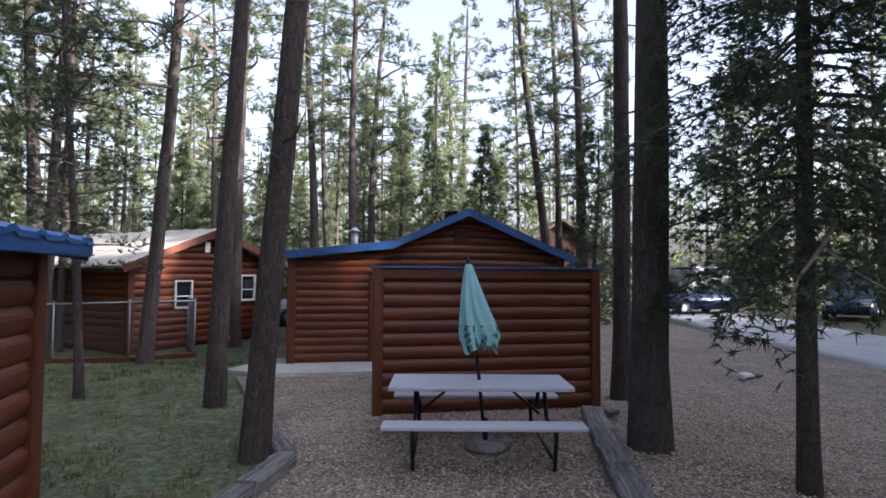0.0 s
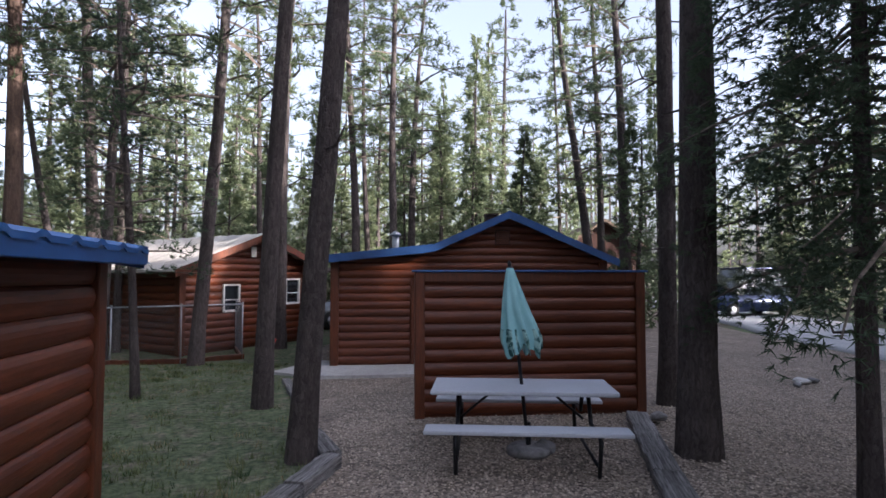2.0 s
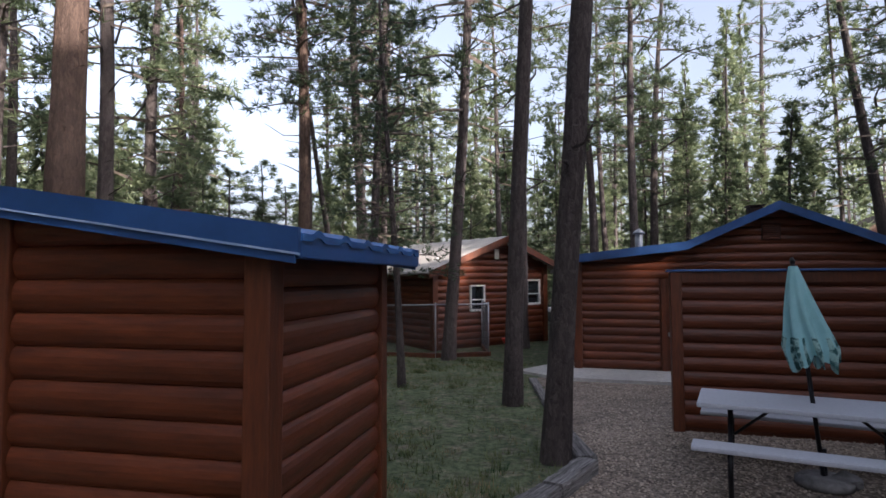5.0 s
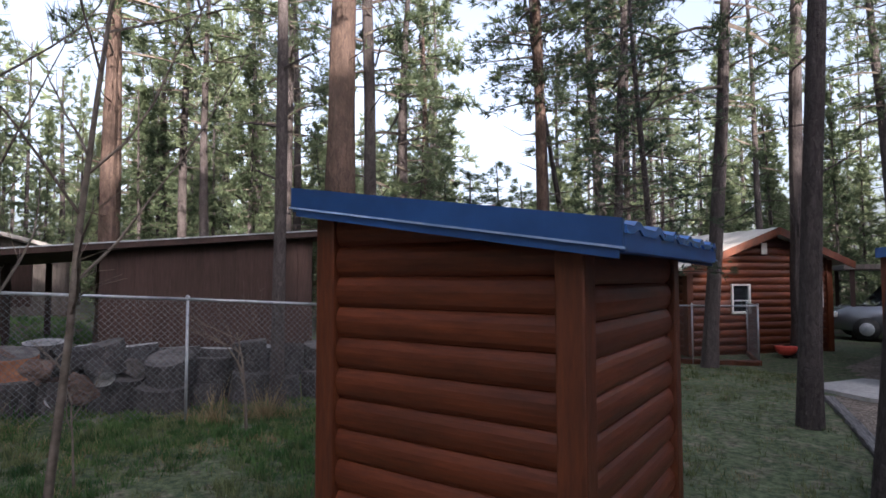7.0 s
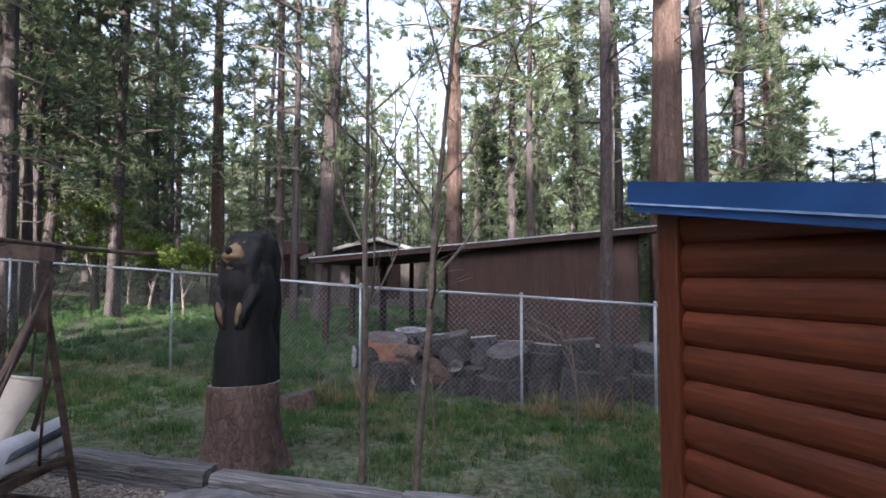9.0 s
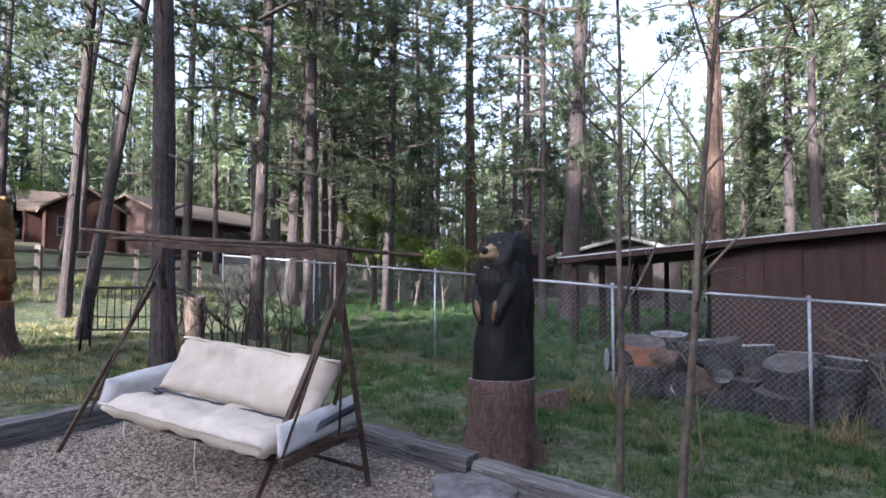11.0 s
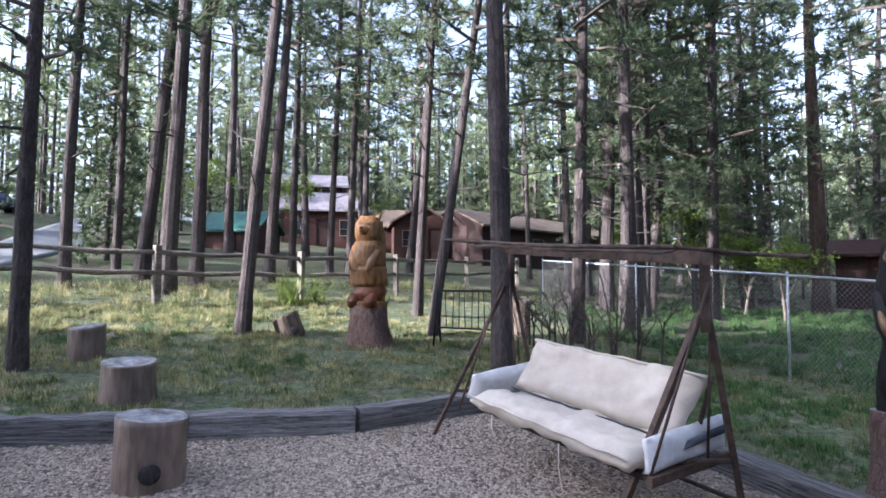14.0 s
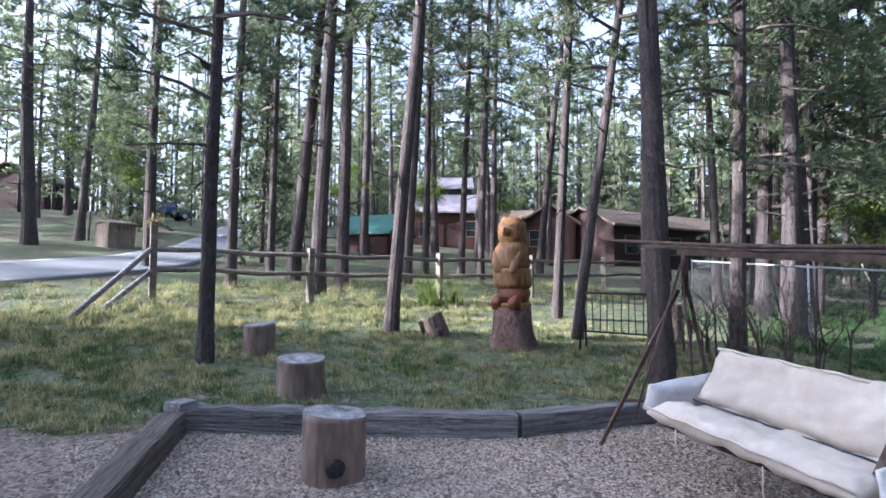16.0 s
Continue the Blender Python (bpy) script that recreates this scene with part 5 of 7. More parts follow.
def porch_swing():
    RF, RR, LF, LR = ((x, y, G(x, y) - .02) for x, y in ((-4.27, -2.32), (-4.99, -1.77), (-4.64, -4.37), (-5.47, -3.70)))
    RA, LA = (-4.76, -1.91, 2.03), (-5.17, -3.85, 2.17)
    s = thing("swing_seat", "old cream-cushioned garden swing on a rusty brown frame", "swing")
    mid = lambda a, b, t: tuple(x + (y - x) * t for x, y in zip(a, b))
    for foot, apex, d in ((RF, RA, 1.60), (RR, RA, 1.60), (LF, LA, 1.78), (LR, LA, 1.78)):
        knee = (apex[0] + (foot[0] - apex[0]) * .08, apex[1] + (foot[1] - apex[1]) * .08, d)
        tube("leg", [foot, knee], .030 if foot in (RF, RR) else .022, M_RUST, s, 4, smooth=False)
    tube("post", [(RA[0], RA[1], 1.5), RA], .042, M_RUST, s, 4, smooth=False)
    tube("post", [(LA[0], LA[1], 1.72), LA], .03, M_RUST, s, 10)
    ux, uy = (LA[0] - RA[0]), (LA[1] - RA[1])
    ln = math.hypot(ux, uy)
    ux, uy = ux / ln, uy / ln
    nx, ny = -uy, ux                                    # away from the yard or towards it
    if nx < 0:
        nx, ny = -nx, -ny
    def q(along_, out, dz=0.0):
        z = RA[2] + (LA[2] - RA[2]) * along_ / ln
        return (RA[0] + ux * along_ + nx * out, RA[1] + uy * along_ + ny * out, z + dz)
    bm = bmesh.new()
    vs = [bm.verts.new(Vector(q(a, o, dz))) for a in (-.08, ln + .06) for o in (-.03, .03) for dz in (.03, -.085)]
    for f in ((0, 1, 3, 2), (4, 6, 7, 5), (0, 2, 6, 4), (1, 5, 7, 3), (0, 4, 5, 1), (2, 3, 7, 6)):
        bm.faces.new([vs[i] for i in f])
    part("beam", bm, M_RUST, s, "flat brown top beam")
    tube("canopy_rail", [q(-.10, .46, .02), q(ln * .5, .47, .0), q(ln + .45, .46, .03)], .016, M_RUST, s, 8)
    tube("canopy_rail", [q(-.42, -.5, .0), q(ln + .3, -.5, .0)], .016, M_RUST, s, 8)
    for a in (-.08, ln + .30):
        tube("canopy_rail", [q(a, .46, .02), q(a, -.55, 0)], .014, M_RUST, s, 8)
    bm_v, bm_f = cushion_data(q(.05, .40, -.02), q(ln + .1, .42, -.03), q(ln + .1, .20, .0), q(.05, .2, .01), .03, 20, 5, 3, .012)
    part("rolled_canopy", mesh_of("rolled_canopy", bm_v, bm_f, M_RUST, True), None, s, "faded brown rolled canopy cloth")
    # seat: front left, front right, back right, back left at cushion level
    FL, FR, BL, BR = Vector((-4.35, -3.64, .87)), Vector((-4.21, -2.19, .70)), Vector((-4.88, -3.44, .87)), Vector((-4.82, -2.06, .70))
    TL, TR = Vector((-5.02, -3.42, 1.31)), Vector((-4.82, -1.92, 1.20))
    v, f = cushion_data(FL, FR, BR, BL, .17, 44, 20, 1, .036)
    part("seat_cushion", mesh_of("seat_cushion", v, f, M_CLOTH, True), None, s, "sagging cream seat cushion")
    v, f = cushion_data(BL + Vector((.14, -.02, .07)), BR + Vector((.14, -.03, .08)), TR, TL, .15, 44, 20, 2, .034)
    part("back_cushion", mesh_of("back_cushion", v, f, M_CLOTH, True), None, s, "cream back cushion")
    # piping along the back cushion's top and the seat's front
    tube("piping", [tuple(TL.lerp(TR, i / 12) + Vector((.065, .0, .012 + .007 * math.sin(i * 2)))) for i in range(13)], .012, M_CLOTH, s, 6)
    tube("piping", [tuple(FL.lerp(FR, i / 12) + Vector((.02, .0, .03 + .008 * math.sin(i * 2.4)))) for i in range(13)], .009, M_CLOTH, s, 6)
    # a dark strip in the crease stands in for the shade there
    tube("seam", [tuple((BL + Vector((.21, -.02, .08))).lerp(BR + Vector((.21, -.03, .085)), i / 12) + Vector((.012 * math.sin(i * 3), 0, 0))) for i in range(13)], .009, M_DARKCLOTH, s, 6, "dark strip standing in for shade between the cushions")
    # arms
    v, f = cushion_data((-4.40, -3.70, .86), (-4.96, -3.52, .86), (-4.96, -3.48, 1.12), (-4.42, -3.66, 1.05), .14, 12, 7, 5, .02)
    part("arm_cushion", mesh_of("arm_cushion", v, f, M_CLOTH_WHITE, True), None, s, "white padded arm")
    v, f = cushion_data((-4.24, -2.09, .66), (-5.12, -1.95, .68), (-5.12, -1.96, .90), (-4.26, -2.11, .86), .10, 14, 7, 6, .02)
    part("arm_cushion", mesh_of("arm_cushion", v, f, M_CLOTH_WHITE, True), None, s, "torn white padded arm")
    v, f = cushion_data((-4.55, -1.985, .765), (-5.08, -1.90, .80), (-5.08, -1.90, .86), (-4.62, -1.98, .81), .03, 10, 4, 7, .012)
    part("torn_lining", mesh_of("torn_lining", v, f, M_DARKCLOTH, True), None, s, "dark lining showing through the torn arm")
    part("side_board", box((0, -.02, 0), (.92, .02, .06), .006), M_RUST, s, m=along((-4.20, -2.05), (-5.12, -1.90), .60))
    # tubes under the seat, hangers
    dz = Vector((0, 0, -.10))
    tuck = Vector((-.13, .03, .0))
    for a, b in ((FL + tuck, FR + tuck), (BL, BR), (FL + tuck, BL), (FR + tuck, BR)):
        tube("seat_rail", [tuple(a + dz), tuple(b + dz)], .018, M_RUST, s, 8)
    for a, b in ((BL, TL), (BR, TR)):
        tube("back_rail", [tuple(a + dz), tuple(b + Vector((-.06, 0, 0)))], .016, M_RUST, s, 8)
    for f_, b_, apex in ((FR, BR, RA), (FL, BL, LA)):
        o = Vector((.0, .12, 0)) if f_ is FR else Vector((0, -.12, 0))
        top = Vector((apex[0], apex[1], apex[2] - .16)) + o * .3
        tube("hanger", [tuple(f_ + dz + o), tuple(top)], .010, M_RUST, s, 6)
        tube("hanger", [tuple(b_ + dz + o), tuple(top)], .010, M_RUST, s, 6)
    tube("crossbar", [mid(RF, (RA[0], RA[1], 1.6), .30), mid(RR, (RA[0], RA[1], 1.6), .30)], .02, M_RUST, s, 8)
    tube("crossbar", [mid(LF, (LA[0], LA[1], 1.78), .30), mid(LR, (LA[0], LA[1], 1.78), .30)], .016, M_RUST, s, 8)
    tube("crossbar", [mid(RR, (RA[0], RA[1], 1.6), .1), mid(LR, (LA[0], LA[1], 1.78), .1)], .016, M_RUST, s, 8)
    for t, l in ((.22, .16), (.66, .30)):
        a = FL.lerp(FR, t)
        tube("cord", [tuple(a + Vector((.07, 0, -.02))), tuple(a + Vector((.09, .01, -.02 - l * .5))), tuple(a + Vector((.08, .03, -.02 - l)))], .005, M_CLOTH, s, 5, "frayed hanging tie cord")


porch_swing()


def glider_bench():
    """The bare metal swing back seen behind the seat swing."""
    a, b = Vector((-7.80, -7.53, 0)), Vector((-8.19, -6.28, 0))
    z = .66
    g = thing("metal_glider", "black wire-backed garden glider standing in the grass", "bench", Matrix.Translation((a.x, a.y, z)))
    o = Vector((a.x, a.y, z))
    d = b - a
    for t in (0, 1):
        p = a + d * t
        for s in (-.18, .18):
            tube("leg", [tuple(p + Vector((s, s * .5, z)) - o), tuple(p + Vector((0, 0, z + 1.0)) - o)], .018, M_BLACK, g, 6)
    tube("top_rail", [tuple(a + Vector((0, 0, z + .98)) - o), tuple(b + Vector((0, 0, z + .98)) - o)], .018, M_BLACK, g, 6)
    tube("bottom_rail", [tuple(a + Vector((0, 0, z + .35)) - o), tuple(b + Vector((0, 0, z + .35)) - o)], .015, M_BLACK, g, 6)
    for i in range(11):
        p = a + d * ((i + .5) / 11)
        tube("spindle", [tuple(p + Vector((0, 0, z + .35)) - o), tuple(p + Vector((.03 * math.sin(i * 2), 0, z + .98)) - o)], .009, M_BLACK, g, 5)


glider_bench()


def slide_log():
    round_log(-10.20, -7.57, G(-10.20, -7.57) + .0, .22, .75, M_STUMP_SIDE, "tall upright log beside the fence", "log_stump", "stump", seed=71)
    bm = box((0, -.06, -.02), (1.5, .06, .02), .006)
    ob = part("leaning_board", bm, M_RAIL)
    ob.matrix_world = Matrix.Translation((-11.10, -7.36, G(-11.10, -7.36) + .02)) @ Euler((0, radians(-38), radians(-15))).to_matrix().to_4x4()
    tagged(ob, "weathered board leaning against the upright log", "board")


slide_log()


# ---- fences ----
def chain_link(name, label, posts, high, gate_posts=()):
    fence = thing(name, label, "fence")
    tops = []
    for x, y, zb, zt in posts:
        tube("post", [(x, y, zb - .1), (x, y, zt)], .019, M_GALV, fence, 8)
        v, f = tube_data([(x, y, zt), (x, y, zt + .02), (x, y, zt + .035)], [.028, .026, .006], 8)
        part("post_cap", mesh_of("post_cap", v, f, M_GALV, True), None, fence)
    for (x0, y0, b0, t0), (x1, y1, b1, t1) in zip(posts, posts[1:]):
        tube("top_rail", [(x0, y0, t0 - .02), (x1, y1, t1 - .02)], .019, M_GALV, fence, 8)
        ln = math.hypot(x1 - x0, y1 - y0)
        pile = Pile()
        h0, step = (t0 - b0 + t1 - b1) / 2 - .06, .075
        def P(s, zrel):
            k = s / ln
            return (x0 + (x1 - x0) * k, y0 + (y1 - y0) * k, b0 + (b1 - b0) * k + .03 + zrel * ((t0 - b0) + ((t1 - b1) - (t0 - b0)) * k - .06) / h0)
        s = -h0
        while s < ln:
            for sg in (1, -1):
                lo, hi = max(s, 0), min(s + h0, ln)
                if hi - lo > .02:
                    if sg == 1:
                        a, b = P(lo, lo - s), P(hi, hi - s)
                    else:
                        a, b = P(lo, h0 - (lo - s)), P(hi, h0 - (hi - s))
                    pile.add(tube_data([a, b], .0025, 3, False))
            s += step
        part("wire_mesh", pile.mesh("wire_mesh", [M_WIRE]), None, fence, "galvanized diamond wire mesh")
    return fence


chain_link("chain_link_fence", "galvanized chain-link fence along the edge of the lawn",
           [(-6.21, 8.60, .0, 1.25), (-7.03, 6.11, .03, 1.40), (-7.63, 3.78, .07, 1.50), (-8.15, 2.18, .11, 1.60), (-8.70, 0.09, .21, 1.72), (-10.37, -2.81, .40, 1.93), (-11.49, -5.71, .66, 2.12), (-12.61, -8.70, .82, 2.32)], 1.3)
chain_link("chain_link_pen", "galvanized chain-link pen fence in front of the neighbouring cabin",
           [(-8.89, 11.01, 0, 1.22), (-7.94, 11.70, 0, 1.22), (-6.55, 12.00, 0, 1.25), (-5.55, 12.85, 0, 1.25), (-6.34, 14.30, 0, 1.25)], 1.22)


for a, b in (((-8.89, 11.01), (-7.94, 11.70)), ((-7.94, 11.70), (-6.55, 12.00)), ((-6.55, 12.00), (-5.55, 12.85)), ((-5.55, 12.85), (-6.34, 14.30))):
    timber(a, b, 0, 0, .10, .11, "low red-brown board under the pen fence", M_TRIM)


def rail_fence():
    f = thing("rail_fence", "weathered two-rail wooden fence beside the road", "fence")
    posts = [(-1.96, -13.33), (-4.86, -12.45), (-7.99, -12.28), (-11.14, -12.56), (-14.44, -12.93), (-17.85, -13.51)]
    for i, (x, y) in enumerate(posts):
        h = 1.18 if i else 1.55
        bm = box((-.065, -.065, -.2), (.065, .065, h), .015)
        part("post", bm, M_RAIL, f, m=pose(x, y, G(x, y), 0, 0, 10 * i))
    for (x0, y0), (x1, y1) in zip(posts, posts[1:]):
        for h in (.62, 1.02):
            n = 6
            pts = [(x0 + (x1 - x0) * k / n, y0 + (y1 - y0) * k / n, G(x0, y0) + (G(x1, y1) - G(x0, y0)) * k / n + h + .02 * math.sin(k * 1.7 + x0)) for k in range(n + 1)]
            tube("rail", pts, [.05 + .008 * math.sin(k * 2.1) for k in range(n + 1)], M_RAIL, f, 8)
    x, y = posts[0]
    z = G(x, y)
    for ex, ey, hz in ((-0.58, -11.24, 1.0), (-1.09, -12.23, .55)):
        tube("brace", [(ex, ey, G(ex, ey) + .03), (x + .05, y + .05, z + hz)], .05, M_TIE, f, 8, "weathered leaning pole brace")


rail_fence()


def post_planter():
    x, y = -1.96, -13.33
    z = G(x, y) + 1.55
    p = thing("dried_wreath", "dried flower bunch on the corner fence post", "decoration", Matrix.Translation((x, y, z)))
    pile = Pile()
    rr = random.Random(3)
    for i in range(150):
        d = Vector((rr.gauss(0, 1), rr.gauss(0, 1), rr.gauss(0, .8))).normalized() * rr.uniform(.04, .19)
        s = Vector((rr.gauss(0, 1), rr.gauss(0, 1), rr.gauss(0, 1))).normalized() * .022
        pile.add(([d * .4, d + s, d - s], [(0, 1, 2)]))
    part("dried_stems", pile.mesh("dried_stems", [M_DRY]), None, p)


post_planter()


def road_furniture():
    a, b = (-1.86, -28.03), (-3.32, -28.62)
    z = G(*a)
    bm = bmesh.new()
    block(bm, (.50, -1.2, -.3), (1.62, 0, 1.05), .03)
    bx = part("bin_enclosure", bm, M_BOX)
    bx.matrix_world = along(b, a, z)
    bm = bmesh.new()
    block(bm, (.44, -1.28, 1.0), (1.68, .08, 1.09), .02)
    part("lid", bm, M_BOX, bx, m=Euler((radians(-9), 0, 0)).to_matrix().to_4x4())
    tagged(bx, "tan boarded bin enclosure with a sloping lid beside the road", "enclosure")
    g = thing("road_gate", "dark low pipe gate at the roadside", "gate", pose(-8.94, -24.57, G(-8.94, -24.57)))
    tube("post", [(0, 0, -.2), (0, 0, 1.05)], .05, M_RUST, g)
    tube("post", [(-1.9, -.6, -.2), (-1.9, -.6, 1.12)], .05, M_RUST, g)
    tube("rail", [(0, 0, .98), (-1.9, -.6, 1.05)], .04, M_RUST, g)
    tube("rail", [(0, 0, .35), (-1.9, -.6, .42)], .04, M_RUST, g)


road_furniture()


def car(name, label, m, body, length=4.6, width=1.8, height=1.65):
    c = thing(name, label, "car", m)
    h = height
    sec = [(0, .35, .75), (.1, .30, .95), (.25, .28, 1.0), (.32, .28, 1.02), (.45, .28, 1.0), (.62, .28, 1.0), (.85, .28, .98), (.97, .32, .9), (1, .4, .7)]
    v, f = [], []
    for s, lo, hi in sec:
        x = (s - .5) * length
        w = width / 2 * (1 - .25 * abs(2 * s - 1) ** 6)
        v += [(x, -w, lo * .9), (x, -w * 1.02, (lo + hi) * .5), (x, -w * .95, hi), (x, w * .95, hi), (x, w * 1.02, (lo + hi) * .5), (x, w, lo * .9)]
    n = 6
    for i in range(len(sec) - 1):
        for k in range(n):
            f.append((i * n + k, i * n + (k + 1) % n, (i + 1) * n + (k + 1) % n, (i + 1) * n + k))
    f += [tuple(range(n))[::-1], tuple(range((len(sec) - 1) * n, len(sec) * n))]
    part("body", mesh_of("body", v, f, body, True), None, c)
    cab = [(.22, .98, .99), (.34, 1.0, h), (.55, 1.0, h + .02), (.84, 1.0, h), (.93, .98, 1.0)]
    v, f = [], []
    for s, lo, hi in cab:
        x = (s - .5) * length
        w = width / 2 * .93
        v += [(x, -w, lo), (x, -w * .80, hi), (x, w * .80, hi), (x, w, lo)]
    for i in range(len(cab) - 1):
        for k in range(3):
            f.append((i * 4 + k, i * 4 + k + 1, (i + 1) * 4 + k + 1, (i + 1) * 4 + k))
    part("cabin_glass", mesh_of("cabin_glass", v, f, M_GLASS, False), None, c, "dark car windows")
    bm = bmesh.new()
    block(bm, ((.33 - .5) * length, -width * .39, h - .01), ((.85 - .5) * length, width * .39, h + .05), .02)
    part("roof_panel", bm, body, c)
    for s in (.17, .82):
        for y in (-1, 1):
            x = (s - .5) * length
            v, f = tube_data([(x, y * (width / 2 - .2), .33), (x, y * (width / 2 + .01), .33)], .33, 20)
            w = part("wheel", mesh_of("wheel", v, f, M_RUBBER, True), None, c, "black tyre")
            v, f = tube_data([(x, y * (width / 2), .33), (x, y * (width / 2 + .025), .33)], [.20, .17], 14)
            part("rim", mesh_of("rim", v, f, M_GALV, True), None, w, "silver wheel rim")
    for y in (-.6, .6):
        part("headlight", box((-length / 2 - .01, y - .18, .66), (-length / 2 + .12, y + .18, .82), .03), M_WHITE, c)
    return c


car("parked_suv", "silver parked sport utility vehicle between the cabins", pose(-4.30, 21.30, 0, 0, 0, 25), M_CARSILVER)
car("parked_car", "dark blue car parked up the slope", pose(-6.87, -53.49, G(-6.87, -53.49) - .05, 0, 0, 12), M_CARBLUE, 4.4, 1.75, 1.4)
for i, (x, y) in enumerate(((12.6, 28.6), (18.2, 25.4))):
    car("parked_van", "dark blue van parked beyond the lane among pines", pose(x, y, 0, 0, 0, 20 + 30 * i), M_CARBLUE, 4.8, 1.9, 2.25)
rb = thing("wheelbarrow", "faded red tub barrow beside the neighbouring cabin", "barrow", pose(-5.54, 14.35, 0) @ Matrix.Scale(.62, 4))
v, f = tube_data([(0, 0, .12), (0, 0, .2), (0, 0, .42), (0, 0, .44)], [.18, .30, .40, .36], 18)
part("tub", mesh_of("tub", v, f, M_RED, True), None, rb)
tube("handle", [(-.25, 0, .40), (.2, .3, .5), (.45, .55, .55)], .02, M_BLACK, rb)
tube("wheel", [(0, -.06, .13), (0, .06, .13)], .13, M_RUBBER, rb, 14)
cp = thing("carport", "dark flat-roofed carport over the parked vehicle", "carport", pose(-3.60, 23.20, 0, 0, 0, 20))
part("roof", box((-3.2, -2.4, 2.05), (3.0, 2.4, 2.2), .02), M_GREYWALL, cp)
for x in (-3.0, 2.8):
    for y in (-2.2, 2.2):
        part("post", box((x - .06, y - .06, 0), (x + .06, y + .06, 2.05), .01), M_BROWN, cp)
yb = part("play_panel", box((-.5, -.15, 0), (.5, .15, 1.5), .03), M_YELLOW)
yb.matrix_world = pose(-27.62, 1.90, 1.0, 0, 0, 80)
tagged(yb, "yellow painted board panel beyond the carport", "panel")
for x, y in ((-8.99, 12.21), (-9.29, 12.51)):
    ob = round_log(x, y, .0, .16, .28, M_TERRACOTTA, "orange clay flower pot inside the pen", "flower_pot", "pot", seed=int(x * 10))


# overhead cable
tube_pts = [(-9 + 34 * t, 25 - 9 * t, 8.2 + 3.2 * t - 4 * .5 * t * (1 - t)) for t in np.linspace(0, 1, 24)]
cable = tube("overhead_cable", tube_pts, .012, M_BLACK, None, 5)
tagged(cable, "thin black overhead cable strung between pines", "cable")


# ---- trees ----
def tuft(pile_v, pile_f, c, way, rnd, count, length, width, loose=.65):
    """A spray of thin needles bunches from c, mostly along way."""
    for _ in range(count):
        d = way + np.array([rnd.gauss(0, loose), rnd.gauss(0, loose), rnd.gauss(0.12, loose * .77)])
        d /= np.linalg.norm(d) + 1e-9
        ln = length * rnd.uniform(.6, 1.15)
        s = np.cross(d, (rnd.gauss(0, 1), rnd.gauss(0, 1), rnd.gauss(0, 1)))
        s *= width / (np.linalg.norm(s) + 1e-9)
        n = len(pile_v)
        pile_v += [c + s, c - s, c + d * ln]
        pile_f.append((n, n + 1, n + 2))


def crown_mesh(name, seed, material, branches=44, reach=2.3, tufts=11, needles=6, length=.34, width=.05, droop=.15, fill=.35, shape="pine", tall=10.0, loose=.65, sag=0.0):
    rnd = random.Random(seed)
    v, f = [], []
    wood = Pile()
    for i in range(branches):
        h = (i + rnd.random()) / branches
        az = i * 2.399 + rnd.uniform(-.5, .5)
        if shape == "pine":
            ln = reach * (0.45 + 0.75 * math.sin(math.pi * min(1, h * .8 + .22))) * rnd.uniform(.55, 1.1) * (1.0 if h < .8 else (1 - h) / .2 * .7 + .3)
        else:
            ln = reach * (1.03 - h) * rnd.uniform(.65, 1.1)
        z0 = h * tall
        rise = rnd.uniform(-.05, .35) if shape == "pine" else rnd.uniform(-.30, .05)
        pts = []
        for k in range(5):
            s = k / 4
            wob = .10 * ln * math.sin(s * 4 + i)
            pts.append(np.array([math.cos(az) * ln * s - math.sin(az) * wob, math.sin(az) * ln * s + math.cos(az) * wob, z0 + rise * ln * s - droop * ln * s * s]))
        wood.add(tube_data([tuple(p) for p in pts], [max(.035 * ln / 2 * (1 - .8 * k / 4), .006) for k in range(5)], 3, False))
        for _ in range(max(3, int(tufts * (.5 + .5 * ln / reach)))):
            s = fill + (1 - fill) * rnd.random() ** .8
            k = min(int(s * 4), 3)
            base = pts[k] + (pts[k + 1] - pts[k]) * (s * 4 - k)
            out = np.array([math.cos(az), math.sin(az), .1])
            side = np.array([-math.sin(az), math.cos(az), 0]) * rnd.choice((-1, 1)) * rnd.random() ** .7 * ln * .34 * (1.15 - s)
            c = base + side + np.array([0, 0, rnd.gauss(0, .10) - (droop * .8 * rnd.random() if shape != "pine" else 0)])
            tuft(v, f, c, out * .8 + side * .4 - np.array([0, 0, sag]), rnd, needles, length, width, loose)
    pile = Pile()
    pile.add((v, f), 0)
    pile.add((wood.v, wood.f), 1)
    return pile.mesh(name, [material, M_TWIG])


CROWNS = {}
for key, seed, mat in (("a", 11, M_NEEDLE), ("b", 12, M_NEEDLE), ("c", 13, M_NEEDLE), ("d", 14, M_NEEDLE)):
    CROWNS[key] = crown_mesh("crown", seed, mat, branches=44, tufts=24, needles=8, length=.30, width=.019, droop=.22)
CROWNS["e"] = crown_mesh("crown", 15, M_NEEDLE_LIT, branches=46, reach=2.5, tufts=16, needles=7, length=.38, width=.038, shape="fir", droop=.1, fill=.15)
CROWNS["s"] = crown_mesh("crown", 19, M_NEEDLE_LIT, branches=46, reach=2.7, tufts=14, needles=4, length=.75, width=.17, shape="fir", droop=.1, fill=.05)
CROWNS["f"] = crown_mesh("crown", 16, M_NEEDLE_LIT, branches=42, reach=2.6, tufts=18, needles=6, length=.38, width=.038)
CROWNS["g"] = crown_mesh("crown", 18, M_NEEDLE_LIT, branches=38, reach=2.3, tufts=18, needles=6, length=.38, width=.038)
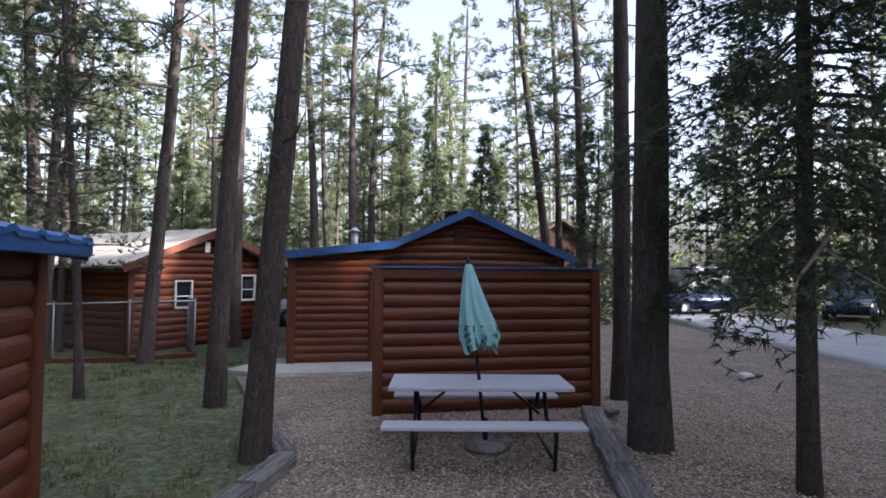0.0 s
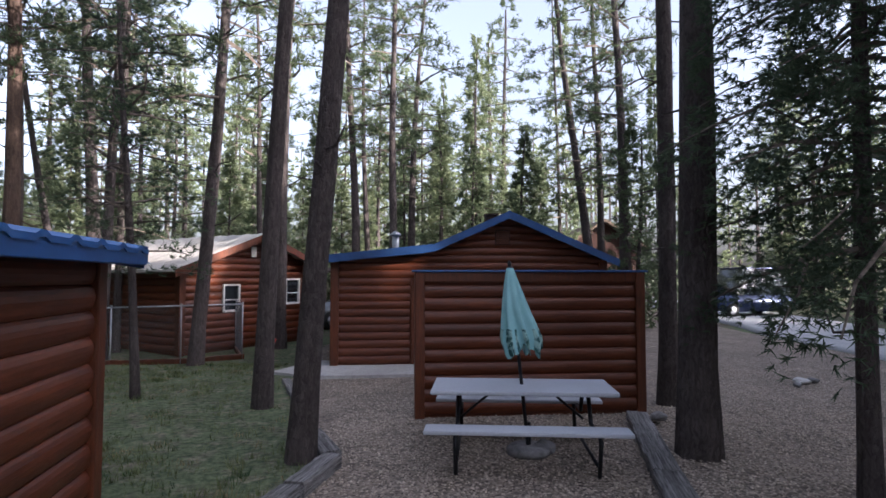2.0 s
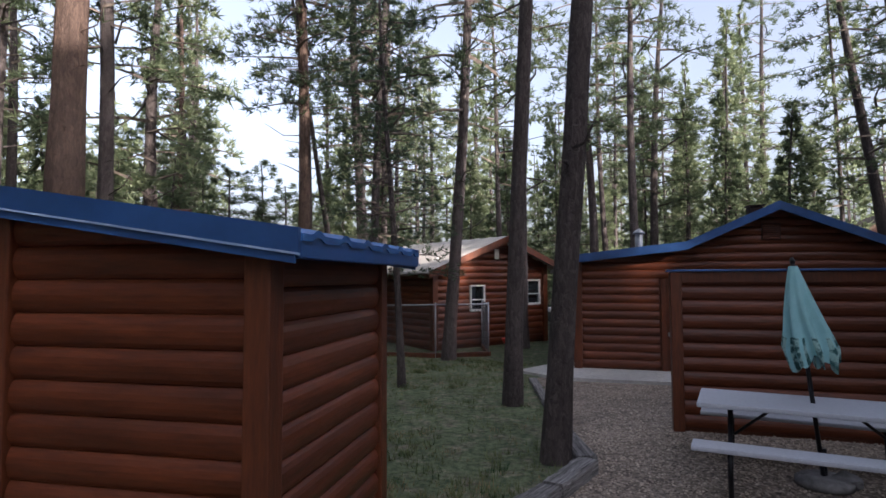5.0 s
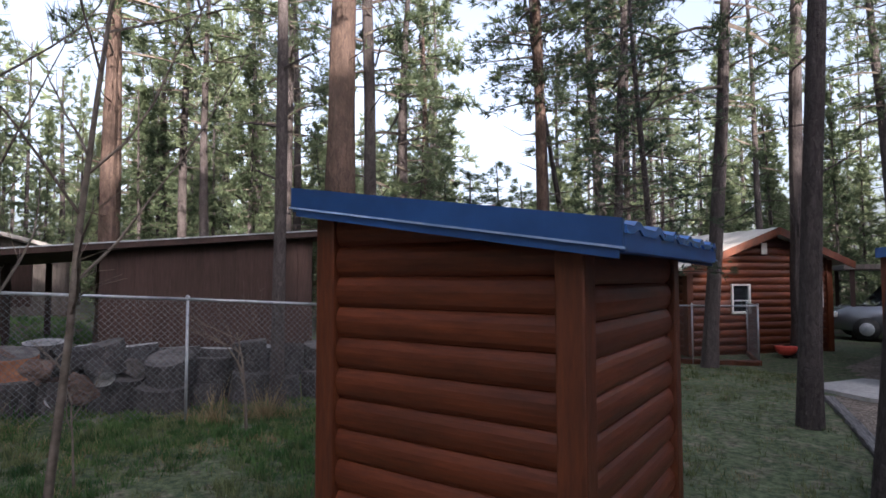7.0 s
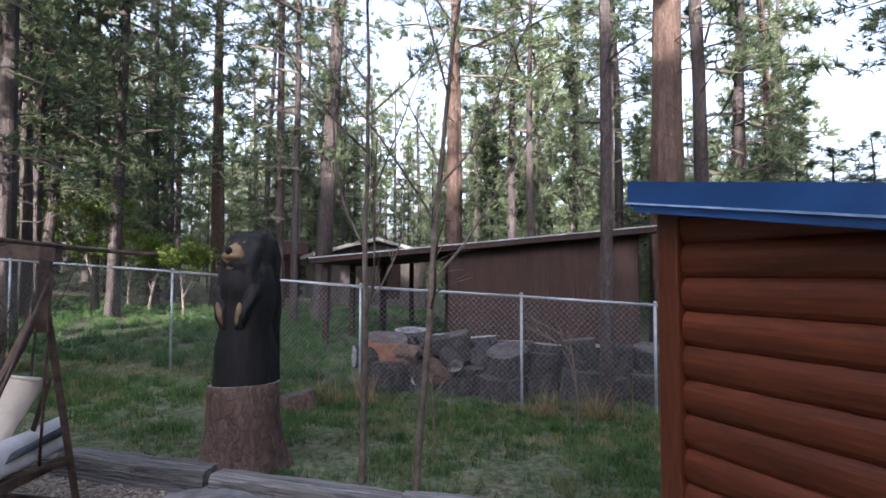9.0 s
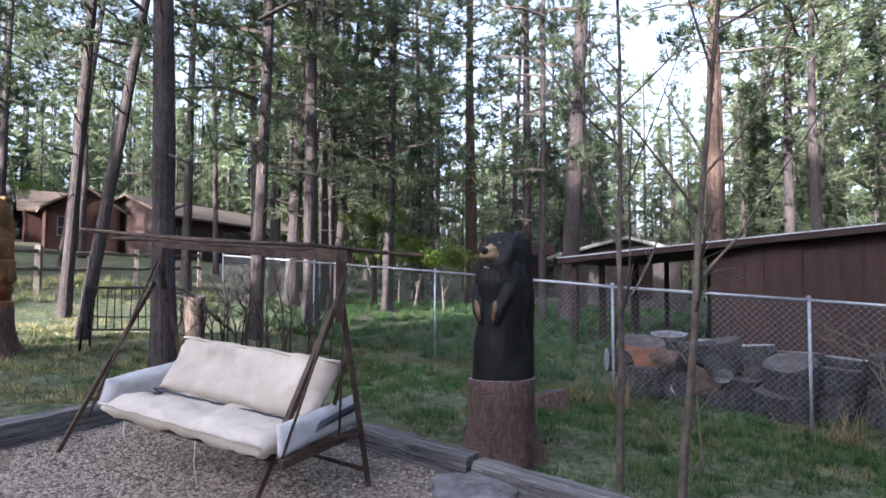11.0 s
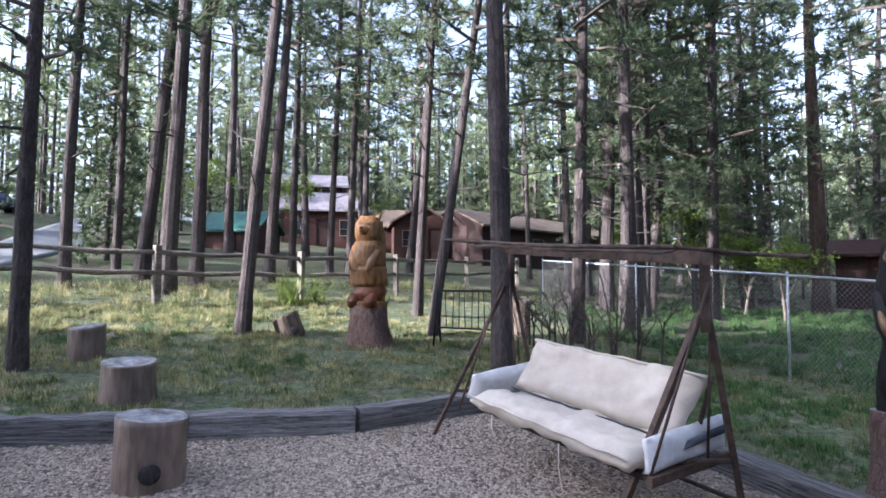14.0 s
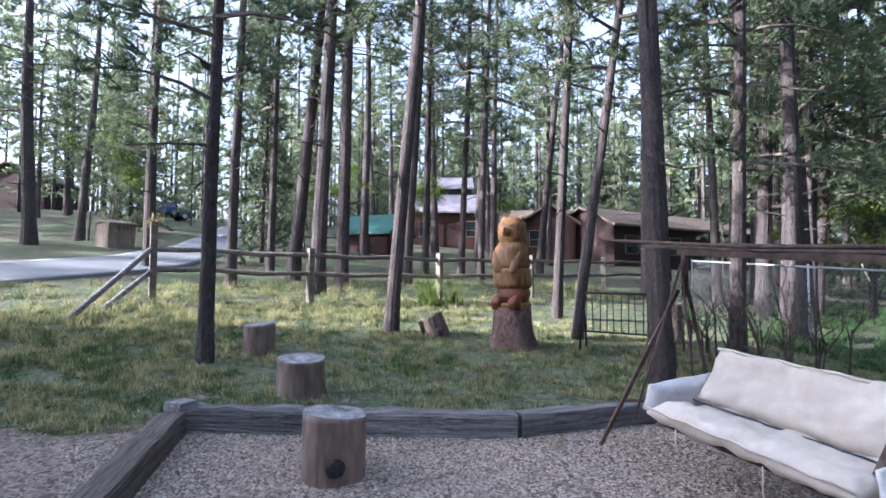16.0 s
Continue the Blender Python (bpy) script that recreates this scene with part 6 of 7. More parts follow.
CROWNS["u"] = crown_mesh("crown", 21, M_NEEDLE, branches=74, reach=2.6, tufts=19, needles=6, length=.34, width=.042, shape="fir", droop=.12, fill=.10)
CROWNS["v"] = crown_mesh("crown", 22, M_NEEDLE_LIT, branches=70, reach=2.5, tufts=17, needles=5, length=.42, width=.055, shape="fir", droop=.12, fill=.10)
CROWNS["j"] = crown_mesh("crown", 17, M_FIR, branches=64, reach=1.7, tufts=22, needles=16, length=.16, width=.009, fill=.2)


def trunk_mesh(r, height, lean, seed, stubs=10, stub_from=2.2, stub_to=9.0, top=0.25, sides=12, bark=None):
    rnd = random.Random(seed)
    n = 14
    pts, rad = [], []
    ph = rnd.uniform(0, 6)
    for i in range(n + 1):
        s = (i / n) ** 1.15
        z = s * height - .25 * (i == 0)
        bend = r * .9 * math.sin(s * 5 + ph) * s
        pts.append((lean[0] * max(z, 0) + bend, lean[1] * max(z, 0) + bend * .6, z))
        flare = 1 + .30 * math.exp(-max(z, 0) / .22)
        rad.append(r * flare * (1 - (1 - top) * s))
    v, f = tube_data(pts, rad, sides)
    v = [Vector(p) + Vector((noise.noise(Vector((p.x * 4, p.y * 4, p.z * 1.1 + seed))), noise.noise(Vector((p.y * 4, p.x * 4, p.z * 1.3 - seed))), 0)) * r * .13 for p in v]
    pile = Pile()
    pile.add((v, f))
    for i in range(stubs):
        z = stub_from + (stub_to - stub_from) * (i + rnd.random()) / stubs
        if z > height * .9:
            continue
        az, ln = rnd.uniform(0, 6.28), rnd.uniform(.3, 1.5) * min(1, .45 + r * 3)
        o = Vector((lean[0] * z, lean[1] * z, z))
        rr = r * (1 - (1 - top) * z / height) * .8
        d = Vector((math.cos(az), math.sin(az), rnd.uniform(-.25, .35)))
        p1 = o + d * (rr + ln * .5) + Vector((0, 0, rnd.uniform(-.12, .12)))
        p2 = o + d * (rr + ln) + Vector((rnd.uniform(-.2, .2), rnd.uniform(-.2, .2), rnd.uniform(-.1, .3)))
        pile.add(tube_data([tuple(o + d * rr * .5), tuple(p1), tuple(p2)], [.022 * (.6 + ln * .4), .014, .005], 4, False))
    return pile.mesh("trunk", [bark or M_BARK])


TREE_NO = [0]


def pine(x, y, r, lean, height, crown_from, kind, bark=None, spread=1.0, label="", name="pine_tree", low=None, stubs=10):
    TREE_NO[0] += 1
    seed = TREE_NO[0]
    rnd = random.Random(seed * 13)
    z = G(x, y) - .05
    label = label or ("tall straight pine with grey-brown bark and sparse high needles" if crown_from > 4.5 else "pine with dark needles on low spreading branches")
    t = thing(name, label, "tree", Matrix.Translation((x, y, z)), "pines around the yard")
    part("trunk", trunk_mesh(r, height, lean, seed, stubs=stubs, stub_to=crown_from + 3, bark=bark), None, t)
    hc = height * 1.04 - crown_from
    m = Matrix.Translation((lean[0] * crown_from, lean[1] * crown_from, crown_from)) @ Euler((-lean[1], lean[0], rnd.uniform(0, 6.28))).to_matrix().to_4x4()
    sc = spread * rnd.uniform(.85, 1.1) * (.75 + min(r, .3))
    m = m @ Matrix.Diagonal((sc, sc, hc / 10, 1))
    part("crown", CROWNS[kind], None, t, m=m)
    return t


def joined_trees(name, label, rows):
    """Trees too many or too far to tell apart, as one mesh: (x, y, r, height, crown_from, kind, spread, turn)."""
    vs, fs, ms, n = [], [], [], 0
    cache = {}
    for x, y, r, height, low, kind, spread, turn in rows:
        if kind not in cache:
            me = CROWNS[kind]
            co = np.empty(len(me.vertices) * 3)
            me.vertices.foreach_get("co", co)
            cache[kind] = (co.reshape(-1, 3), [tuple(p.vertices) for p in me.polygons], [p.material_index for p in me.polygons])
        co, faces, mats = cache[kind]
        z = G(x, y) - .05
        c, sn = math.cos(turn), math.sin(turn)
        p = np.stack([(co[:, 0] * c - co[:, 1] * sn) * spread + x, (co[:, 0] * sn + co[:, 1] * c) * spread + y, co[:, 2] * (height * 1.04 - low) / 10 + low + z], -1)
        vs.append(p)
        fs += [tuple(i + n for i in f) for f in faces]
        ms += mats
        n += len(p)
        tv, tf = tube_data([(x, y, z - .2), (x, y, z + height * .5), (x, y, z + height)], [r * 1.1, r * .7, r * .25], 7, False)
        vs.append(np.array([tuple(q) for q in tv]))
        fs += [tuple(i + n for i in f) for f in tf]
        ms += [2] * len(tf)
        n += len(tv)
    me = mesh_of(name, np.concatenate(vs).tolist(), fs)
    for mat in (CROWNS[rows[0][5]].materials[0], M_TWIG, M_BARK):
        me.materials.append(mat)
    me.polygons.foreach_set("material_index", ms)
    tagged(new(name, me), label, "woods", kind="stuff")


pine(-1.87, 5.72, 0.142, (0.064, 0.021), 18, 9, "a")
pine(-3.12, 7.89, 0.132, (0.036, 0.014), 18, 9, "b")
pine(-6.13, 11.81, 0.153, (0.061, 0.031), 17, 5.5, "c")
pine(-5.29, 8.41, 0.070, (-0.044, -0.028), 8, 1.9, "j", label="slim dark evergreen with fine drooping twigs")
pine(-5.37, 14.72, 0.189, (0.017, 0.006), 17, 7, "a")
pine(2.25, 6.27, 0.211, (0.015, -0.006), 20, 8, "b")
pine(2.70, 8.69, 0.146, (0.008, -0.003), 18, 8, "c")
pine(-5.44, 24.40, 0.217, (-0.028, -0.006), 18, 7, "a")
pine(-6.51, 32.35, 0.192, (-0.031, -0.006), 19, 9, "b")
pine(-3.67, 23.71, 0.211, (-0.013, -0.002), 18, 7, "c")
pine(-3.50, 26.77, 0.212, (0.037, 0.005), 17, 5, "d")
pine(1.57, 37.97, 0.226, (-0.010, 0.000), 20, 9, "a")
pine(4.58, 23.56, 0.210, (-0.104, 0.019), 16, 5, "b")
pine(4.98, 24.49, 0.182, (-0.011, 0.002), 17, 5, "c")
pine(5.27, 21.37, 0.233, (-0.027, 0.007), 17, 5, "d")
pine(-10.99, 15.50, 0.214, (-0.026, -0.018), 16, 6, "c")
pine(-8.59, 12.30, 0.134, (0.031, 0.022), 14, 3.5, "d")
pine(-8.25, 3.41, 0.095, (0.001, 0.002), 16, 7, "a")
pine(-18.50, 8.35, 0.184, (0.002, 0.003), 18, 6, "b")
pine(-12.85, 7.10, 0.41, (-0.004, -0.007), 24, 11, "c", M_BARK_ORANGE)
pine(-13.43, 8.28, 0.209, (-0.002, -0.003), 18, 7, "d")
pine(-22.48, 17.13, 0.209, (0.008, 0.010), 17, 5, "a", M_BARK_ORANGE)
pine(-11.95, 13.76, 0.229, (-0.024, -0.021), 18, 8, "b", M_BARK_ORANGE)
pine(-12.85, 16.88, 0.124, (-0.132, -0.106), 16, 8, "c")
pine(-9.00, 13.45, 0.103, (0.015, 0.010), 13, 2.4, "j", label="slim dark evergreen with fine drooping twigs")
pine(-9.23, 23.38, 0.146, (-0.034, -0.013), 16, 6, "b")
pine(-16.42, 2.71, 0.205, (0.001, 0.008), 18, 7, "c", M_BARK_ORANGE)
pine(-12.42, 14.26, 0.234, (-0.014, -0.012), 17, 7, "d")
pine(-24.32, -5.21, 0.277, (0.002, -0.010), 20, 9, "a", M_BARK_ORANGE)
pine(-19.20, -1.03, 0.302, (-0.003, 0.055), 20, 9, "b")
pine(-22.50, 3.96, 0.250, (-0.002, -0.009), 20, 9, "c", M_BARK_ORANGE)
pine(-23.31, 10.98, 0.213, (0.001, 0.001), 18, 7, "d")
pine(-18.81, -8.83, 0.162, (-0.033, 0.069), 17, 6, "a")
pine(-13.18, -6.67, 0.187, (0.006, -0.011), 18, 6, "b")
pine(-16.37, -12.85, 0.156, (-0.003, 0.004), 18, 6, "c")
pine(-20.89, -11.56, 0.296, (-0.002, 0.003), 19, 7, "d")
pine(-27.44, -14.17, 0.193, (0.002, -0.005), 18, 8, "a")
pine(-12.97, -18.56, 0.137, (-0.029, 0.019), 17, 5, "b")
pine(-12.98, -17.34, 0.132, (-0.025, 0.018), 17, 5, "c")
pine(-9.18, -16.05, 0.180, (-0.044, 0.023), 18, 7, "d")
pine(-5.22, -9.51, 0.126, (-0.070, 0.037), 16, 6, "a")
pine(-7.16, -5.55, 0.157, (0.014, -0.019), 18, 7, "b")
pine(-10.88, -6.66, 0.140, (-0.013, 0.022), 15, 3.2, "c")
pine(-2.08, -8.59, 0.098, (-0.009, 0.002), 13, 3.4, "d")
pine(-9.54, -9.94, 0.112, (-0.035, 0.034), 16, 5, "a")
pine(-8.53, -8.42, 0.106, (-0.097, 0.100), 15, 5, "b")
pine(-3.91, -15.44, 0.139, (-0.013, 0.003), 15, 6, "c")
pine(-5.64, -14.16, 0.207, (-0.029, 0.011), 17, 7, "d")
pine(0.86, -29.09, 0.273, (0.033, 0.002), 17, 5, "a")
pine(-0.84, -31.68, 0.206, (-0.048, 0.000), 16, 3.5, "b")
pine(-2.60, -20.68, 0.176, (-0.007, 0.001), 15, 3.5, "c")
pine(-6.18, -19.99, 0.133, (-0.020, 0.006), 16, 5, "d")
pine(-6.10, -17.40, 0.201, (-0.081, 0.027), 17, 7, "a")
pine(-6.85, -15.52, 0.187, (-0.021, 0.009), 17, 6, "b")
pine(-19.04, -25.72, 0.214, (-0.033, 0.025), 18, 6, "c")
pine(-18.46, -23.64, 0.172, (-0.014, 0.011), 18, 5, "d")
pine(-17.51, -19.22, 0.171, (-0.076, 0.070), 17, 6, "a")
pine(-17.71, -11.18, 0.143, (0.013, -0.022), 17, 5, "b")
pine(-16.55, -9.18, 0.210, (-0.015, 0.029), 18, 6, "c")
pine(-15.89, -8.28, 0.144, (-0.017, 0.035), 14, 3.2, "d")
pine(-17.04, -8.18, 0.165, (-0.007, 0.016), 14, 3, "a")
pine(-12.00, -19.60, 0.152, (-0.019, 0.011), 17, 6, "b")


# low firs behind the shed, and full firs further off, their needles coloured as sunlit
pine(-20.00, 12.61, 0.09, (0.0, 0.0), 7.0, 0.4, "a", spread=1.1, stubs=0, label="low bushy pine behind the shed")
pine(-21.69, 15.10, 0.09, (0.0, 0.0), 8.2, 0.4, "c", spread=1.1, stubs=0, label="low bushy pine behind the shed")
pine(-17.56, 13.26, 0.09, (0.0, 0.0), 6.1, 0.4, "b", spread=1.1, stubs=0, label="low bushy pine behind the shed")
pine(-19.07, 15.89, 0.09, (0.0, 0.0), 6.4, 0.4, "d", spread=1.1, stubs=0, label="low bushy pine behind the shed")
pine(-15.27, 13.79, 0.09, (0.0, 0.0), 5.4, 0.4, "a", spread=1.1, stubs=0, label="low bushy pine behind the shed")
pine(-18.79, 18.65, 0.09, (0.0, 0.0), 7.0, 0.4, "c", spread=1.1, stubs=0, label="low bushy pine behind the shed")
pine(-15.29, 16.32, 0.09, (0.0, 0.0), 5.4, 0.4, "b", spread=1.1, stubs=0, label="low bushy pine behind the shed")
pine(-16.53, 19.16, 0.09, (0.0, 0.0), 5.4, 0.4, "d", spread=1.1, stubs=0, label="low bushy pine behind the shed")
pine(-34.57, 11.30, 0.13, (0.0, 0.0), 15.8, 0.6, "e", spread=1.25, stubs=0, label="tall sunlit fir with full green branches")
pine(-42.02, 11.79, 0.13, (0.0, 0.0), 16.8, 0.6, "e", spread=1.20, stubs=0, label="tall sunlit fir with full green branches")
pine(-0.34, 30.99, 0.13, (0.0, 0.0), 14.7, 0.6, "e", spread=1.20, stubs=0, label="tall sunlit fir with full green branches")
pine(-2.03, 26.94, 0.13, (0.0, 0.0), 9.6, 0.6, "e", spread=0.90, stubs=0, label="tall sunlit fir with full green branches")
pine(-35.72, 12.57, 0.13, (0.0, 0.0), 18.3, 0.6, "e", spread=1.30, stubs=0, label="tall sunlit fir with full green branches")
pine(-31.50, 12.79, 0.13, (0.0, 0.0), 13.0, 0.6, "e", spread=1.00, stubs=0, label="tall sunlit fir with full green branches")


# the drooping fir close to the table
def near_fir():
    x, y = 3.15, 4.98
    t = thing("fir_tree", "dark fir with low drooping branches over the gravel", "tree", Matrix.Translation((x, y, -.04)))
    part("trunk", trunk_mesh(.088, 9, (.012, .0), 501, stubs=14, stub_from=1.3, stub_to=4.5), None, t)
    me = crown_mesh("crown", 77, M_FIR, branches=130, reach=1.95, tufts=150, needles=10, length=.095, width=.0070, droop=.25, loose=.62, sag=.42, fill=.10, shape="fir", tall=7.4)
    m = Matrix.Translation((.02, 0, 2.05))
    part("crown", me, None, t, m=m)


near_fir()


def bare_sapling(x, y, height, seed, name="sapling", label="slim leafless sapling with grey bark", leaves=0, r0=.035, spread=.34):
    rnd = random.Random(seed)
    t = thing(name, label, "tree", Matrix.Translation((x, y, G(x, y) - .04)), "bare saplings on the lawn")
    pile, stem, lv, lf = Pile(), Pile(), [], []

    def grow(p, d, ln, r, level):
        pts = [p]
        n = 4
        for i in range(n):
            j = .05 if level == 0 else .13
            d = (d + Vector((rnd.gauss(0, j), rnd.gauss(0, j), rnd.gauss(.03, .06)))).normalized()
            pts.append(pts[-1] + d * ln / n)
        (pile if level else stem).add(tube_data([tuple(q) for q in pts], [r * (1 - .55 * i / n) for i in range(n + 1)], 6 if level < 2 else 4, False))
        if level < 4:
            kids = 3 if level == 0 else rnd.choice((2, 3, 3))
            for k in range(kids):
                s = rnd.uniform(.45, 1.0)
                i = min(int(s * n), n - 1)
                b = pts[i].lerp(pts[i + 1], s * n - i)
                nd = (d + Vector((rnd.gauss(0, 1), rnd.gauss(0, 1), rnd.gauss(.2, .4))) * spread * (1.2 if level else .8)).normalized()
                grow(b, nd, ln * rnd.uniform(.5, .78), r * rnd.uniform(.4, .6), level + 1)
        elif leaves:
            for _ in range(leaves):
                c = np.array(pts[-1]) + np.array([rnd.gauss(0, .12), rnd.gauss(0, .12), rnd.gauss(0, .12)])
                tuft(lv, lf, c, np.array([0, 0, .3]), rnd, 2, .11, .034)
    grow(Vector((0, 0, 0)), Vector((rnd.gauss(0, .02), rnd.gauss(0, .02), 1)).normalized(), height * .48, r0, 0)
    wood = M_BUSH if name == "bush" else M_TWIG
    part("trunk", stem.mesh("trunk", [wood]), None, t)
    tagged(part("twig_spray", pile.mesh("twig_spray", [wood]), None, t), kind="stuff")
    if leaves:
        tagged(part("foliage", mesh_of("foliage", lv, lf, M_YOUNG), None, t), kind="stuff")


def slim_tree(x, y, height, seed, r0=.027):
    """A slim bare tree: one leader with steep side branches and fine twigs."""
    rnd = random.Random(seed)
    t = thing("sapling", "slim leafless young tree with pale grey bark", "tree", Matrix.Translation((x, y, G(x, y) - .04)), "bare saplings on the lawn")
    n, p, d = 16, Vector((0, 0, 0)), Vector((0, 0, 1))
    pts = [p]
    for i in range(n):
        d = (d + Vector((rnd.gauss(0, .028), rnd.gauss(0, .028), .12))).normalized()
        pts.append(pts[-1] + d * height / n)
    part("trunk", mesh_of("trunk", *tube_data([tuple(q) for q in pts], [r0 * (1 - .85 * i / n) + .003 for i in range(n + 1)], 8, False), M_TWIG, True), None, t)
    twigs = Pile()
    for i in range(11):
        s = .22 + .70 * (i + rnd.random()) / 11
        k = min(int(s * n), n - 1)
        o = pts[k].lerp(pts[k + 1], s * n - k)
        az, ln = i * 2.4 + rnd.uniform(-.4, .4), height * rnd.uniform(.13, .30) * (1.15 - s)
        way = Vector((math.cos(az), math.sin(az), rnd.uniform(.5, 1.3))).normalized()
        limb, q = [o], o
        for j in range(5):
            way = (way + Vector((rnd.gauss(0, .10), rnd.gauss(0, .10), .10 + rnd.gauss(0, .06)))).normalized()
            q = q + way * ln / 3
            limb.append(q)
        pile = Pile()
        pile.add(tube_data([tuple(v) for v in limb], [r0 * .42 * (1 - s * .5) * (1 - .8 * j / 5) + .002 for j in range(6)], 5, False))
        for j in range(9):
            a = limb[rnd.randint(1, 5)]
            tw = (way + Vector((rnd.gauss(0, .7), rnd.gauss(0, .7), rnd.gauss(.1, .4)))).normalized() * rnd.uniform(.12, .45)
            mid = a + tw * .5 + Vector((0, 0, .02))
            twigs.add(tube_data([tuple(a), tuple(mid), tuple(a + tw)], [.004, .003, .0015], 3, False))
        part("branch", pile.mesh("branch", [M_TWIG]), None, t)
    tagged(part("twig_spray", twigs.mesh("twig_spray", [M_TWIG]), None, t), kind="stuff")


slim_tree(-5.68, 0.07, 5.0, 4)
slim_tree(-5.42, 0.48, 5.4, 8, .03)
bare_sapling(-7.20, 2.57, 1.9, 12, r0=.02, spread=.5)
bare_sapling(-6.23, 0.76, 1.4, 13, r0=.012, spread=.5)
for i, (x, y, h) in enumerate(((-9.18, -4.97, 1.9), (-9.4, -4.3, 1.7), (-8.7, -5.5, 1.6), (-9.9, -4.9, 2.0), (-9.0, -5.9, 1.8), (-9.7, -5.6, 1.9), (-8.9, -4.4, 1.4), (-10.2, -6.4, 1.8))):
    for k in range(3):
        bare_sapling(x + .3 * k, y - .25 * k, h * (1 - .15 * k), 30 + i + 20 * k, "bush", "tangled leafless brown bush by the fence", r0=.024, spread=.75)
for i, (x, y, h) in enumerate(((-19.0, -30.5, 4.5), (-14.8, -26.5, 4.0), (-21.5, -27.5, 4.5), (-2.0, -34, 6.5), (-1.2, -31.5, 5.5), (-2.3, -33.2, 5), (-23, -8, 3.5), (-20, -9.5, 3), (-9.8, -23, 4), (-18.9, -7.5, 3.4), (-21.8, -6.9, 3.0), (-19.4, -5.1, 2.6))):
    bare_sapling(x, y, h, 50 + i, "young_tree", "young broadleaf tree with fresh yellow-green leaves", leaves=16, r0=.05, spread=.5)


# ---- the woods round about ----
def clear_of(x, y):
    """Whether a woodland tree may stand here: away from yard, roads and houses."""
    if -13 < x < 12 and -16 < y < 19:
        return False
    if -60 < y < 60 and 7.5 < x < 16.5:
        return False
    yaw = math.degrees(math.atan2(-(x + .6), y))
    if 39 < yaw < 49 and math.hypot(x, y) > 19:
        return False
    # gap left in the unseen trees so that sun reaches the rail fence
    if x > 0 and -18.8 < y + .338 * x < -10.9:
        return False
    for rx, ry, rr in ((-26.5, -40.5, 5.5), (-25.2, -37.1, 5.0), (-15.3, -31.1, 3.2), (-30.2, -31.0, 6.5), (-27.6, -29.2, 3.5), (4.5, -77.2, 6.0), (-44.0, -25.4, 5), (-39.2, -25.4, 5), (-34.3, -25.4, 5), (-30.2, -25.4, 5), (-27, 0, 6), (-31, -4.5, 4), (6.5, 34, 5), (-14.5, 3, 4.5), (-9.5, 17, 5), (0, 15, 6), (-4, 22, 4.5), (17.5, 26, 5), (-1.5, -28.5, 4.5), (-6.3, -53.5, 5)):
        if (x - rx) ** 2 + (y - ry) ** 2 < rr * rr:
            return False
    mid = [(16, -16.4), (1.3, -18.5), (-2.4, -22.2), (-5.6, -29.5), (-9.2, -40), (-12.9, -50), (-18, -66)]
    for (ax, ay), (bx, by) in zip(mid, mid[1:]):
        dx, dy = bx - ax, by - ay
        s = max(0, min(1, ((x - ax) * dx + (y - ay) * dy) / (dx * dx + dy * dy)))
        if (x - ax - s * dx) ** 2 + (y - ay - s * dy) ** 2 < 9.5:
            return False
    return True


def over_the_lawn(x, y):
    """Whether a place lies on the open side, where the houses across the road show between bare trunks."""
    yaw = math.degrees(math.atan2(-(x + .6), y + .6))
    d = math.hypot(x, y)
    return (133 < yaw < 163 and d < 44) or (117 < yaw <= 133 and d < 36)


wr = random.Random(2024)
placed, tries = [], 0
while len(placed) < 150 and tries < 6000:
    tries += 1
    d = 17 + 42 * wr.random() ** .75
    a = wr.uniform(0, 2 * math.pi)
    x, y = math.sin(a) * d - 2, math.cos(a) * d - 1
    if -14 < math.degrees(math.atan2(-x, y)) < 22 and y > 0 and wr.random() < .45:
        continue
    if clear_of(x, y) and all((x - px) ** 2 + (y - py) ** 2 > 7.5 for px, py in placed):
        placed.append((x, y))
        far = d > 23
        kind = wr.choice("efg" if far else "abcdfg")
        low = wr.random() < .45
        if over_the_lawn(x, y):
            if wr.random() < .5:
                continue
            low = False
        pine(x, y, wr.uniform(.11, .25), (wr.gauss(0, .02), wr.gauss(0, .02)), wr.uniform(13, 21), wr.uniform(1.8, 3.6) if low else wr.uniform(5.5, 8.5) + 2.5 * over_the_lawn(x, y), kind, spread=wr.uniform(.9, 1.25), stubs=5)


for i in range(20):
    a, d = radians(90 + 27 * wr.random()), wr.uniform(17, 38)
    x, y = -math.sin(a) * d - .8, math.cos(a) * d
    if clear_of(x, y) and all((x - px) ** 2 + (y - py) ** 2 > 4 for px, py in placed):
        placed.append((x, y))
        pine(x, y, wr.uniform(.10, .2), (wr.gauss(0, .02), wr.gauss(0, .02)), wr.uniform(15, 22), wr.uniform(2.5, 5), wr.choice("abcd"), spread=wr.uniform(1.1, 1.4), stubs=5)


lr = random.Random(88)
young, tries = [], 0
while len(young) < 46 and tries < 4000:
    tries += 1
    a = lr.uniform(radians(58), radians(178))
    d = lr.uniform(24, 52)
    x, y = -math.sin(a) * d - .8, math.cos(a) * d
    if clear_of(x, y) and not over_the_lawn(x, y) and all((x - q[0]) ** 2 + (y - q[1]) ** 2 > 9 for q in young + placed):
        young.append((x, y, lr.uniform(.06, .12), lr.uniform(6, 11), lr.uniform(.4, 1.2), "e", lr.uniform(.5, .8), lr.uniform(0, 6.28)))
joined_trees("young_woods", "young bushy pines with needles almost to the ground", young)


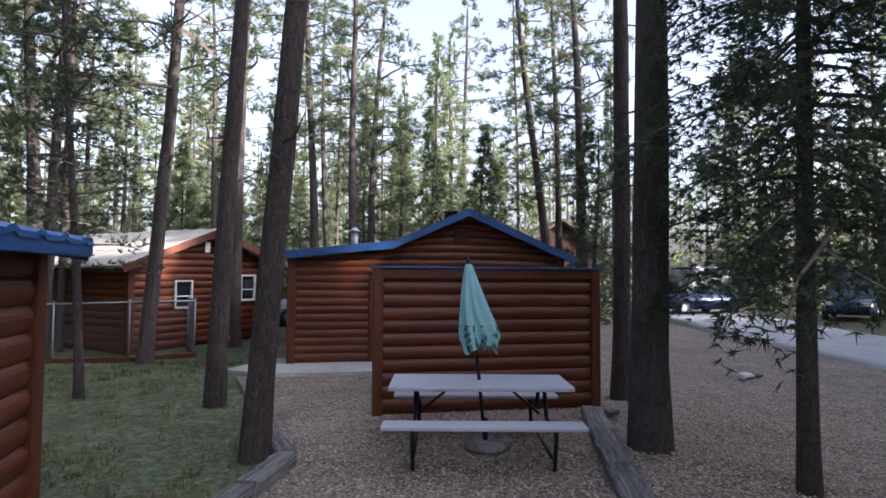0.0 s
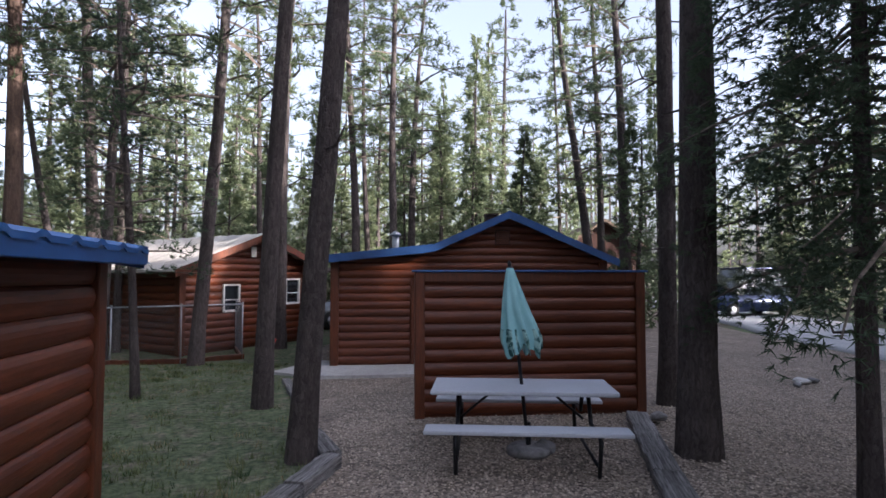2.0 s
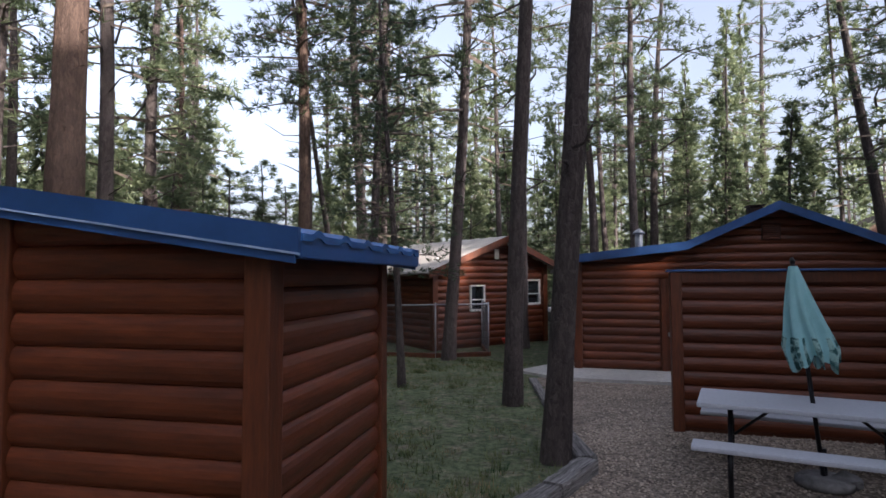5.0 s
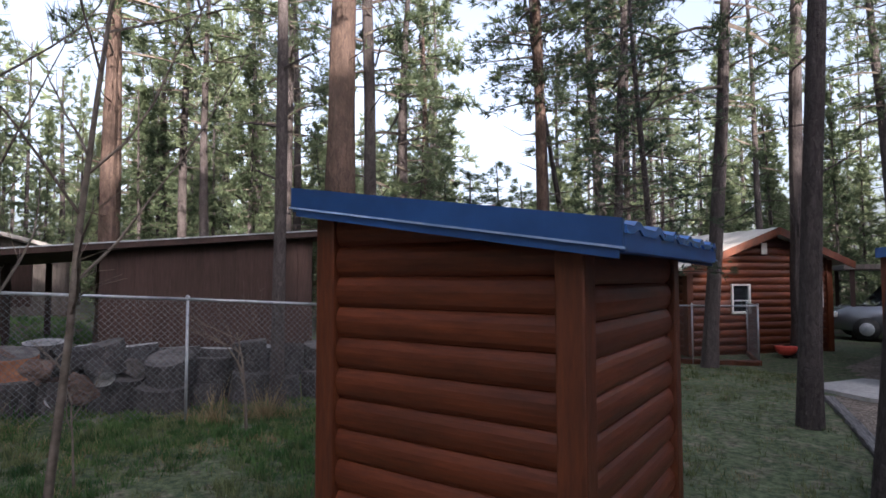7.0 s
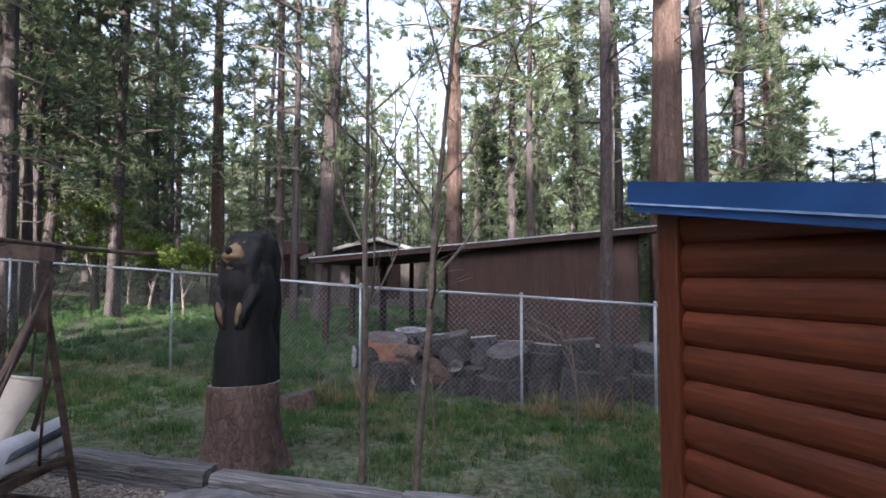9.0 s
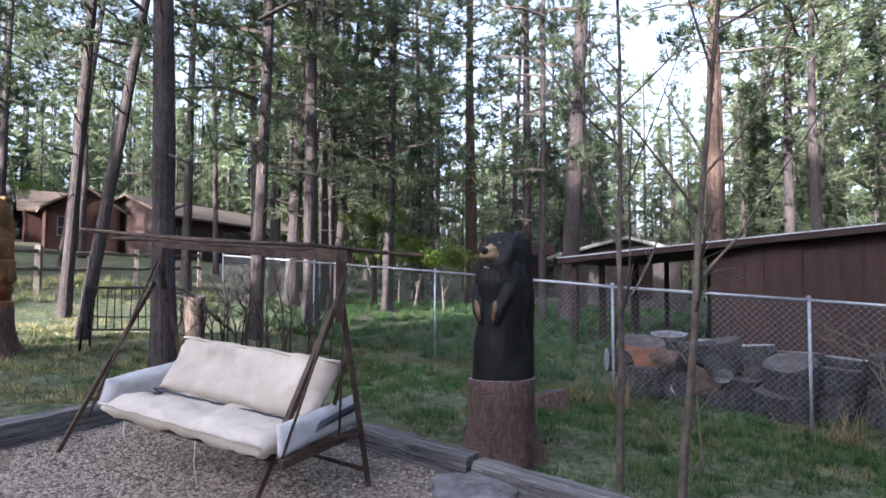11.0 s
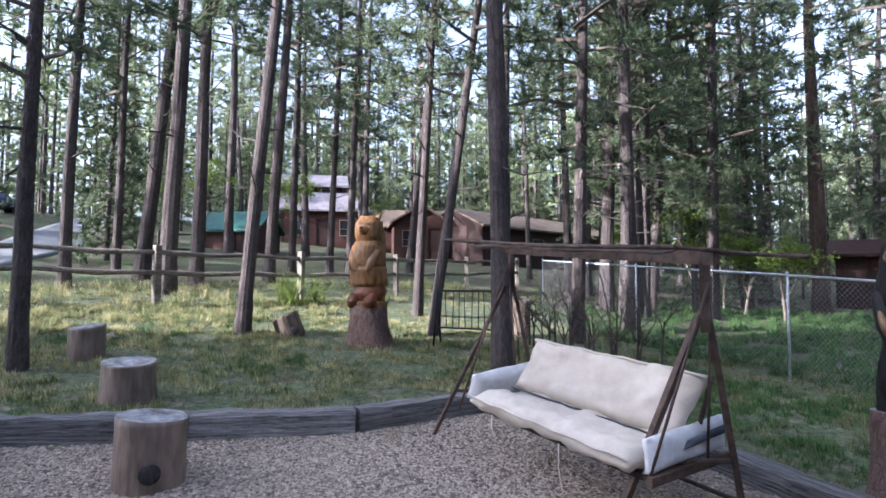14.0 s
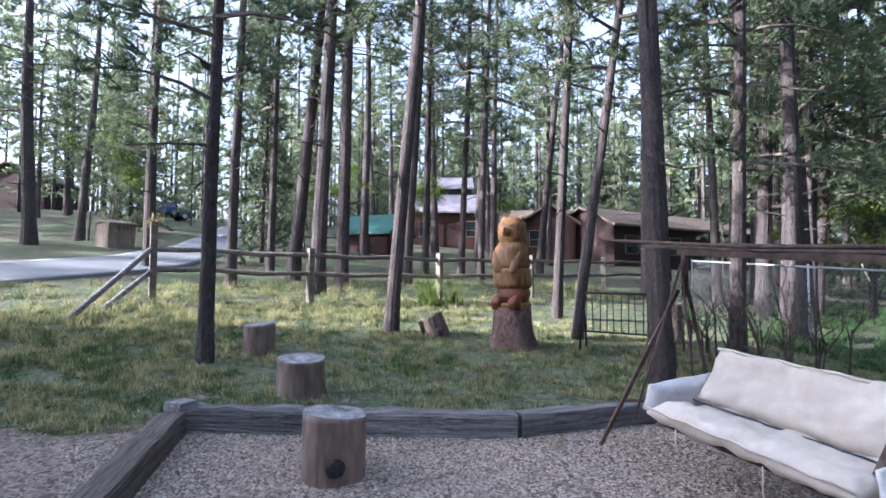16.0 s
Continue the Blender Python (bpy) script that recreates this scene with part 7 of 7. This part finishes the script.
# the bushy young growth that closes the view between the trunks
ur = random.Random(404)
under, tries = [], 0
while len(under) < 84 and tries < 6000:
    tries += 1
    a = ur.uniform(radians(-46), radians(64)) if len(under) < 62 else ur.uniform(radians(64), radians(178))
    d = ur.uniform(21, 46)
    x, y = -math.sin(a) * d - .8, math.cos(a) * d
    low = 39 < math.degrees(a) < 49
    if (low or clear_of(x, y)) and not over_the_lawn(x, y) and not (7.5 < x < 16.5) and all((x - q[0]) ** 2 + (y - q[1]) ** 2 > 6 for q in under):
        tall = ur.uniform(4.5, 6.5) if low else ur.uniform(5.5, 11)
        if x > 16.5:
            tall = min(tall, 7)
        row = (x, y, ur.uniform(.06, .11), tall, ur.uniform(.2, .7), "u" if d < 30 else "v", ur.uniform(.6, .95), ur.uniform(0, 6.28))
        under.append(row)
        if d < 30:
            pine(x, y, row[2], (ur.gauss(0, .02), ur.gauss(0, .02)), tall, row[4], "u", spread=row[6] * 1.2, stubs=0, label="young bushy fir with branches almost to the ground")
for i in range(34):
    a, d = radians(ur.uniform(112, 178)), ur.uniform(54, 74)
    x, y = -math.sin(a) * d - .8, math.cos(a) * d
    if clear_of(x, y):
        under.append((x, y, .12, ur.uniform(7, 13), .3, "v", ur.uniform(1.0, 1.5), ur.uniform(0, 6.28)))
joined_trees("undergrowth", "bushy young firs that close the view between the trunks", [q for q in under if q[5] == "v"])


# an unseen thick stand, added across the lane to shade the yard
sr = random.Random(31)
stand, tries = [], 0
while len(stand) < 105 and tries < 6000:
    tries += 1
    x, y = sr.uniform(16.5, 38), sr.uniform(-25, 13)
    # the same sun gap is kept open through the added stand
    if -18.8 < y + .338 * x < -10.9 or not all((x - q[0]) ** 2 + (y - q[1]) ** 2 > 3.6 for q in stand):
        continue
    # lower trees in one band let sun onto the neighbouring roof
    tall = sr.uniform(14, 20) if not 9.6 < y + .37 * x < 13.4 else sr.uniform(11.5, 13.5)
    stand.append((x, y, sr.uniform(.12, .22), tall, sr.uniform(.4, 1.6), "s", sr.uniform(1.0, 1.4), sr.uniform(0, 6.28)))
joined_trees("woodland_stand", "unseen thick stand of tall pines added across the lane for shade", stand)


def far_woods():
    """The wooded skyline beyond the trees that stand apart."""
    rnd = random.Random(77)
    v, f, trunks = [], [], Pile()
    for i in range(620):
        d = rnd.uniform(52, 100)
        a = rnd.uniform(0, 2 * math.pi) if i < 400 else rnd.uniform(math.pi, 1.75 * math.pi)
        x, y = math.sin(a) * d, math.cos(a) * d
        z, h = G(x, y) - .3, rnd.uniform(11, 21)
        if 38 < math.degrees(2 * math.pi - a) < 50:
            h = rnd.uniform(5, 8)
        trunks.add(tube_data([(x, y, z), (x, y, z + h)], [.22, .05], 4, False))
        for k in range(80):
            s = rnd.uniform(.08, 1)
            r = 2.6 * (1.05 - s) ** .7 * math.sqrt(rnd.random()) + .2
            q = rnd.uniform(0, 6.28)
            tuft(v, f, np.array([x + math.cos(q) * r, y + math.sin(q) * r, z + h * s]), np.array([math.cos(q), math.sin(q), .1]), rnd, 4, .85, .16)
    # the skyline's sunlit look is partly in this paler needle colour
    ob = new("far_woods", mesh_of("far_woods", v, f, M_NEEDLE_LIT))
    tagged(ob, "distant sunlit pine woods around the settlement", "woods", kind="stuff")
    tagged(part("trunks", trunks.mesh("trunks", [M_BARK]), None, ob), kind="stuff")


far_woods()


# ---- ground cover ----
def scatter_grass(name, label, material, count, area, keep, hmin, hmax, seed, blades=3, width=.006):
    rs = np.random.RandomState(seed)
    n = count // 14
    cx, cy = rs.uniform(area[0], area[1], n), rs.uniform(area[2], area[3], n)
    own = rs.randint(0, n, count)
    x = cx[own] + rs.normal(0, .06, count)
    y = cy[own] + rs.normal(0, .06, count)
    tall = (.4 + 1.7 * rs.uniform(0, 1, n) ** 2)[own]
    ok = keep(x, y)
    x, y, tall = x[ok], y[ok], tall[ok]
    z = gz(x, y) - .03
    n = len(x)
    V, F = [], []
    for b in range(blades):
        ang = rs.uniform(0, 6.28, n)
        bend = rs.uniform(.02, .10, n) * hmax / .08
        h = rs.uniform(hmin, hmax, n) * tall
        ox, oy = rs.normal(0, .018, n), rs.normal(0, .018, n)
        px, py = -np.sin(ang) * width, np.cos(ang) * width
        base = np.stack([x + ox, y + oy, z], -1)
        V.append(np.stack([base + np.stack([px, py, 0 * px], -1), base - np.stack([px, py, 0 * px], -1),
                           base + np.stack([np.cos(ang) * bend, np.sin(ang) * bend, h], -1)], 1).reshape(-1, 3))
    V = np.concatenate(V)
    F = np.arange(len(V)).reshape(-1, 3)
    ob = new(name, mesh_of(name, V.tolist(), F.tolist(), material))
    tagged(ob, label, "grass", kind="stuff")


def on_lawn(x, y):
    patch = np.sin(x * 1.7 + np.sin(y * 1.1)) * np.sin(y * 1.9 + 1.3 * np.sin(x * .8)) + .35 * np.sin(x * 5.1) * np.sin(y * 4.3)
    rs = np.random.RandomState(len(x))
    slab = inside(x, y, [(-4.1, 10.7), (-3.0, 10.2), (-.5, 10.7), (-.6, 18), (-4.4, 18)])
    shed = inside(x, y, [(-1.75, 1.7), (-3.07, 1.33), (-3.41, 2.54), (-2.09, 2.91)])
    return (lawn_at(x, y) > .5) & ~slab & ~shed & (rs.uniform(-1.6, 1.0, len(x)) < patch)


scatter_grass("lawn_grass", "short patchy green lawn grass with dry blades", M_GRASS, 70000, (-12, 1, -13, 0), lambda x, y: on_lawn(x, y) & ((y > -5.3) | (np.random.RandomState(6).uniform(0, 1, len(x)) < .35)), .025, .075, 1, 3, .006)
scatter_grass("lawn_grass", "short patchy green lawn grass with dry blades", M_GRASS, 60000, (-9.5, -1.3, 0, 12), on_lawn, .025, .07, 2, 3, .007)
scatter_grass("dead_lawn_grass", "pale dead blades mixed through the lawn", M_DRY, 60000, (-12, 1, -13, 12), lambda x, y: (lawn_at(x, y) > .5) & (np.sin(x * 2.3 + 1.1 * np.sin(y * 1.7)) * np.sin(y * 2.1 + x * .6) > -.25) & ~inside(x, y, [(-4.1, 10.7), (-3.0, 10.2), (-.5, 10.7), (-.6, 18), (-4.4, 18)]), .02, .06, 11, 2, .006)
scatter_grass("lush_grass", "thick green grass between the ties and the chain-link fence", M_LUSH, 34000, (-9.8, -4.4, -4.6, 5.5), lambda x, y: (lawn_at(x, y) > .5) & (np.sin(x * 2.1 + np.sin(y * 1.3)) * np.sin(y * 1.6 + .7 * x) > -.55), .025, .075, 31, 3, .007)
scatter_grass("lush_grass", "green patches in the tired lawn", M_LUSH, 26000, (-9, 1, -11, -5), lambda x, y: (lawn_at(x, y) > .5) & (np.sin(x * 1.3 + 2 + np.sin(y * 1.1)) * np.sin(y * 1.9 + .5 * x) > .35), .025, .07, 32, 3, .007)
scatter_grass("pale_lawn_grass", "pale tired grass tufts on the upper lawn", M_PALE, 70000, (-10, 1.6, -12.6, -5.2), lambda x, y: (lawn_at(x, y) > .5) & (np.sin(x * 3.1 + np.sin(y * 2.3)) * np.sin(y * 2.7 + x) > -.45), .03, .075, 21, 3, .011)
scatter_grass("yard_grass", "dark green grass beyond the chain-link fence", M_LUSH, 40000, (-24, -9, -10, 3), lambda x, y: (x < -9.3 - .4 * np.minimum(y, 0) * -1) | (y > 0), .05, .14, 22, 3, .014)
# the sunlit strip by the fence is put into this pale blade colour
scatter_grass("tall_grass", "long grass along the rail fence, paled as if in sun", M_PALE, 17000, (-16, 4, -16, -10.5), lambda x, y: (np.random.RandomState(4).uniform(0, 1, len(x)) < .9) & ~inside(x, y, [(0.5, -16), (10, -14), (10, -19), (0, -20)]), .05, .16, 3, 3, .008)
scatter_grass("dry_grass", "tufts of dry straw grass under the chain-link fence", M_DRY, 2600, (-9.2, -7.4, -.6, 4.2), lambda x, y: np.abs((x + 8.55) - (y - .05) * .27) < .04 + .13 * np.sin(y * 2.3 + 1.6), .12, .36, 5, 3, .006)
scatter_grass("dry_grass", "dry weeds around the swing feet", M_DRY, 160, (-5.0, -3.7, -4.7, -1.6), lambda x, y: np.hypot(x + 4.4, y + 4.3) < .3, .06, .16, 6, 3, .004)
scatter_grass("green_iris", "clump of long green leaves by the rail fence", M_YOUNG, 90, (-8.2, -7.2, -12.1, -11.6), lambda x, y: x < 0, .25, .5, 7, 3, .014)


def scatter_gravel():
    rs = np.random.RandomState(9)
    areas = [((-5.8, -.6, -6.3, -2.0), 44000), ((-5.6, 0, -2.0, .8), 7000), ((-1.9, 6.5, 4.0, 8.5), 20000), ((-3, 6.5, 8.5, 12.0), 5000)]
    base = np.array([(1, 0, -.3), (0, 1, -.3), (-1, 0, -.3), (0, -1, -.3), (.1, 0, .8)], float)
    tri = np.array([(0, 1, 4), (1, 2, 4), (2, 3, 4), (3, 0, 4)])
    VV, FF, k = [], [], 0
    for (x0, x1, y0, y1), n in areas:
        x, y = rs.uniform(x0, x1, n), rs.uniform(y0, y1, n)
        ok = lawn_at(x, y) < .5
        x, y = x[ok], y[ok]
        n = len(x)
        s = rs.uniform(.008, .021, n)
        ang = rs.uniform(0, 6.28, n)
        st = rs.uniform(.6, 1.3, (n, 1, 3)) * np.array([1.15, .85, .6])
        p = base[None] * s[:, None, None] * st
        c, sn = np.cos(ang)[:, None], np.sin(ang)[:, None]
        p = np.stack([p[..., 0] * c - p[..., 1] * sn, p[..., 0] * sn + p[..., 1] * c, p[..., 2]], -1)
        p += np.stack([x, y, gz(x, y) - .006 + s * .25], -1)[:, None]
        VV.append(p.reshape(-1, 3))
        FF.append((tri[None] + 5 * np.arange(n)[:, None, None] + k).reshape(-1, 3))
        k += 5 * n
    ob = new("gravel", mesh_of("gravel", np.concatenate(VV).tolist(), np.concatenate(FF).tolist(), M_PEBBLE))
    tagged(ob, "loose tan and grey pea gravel", "gravel", kind="stuff")


scatter_gravel()
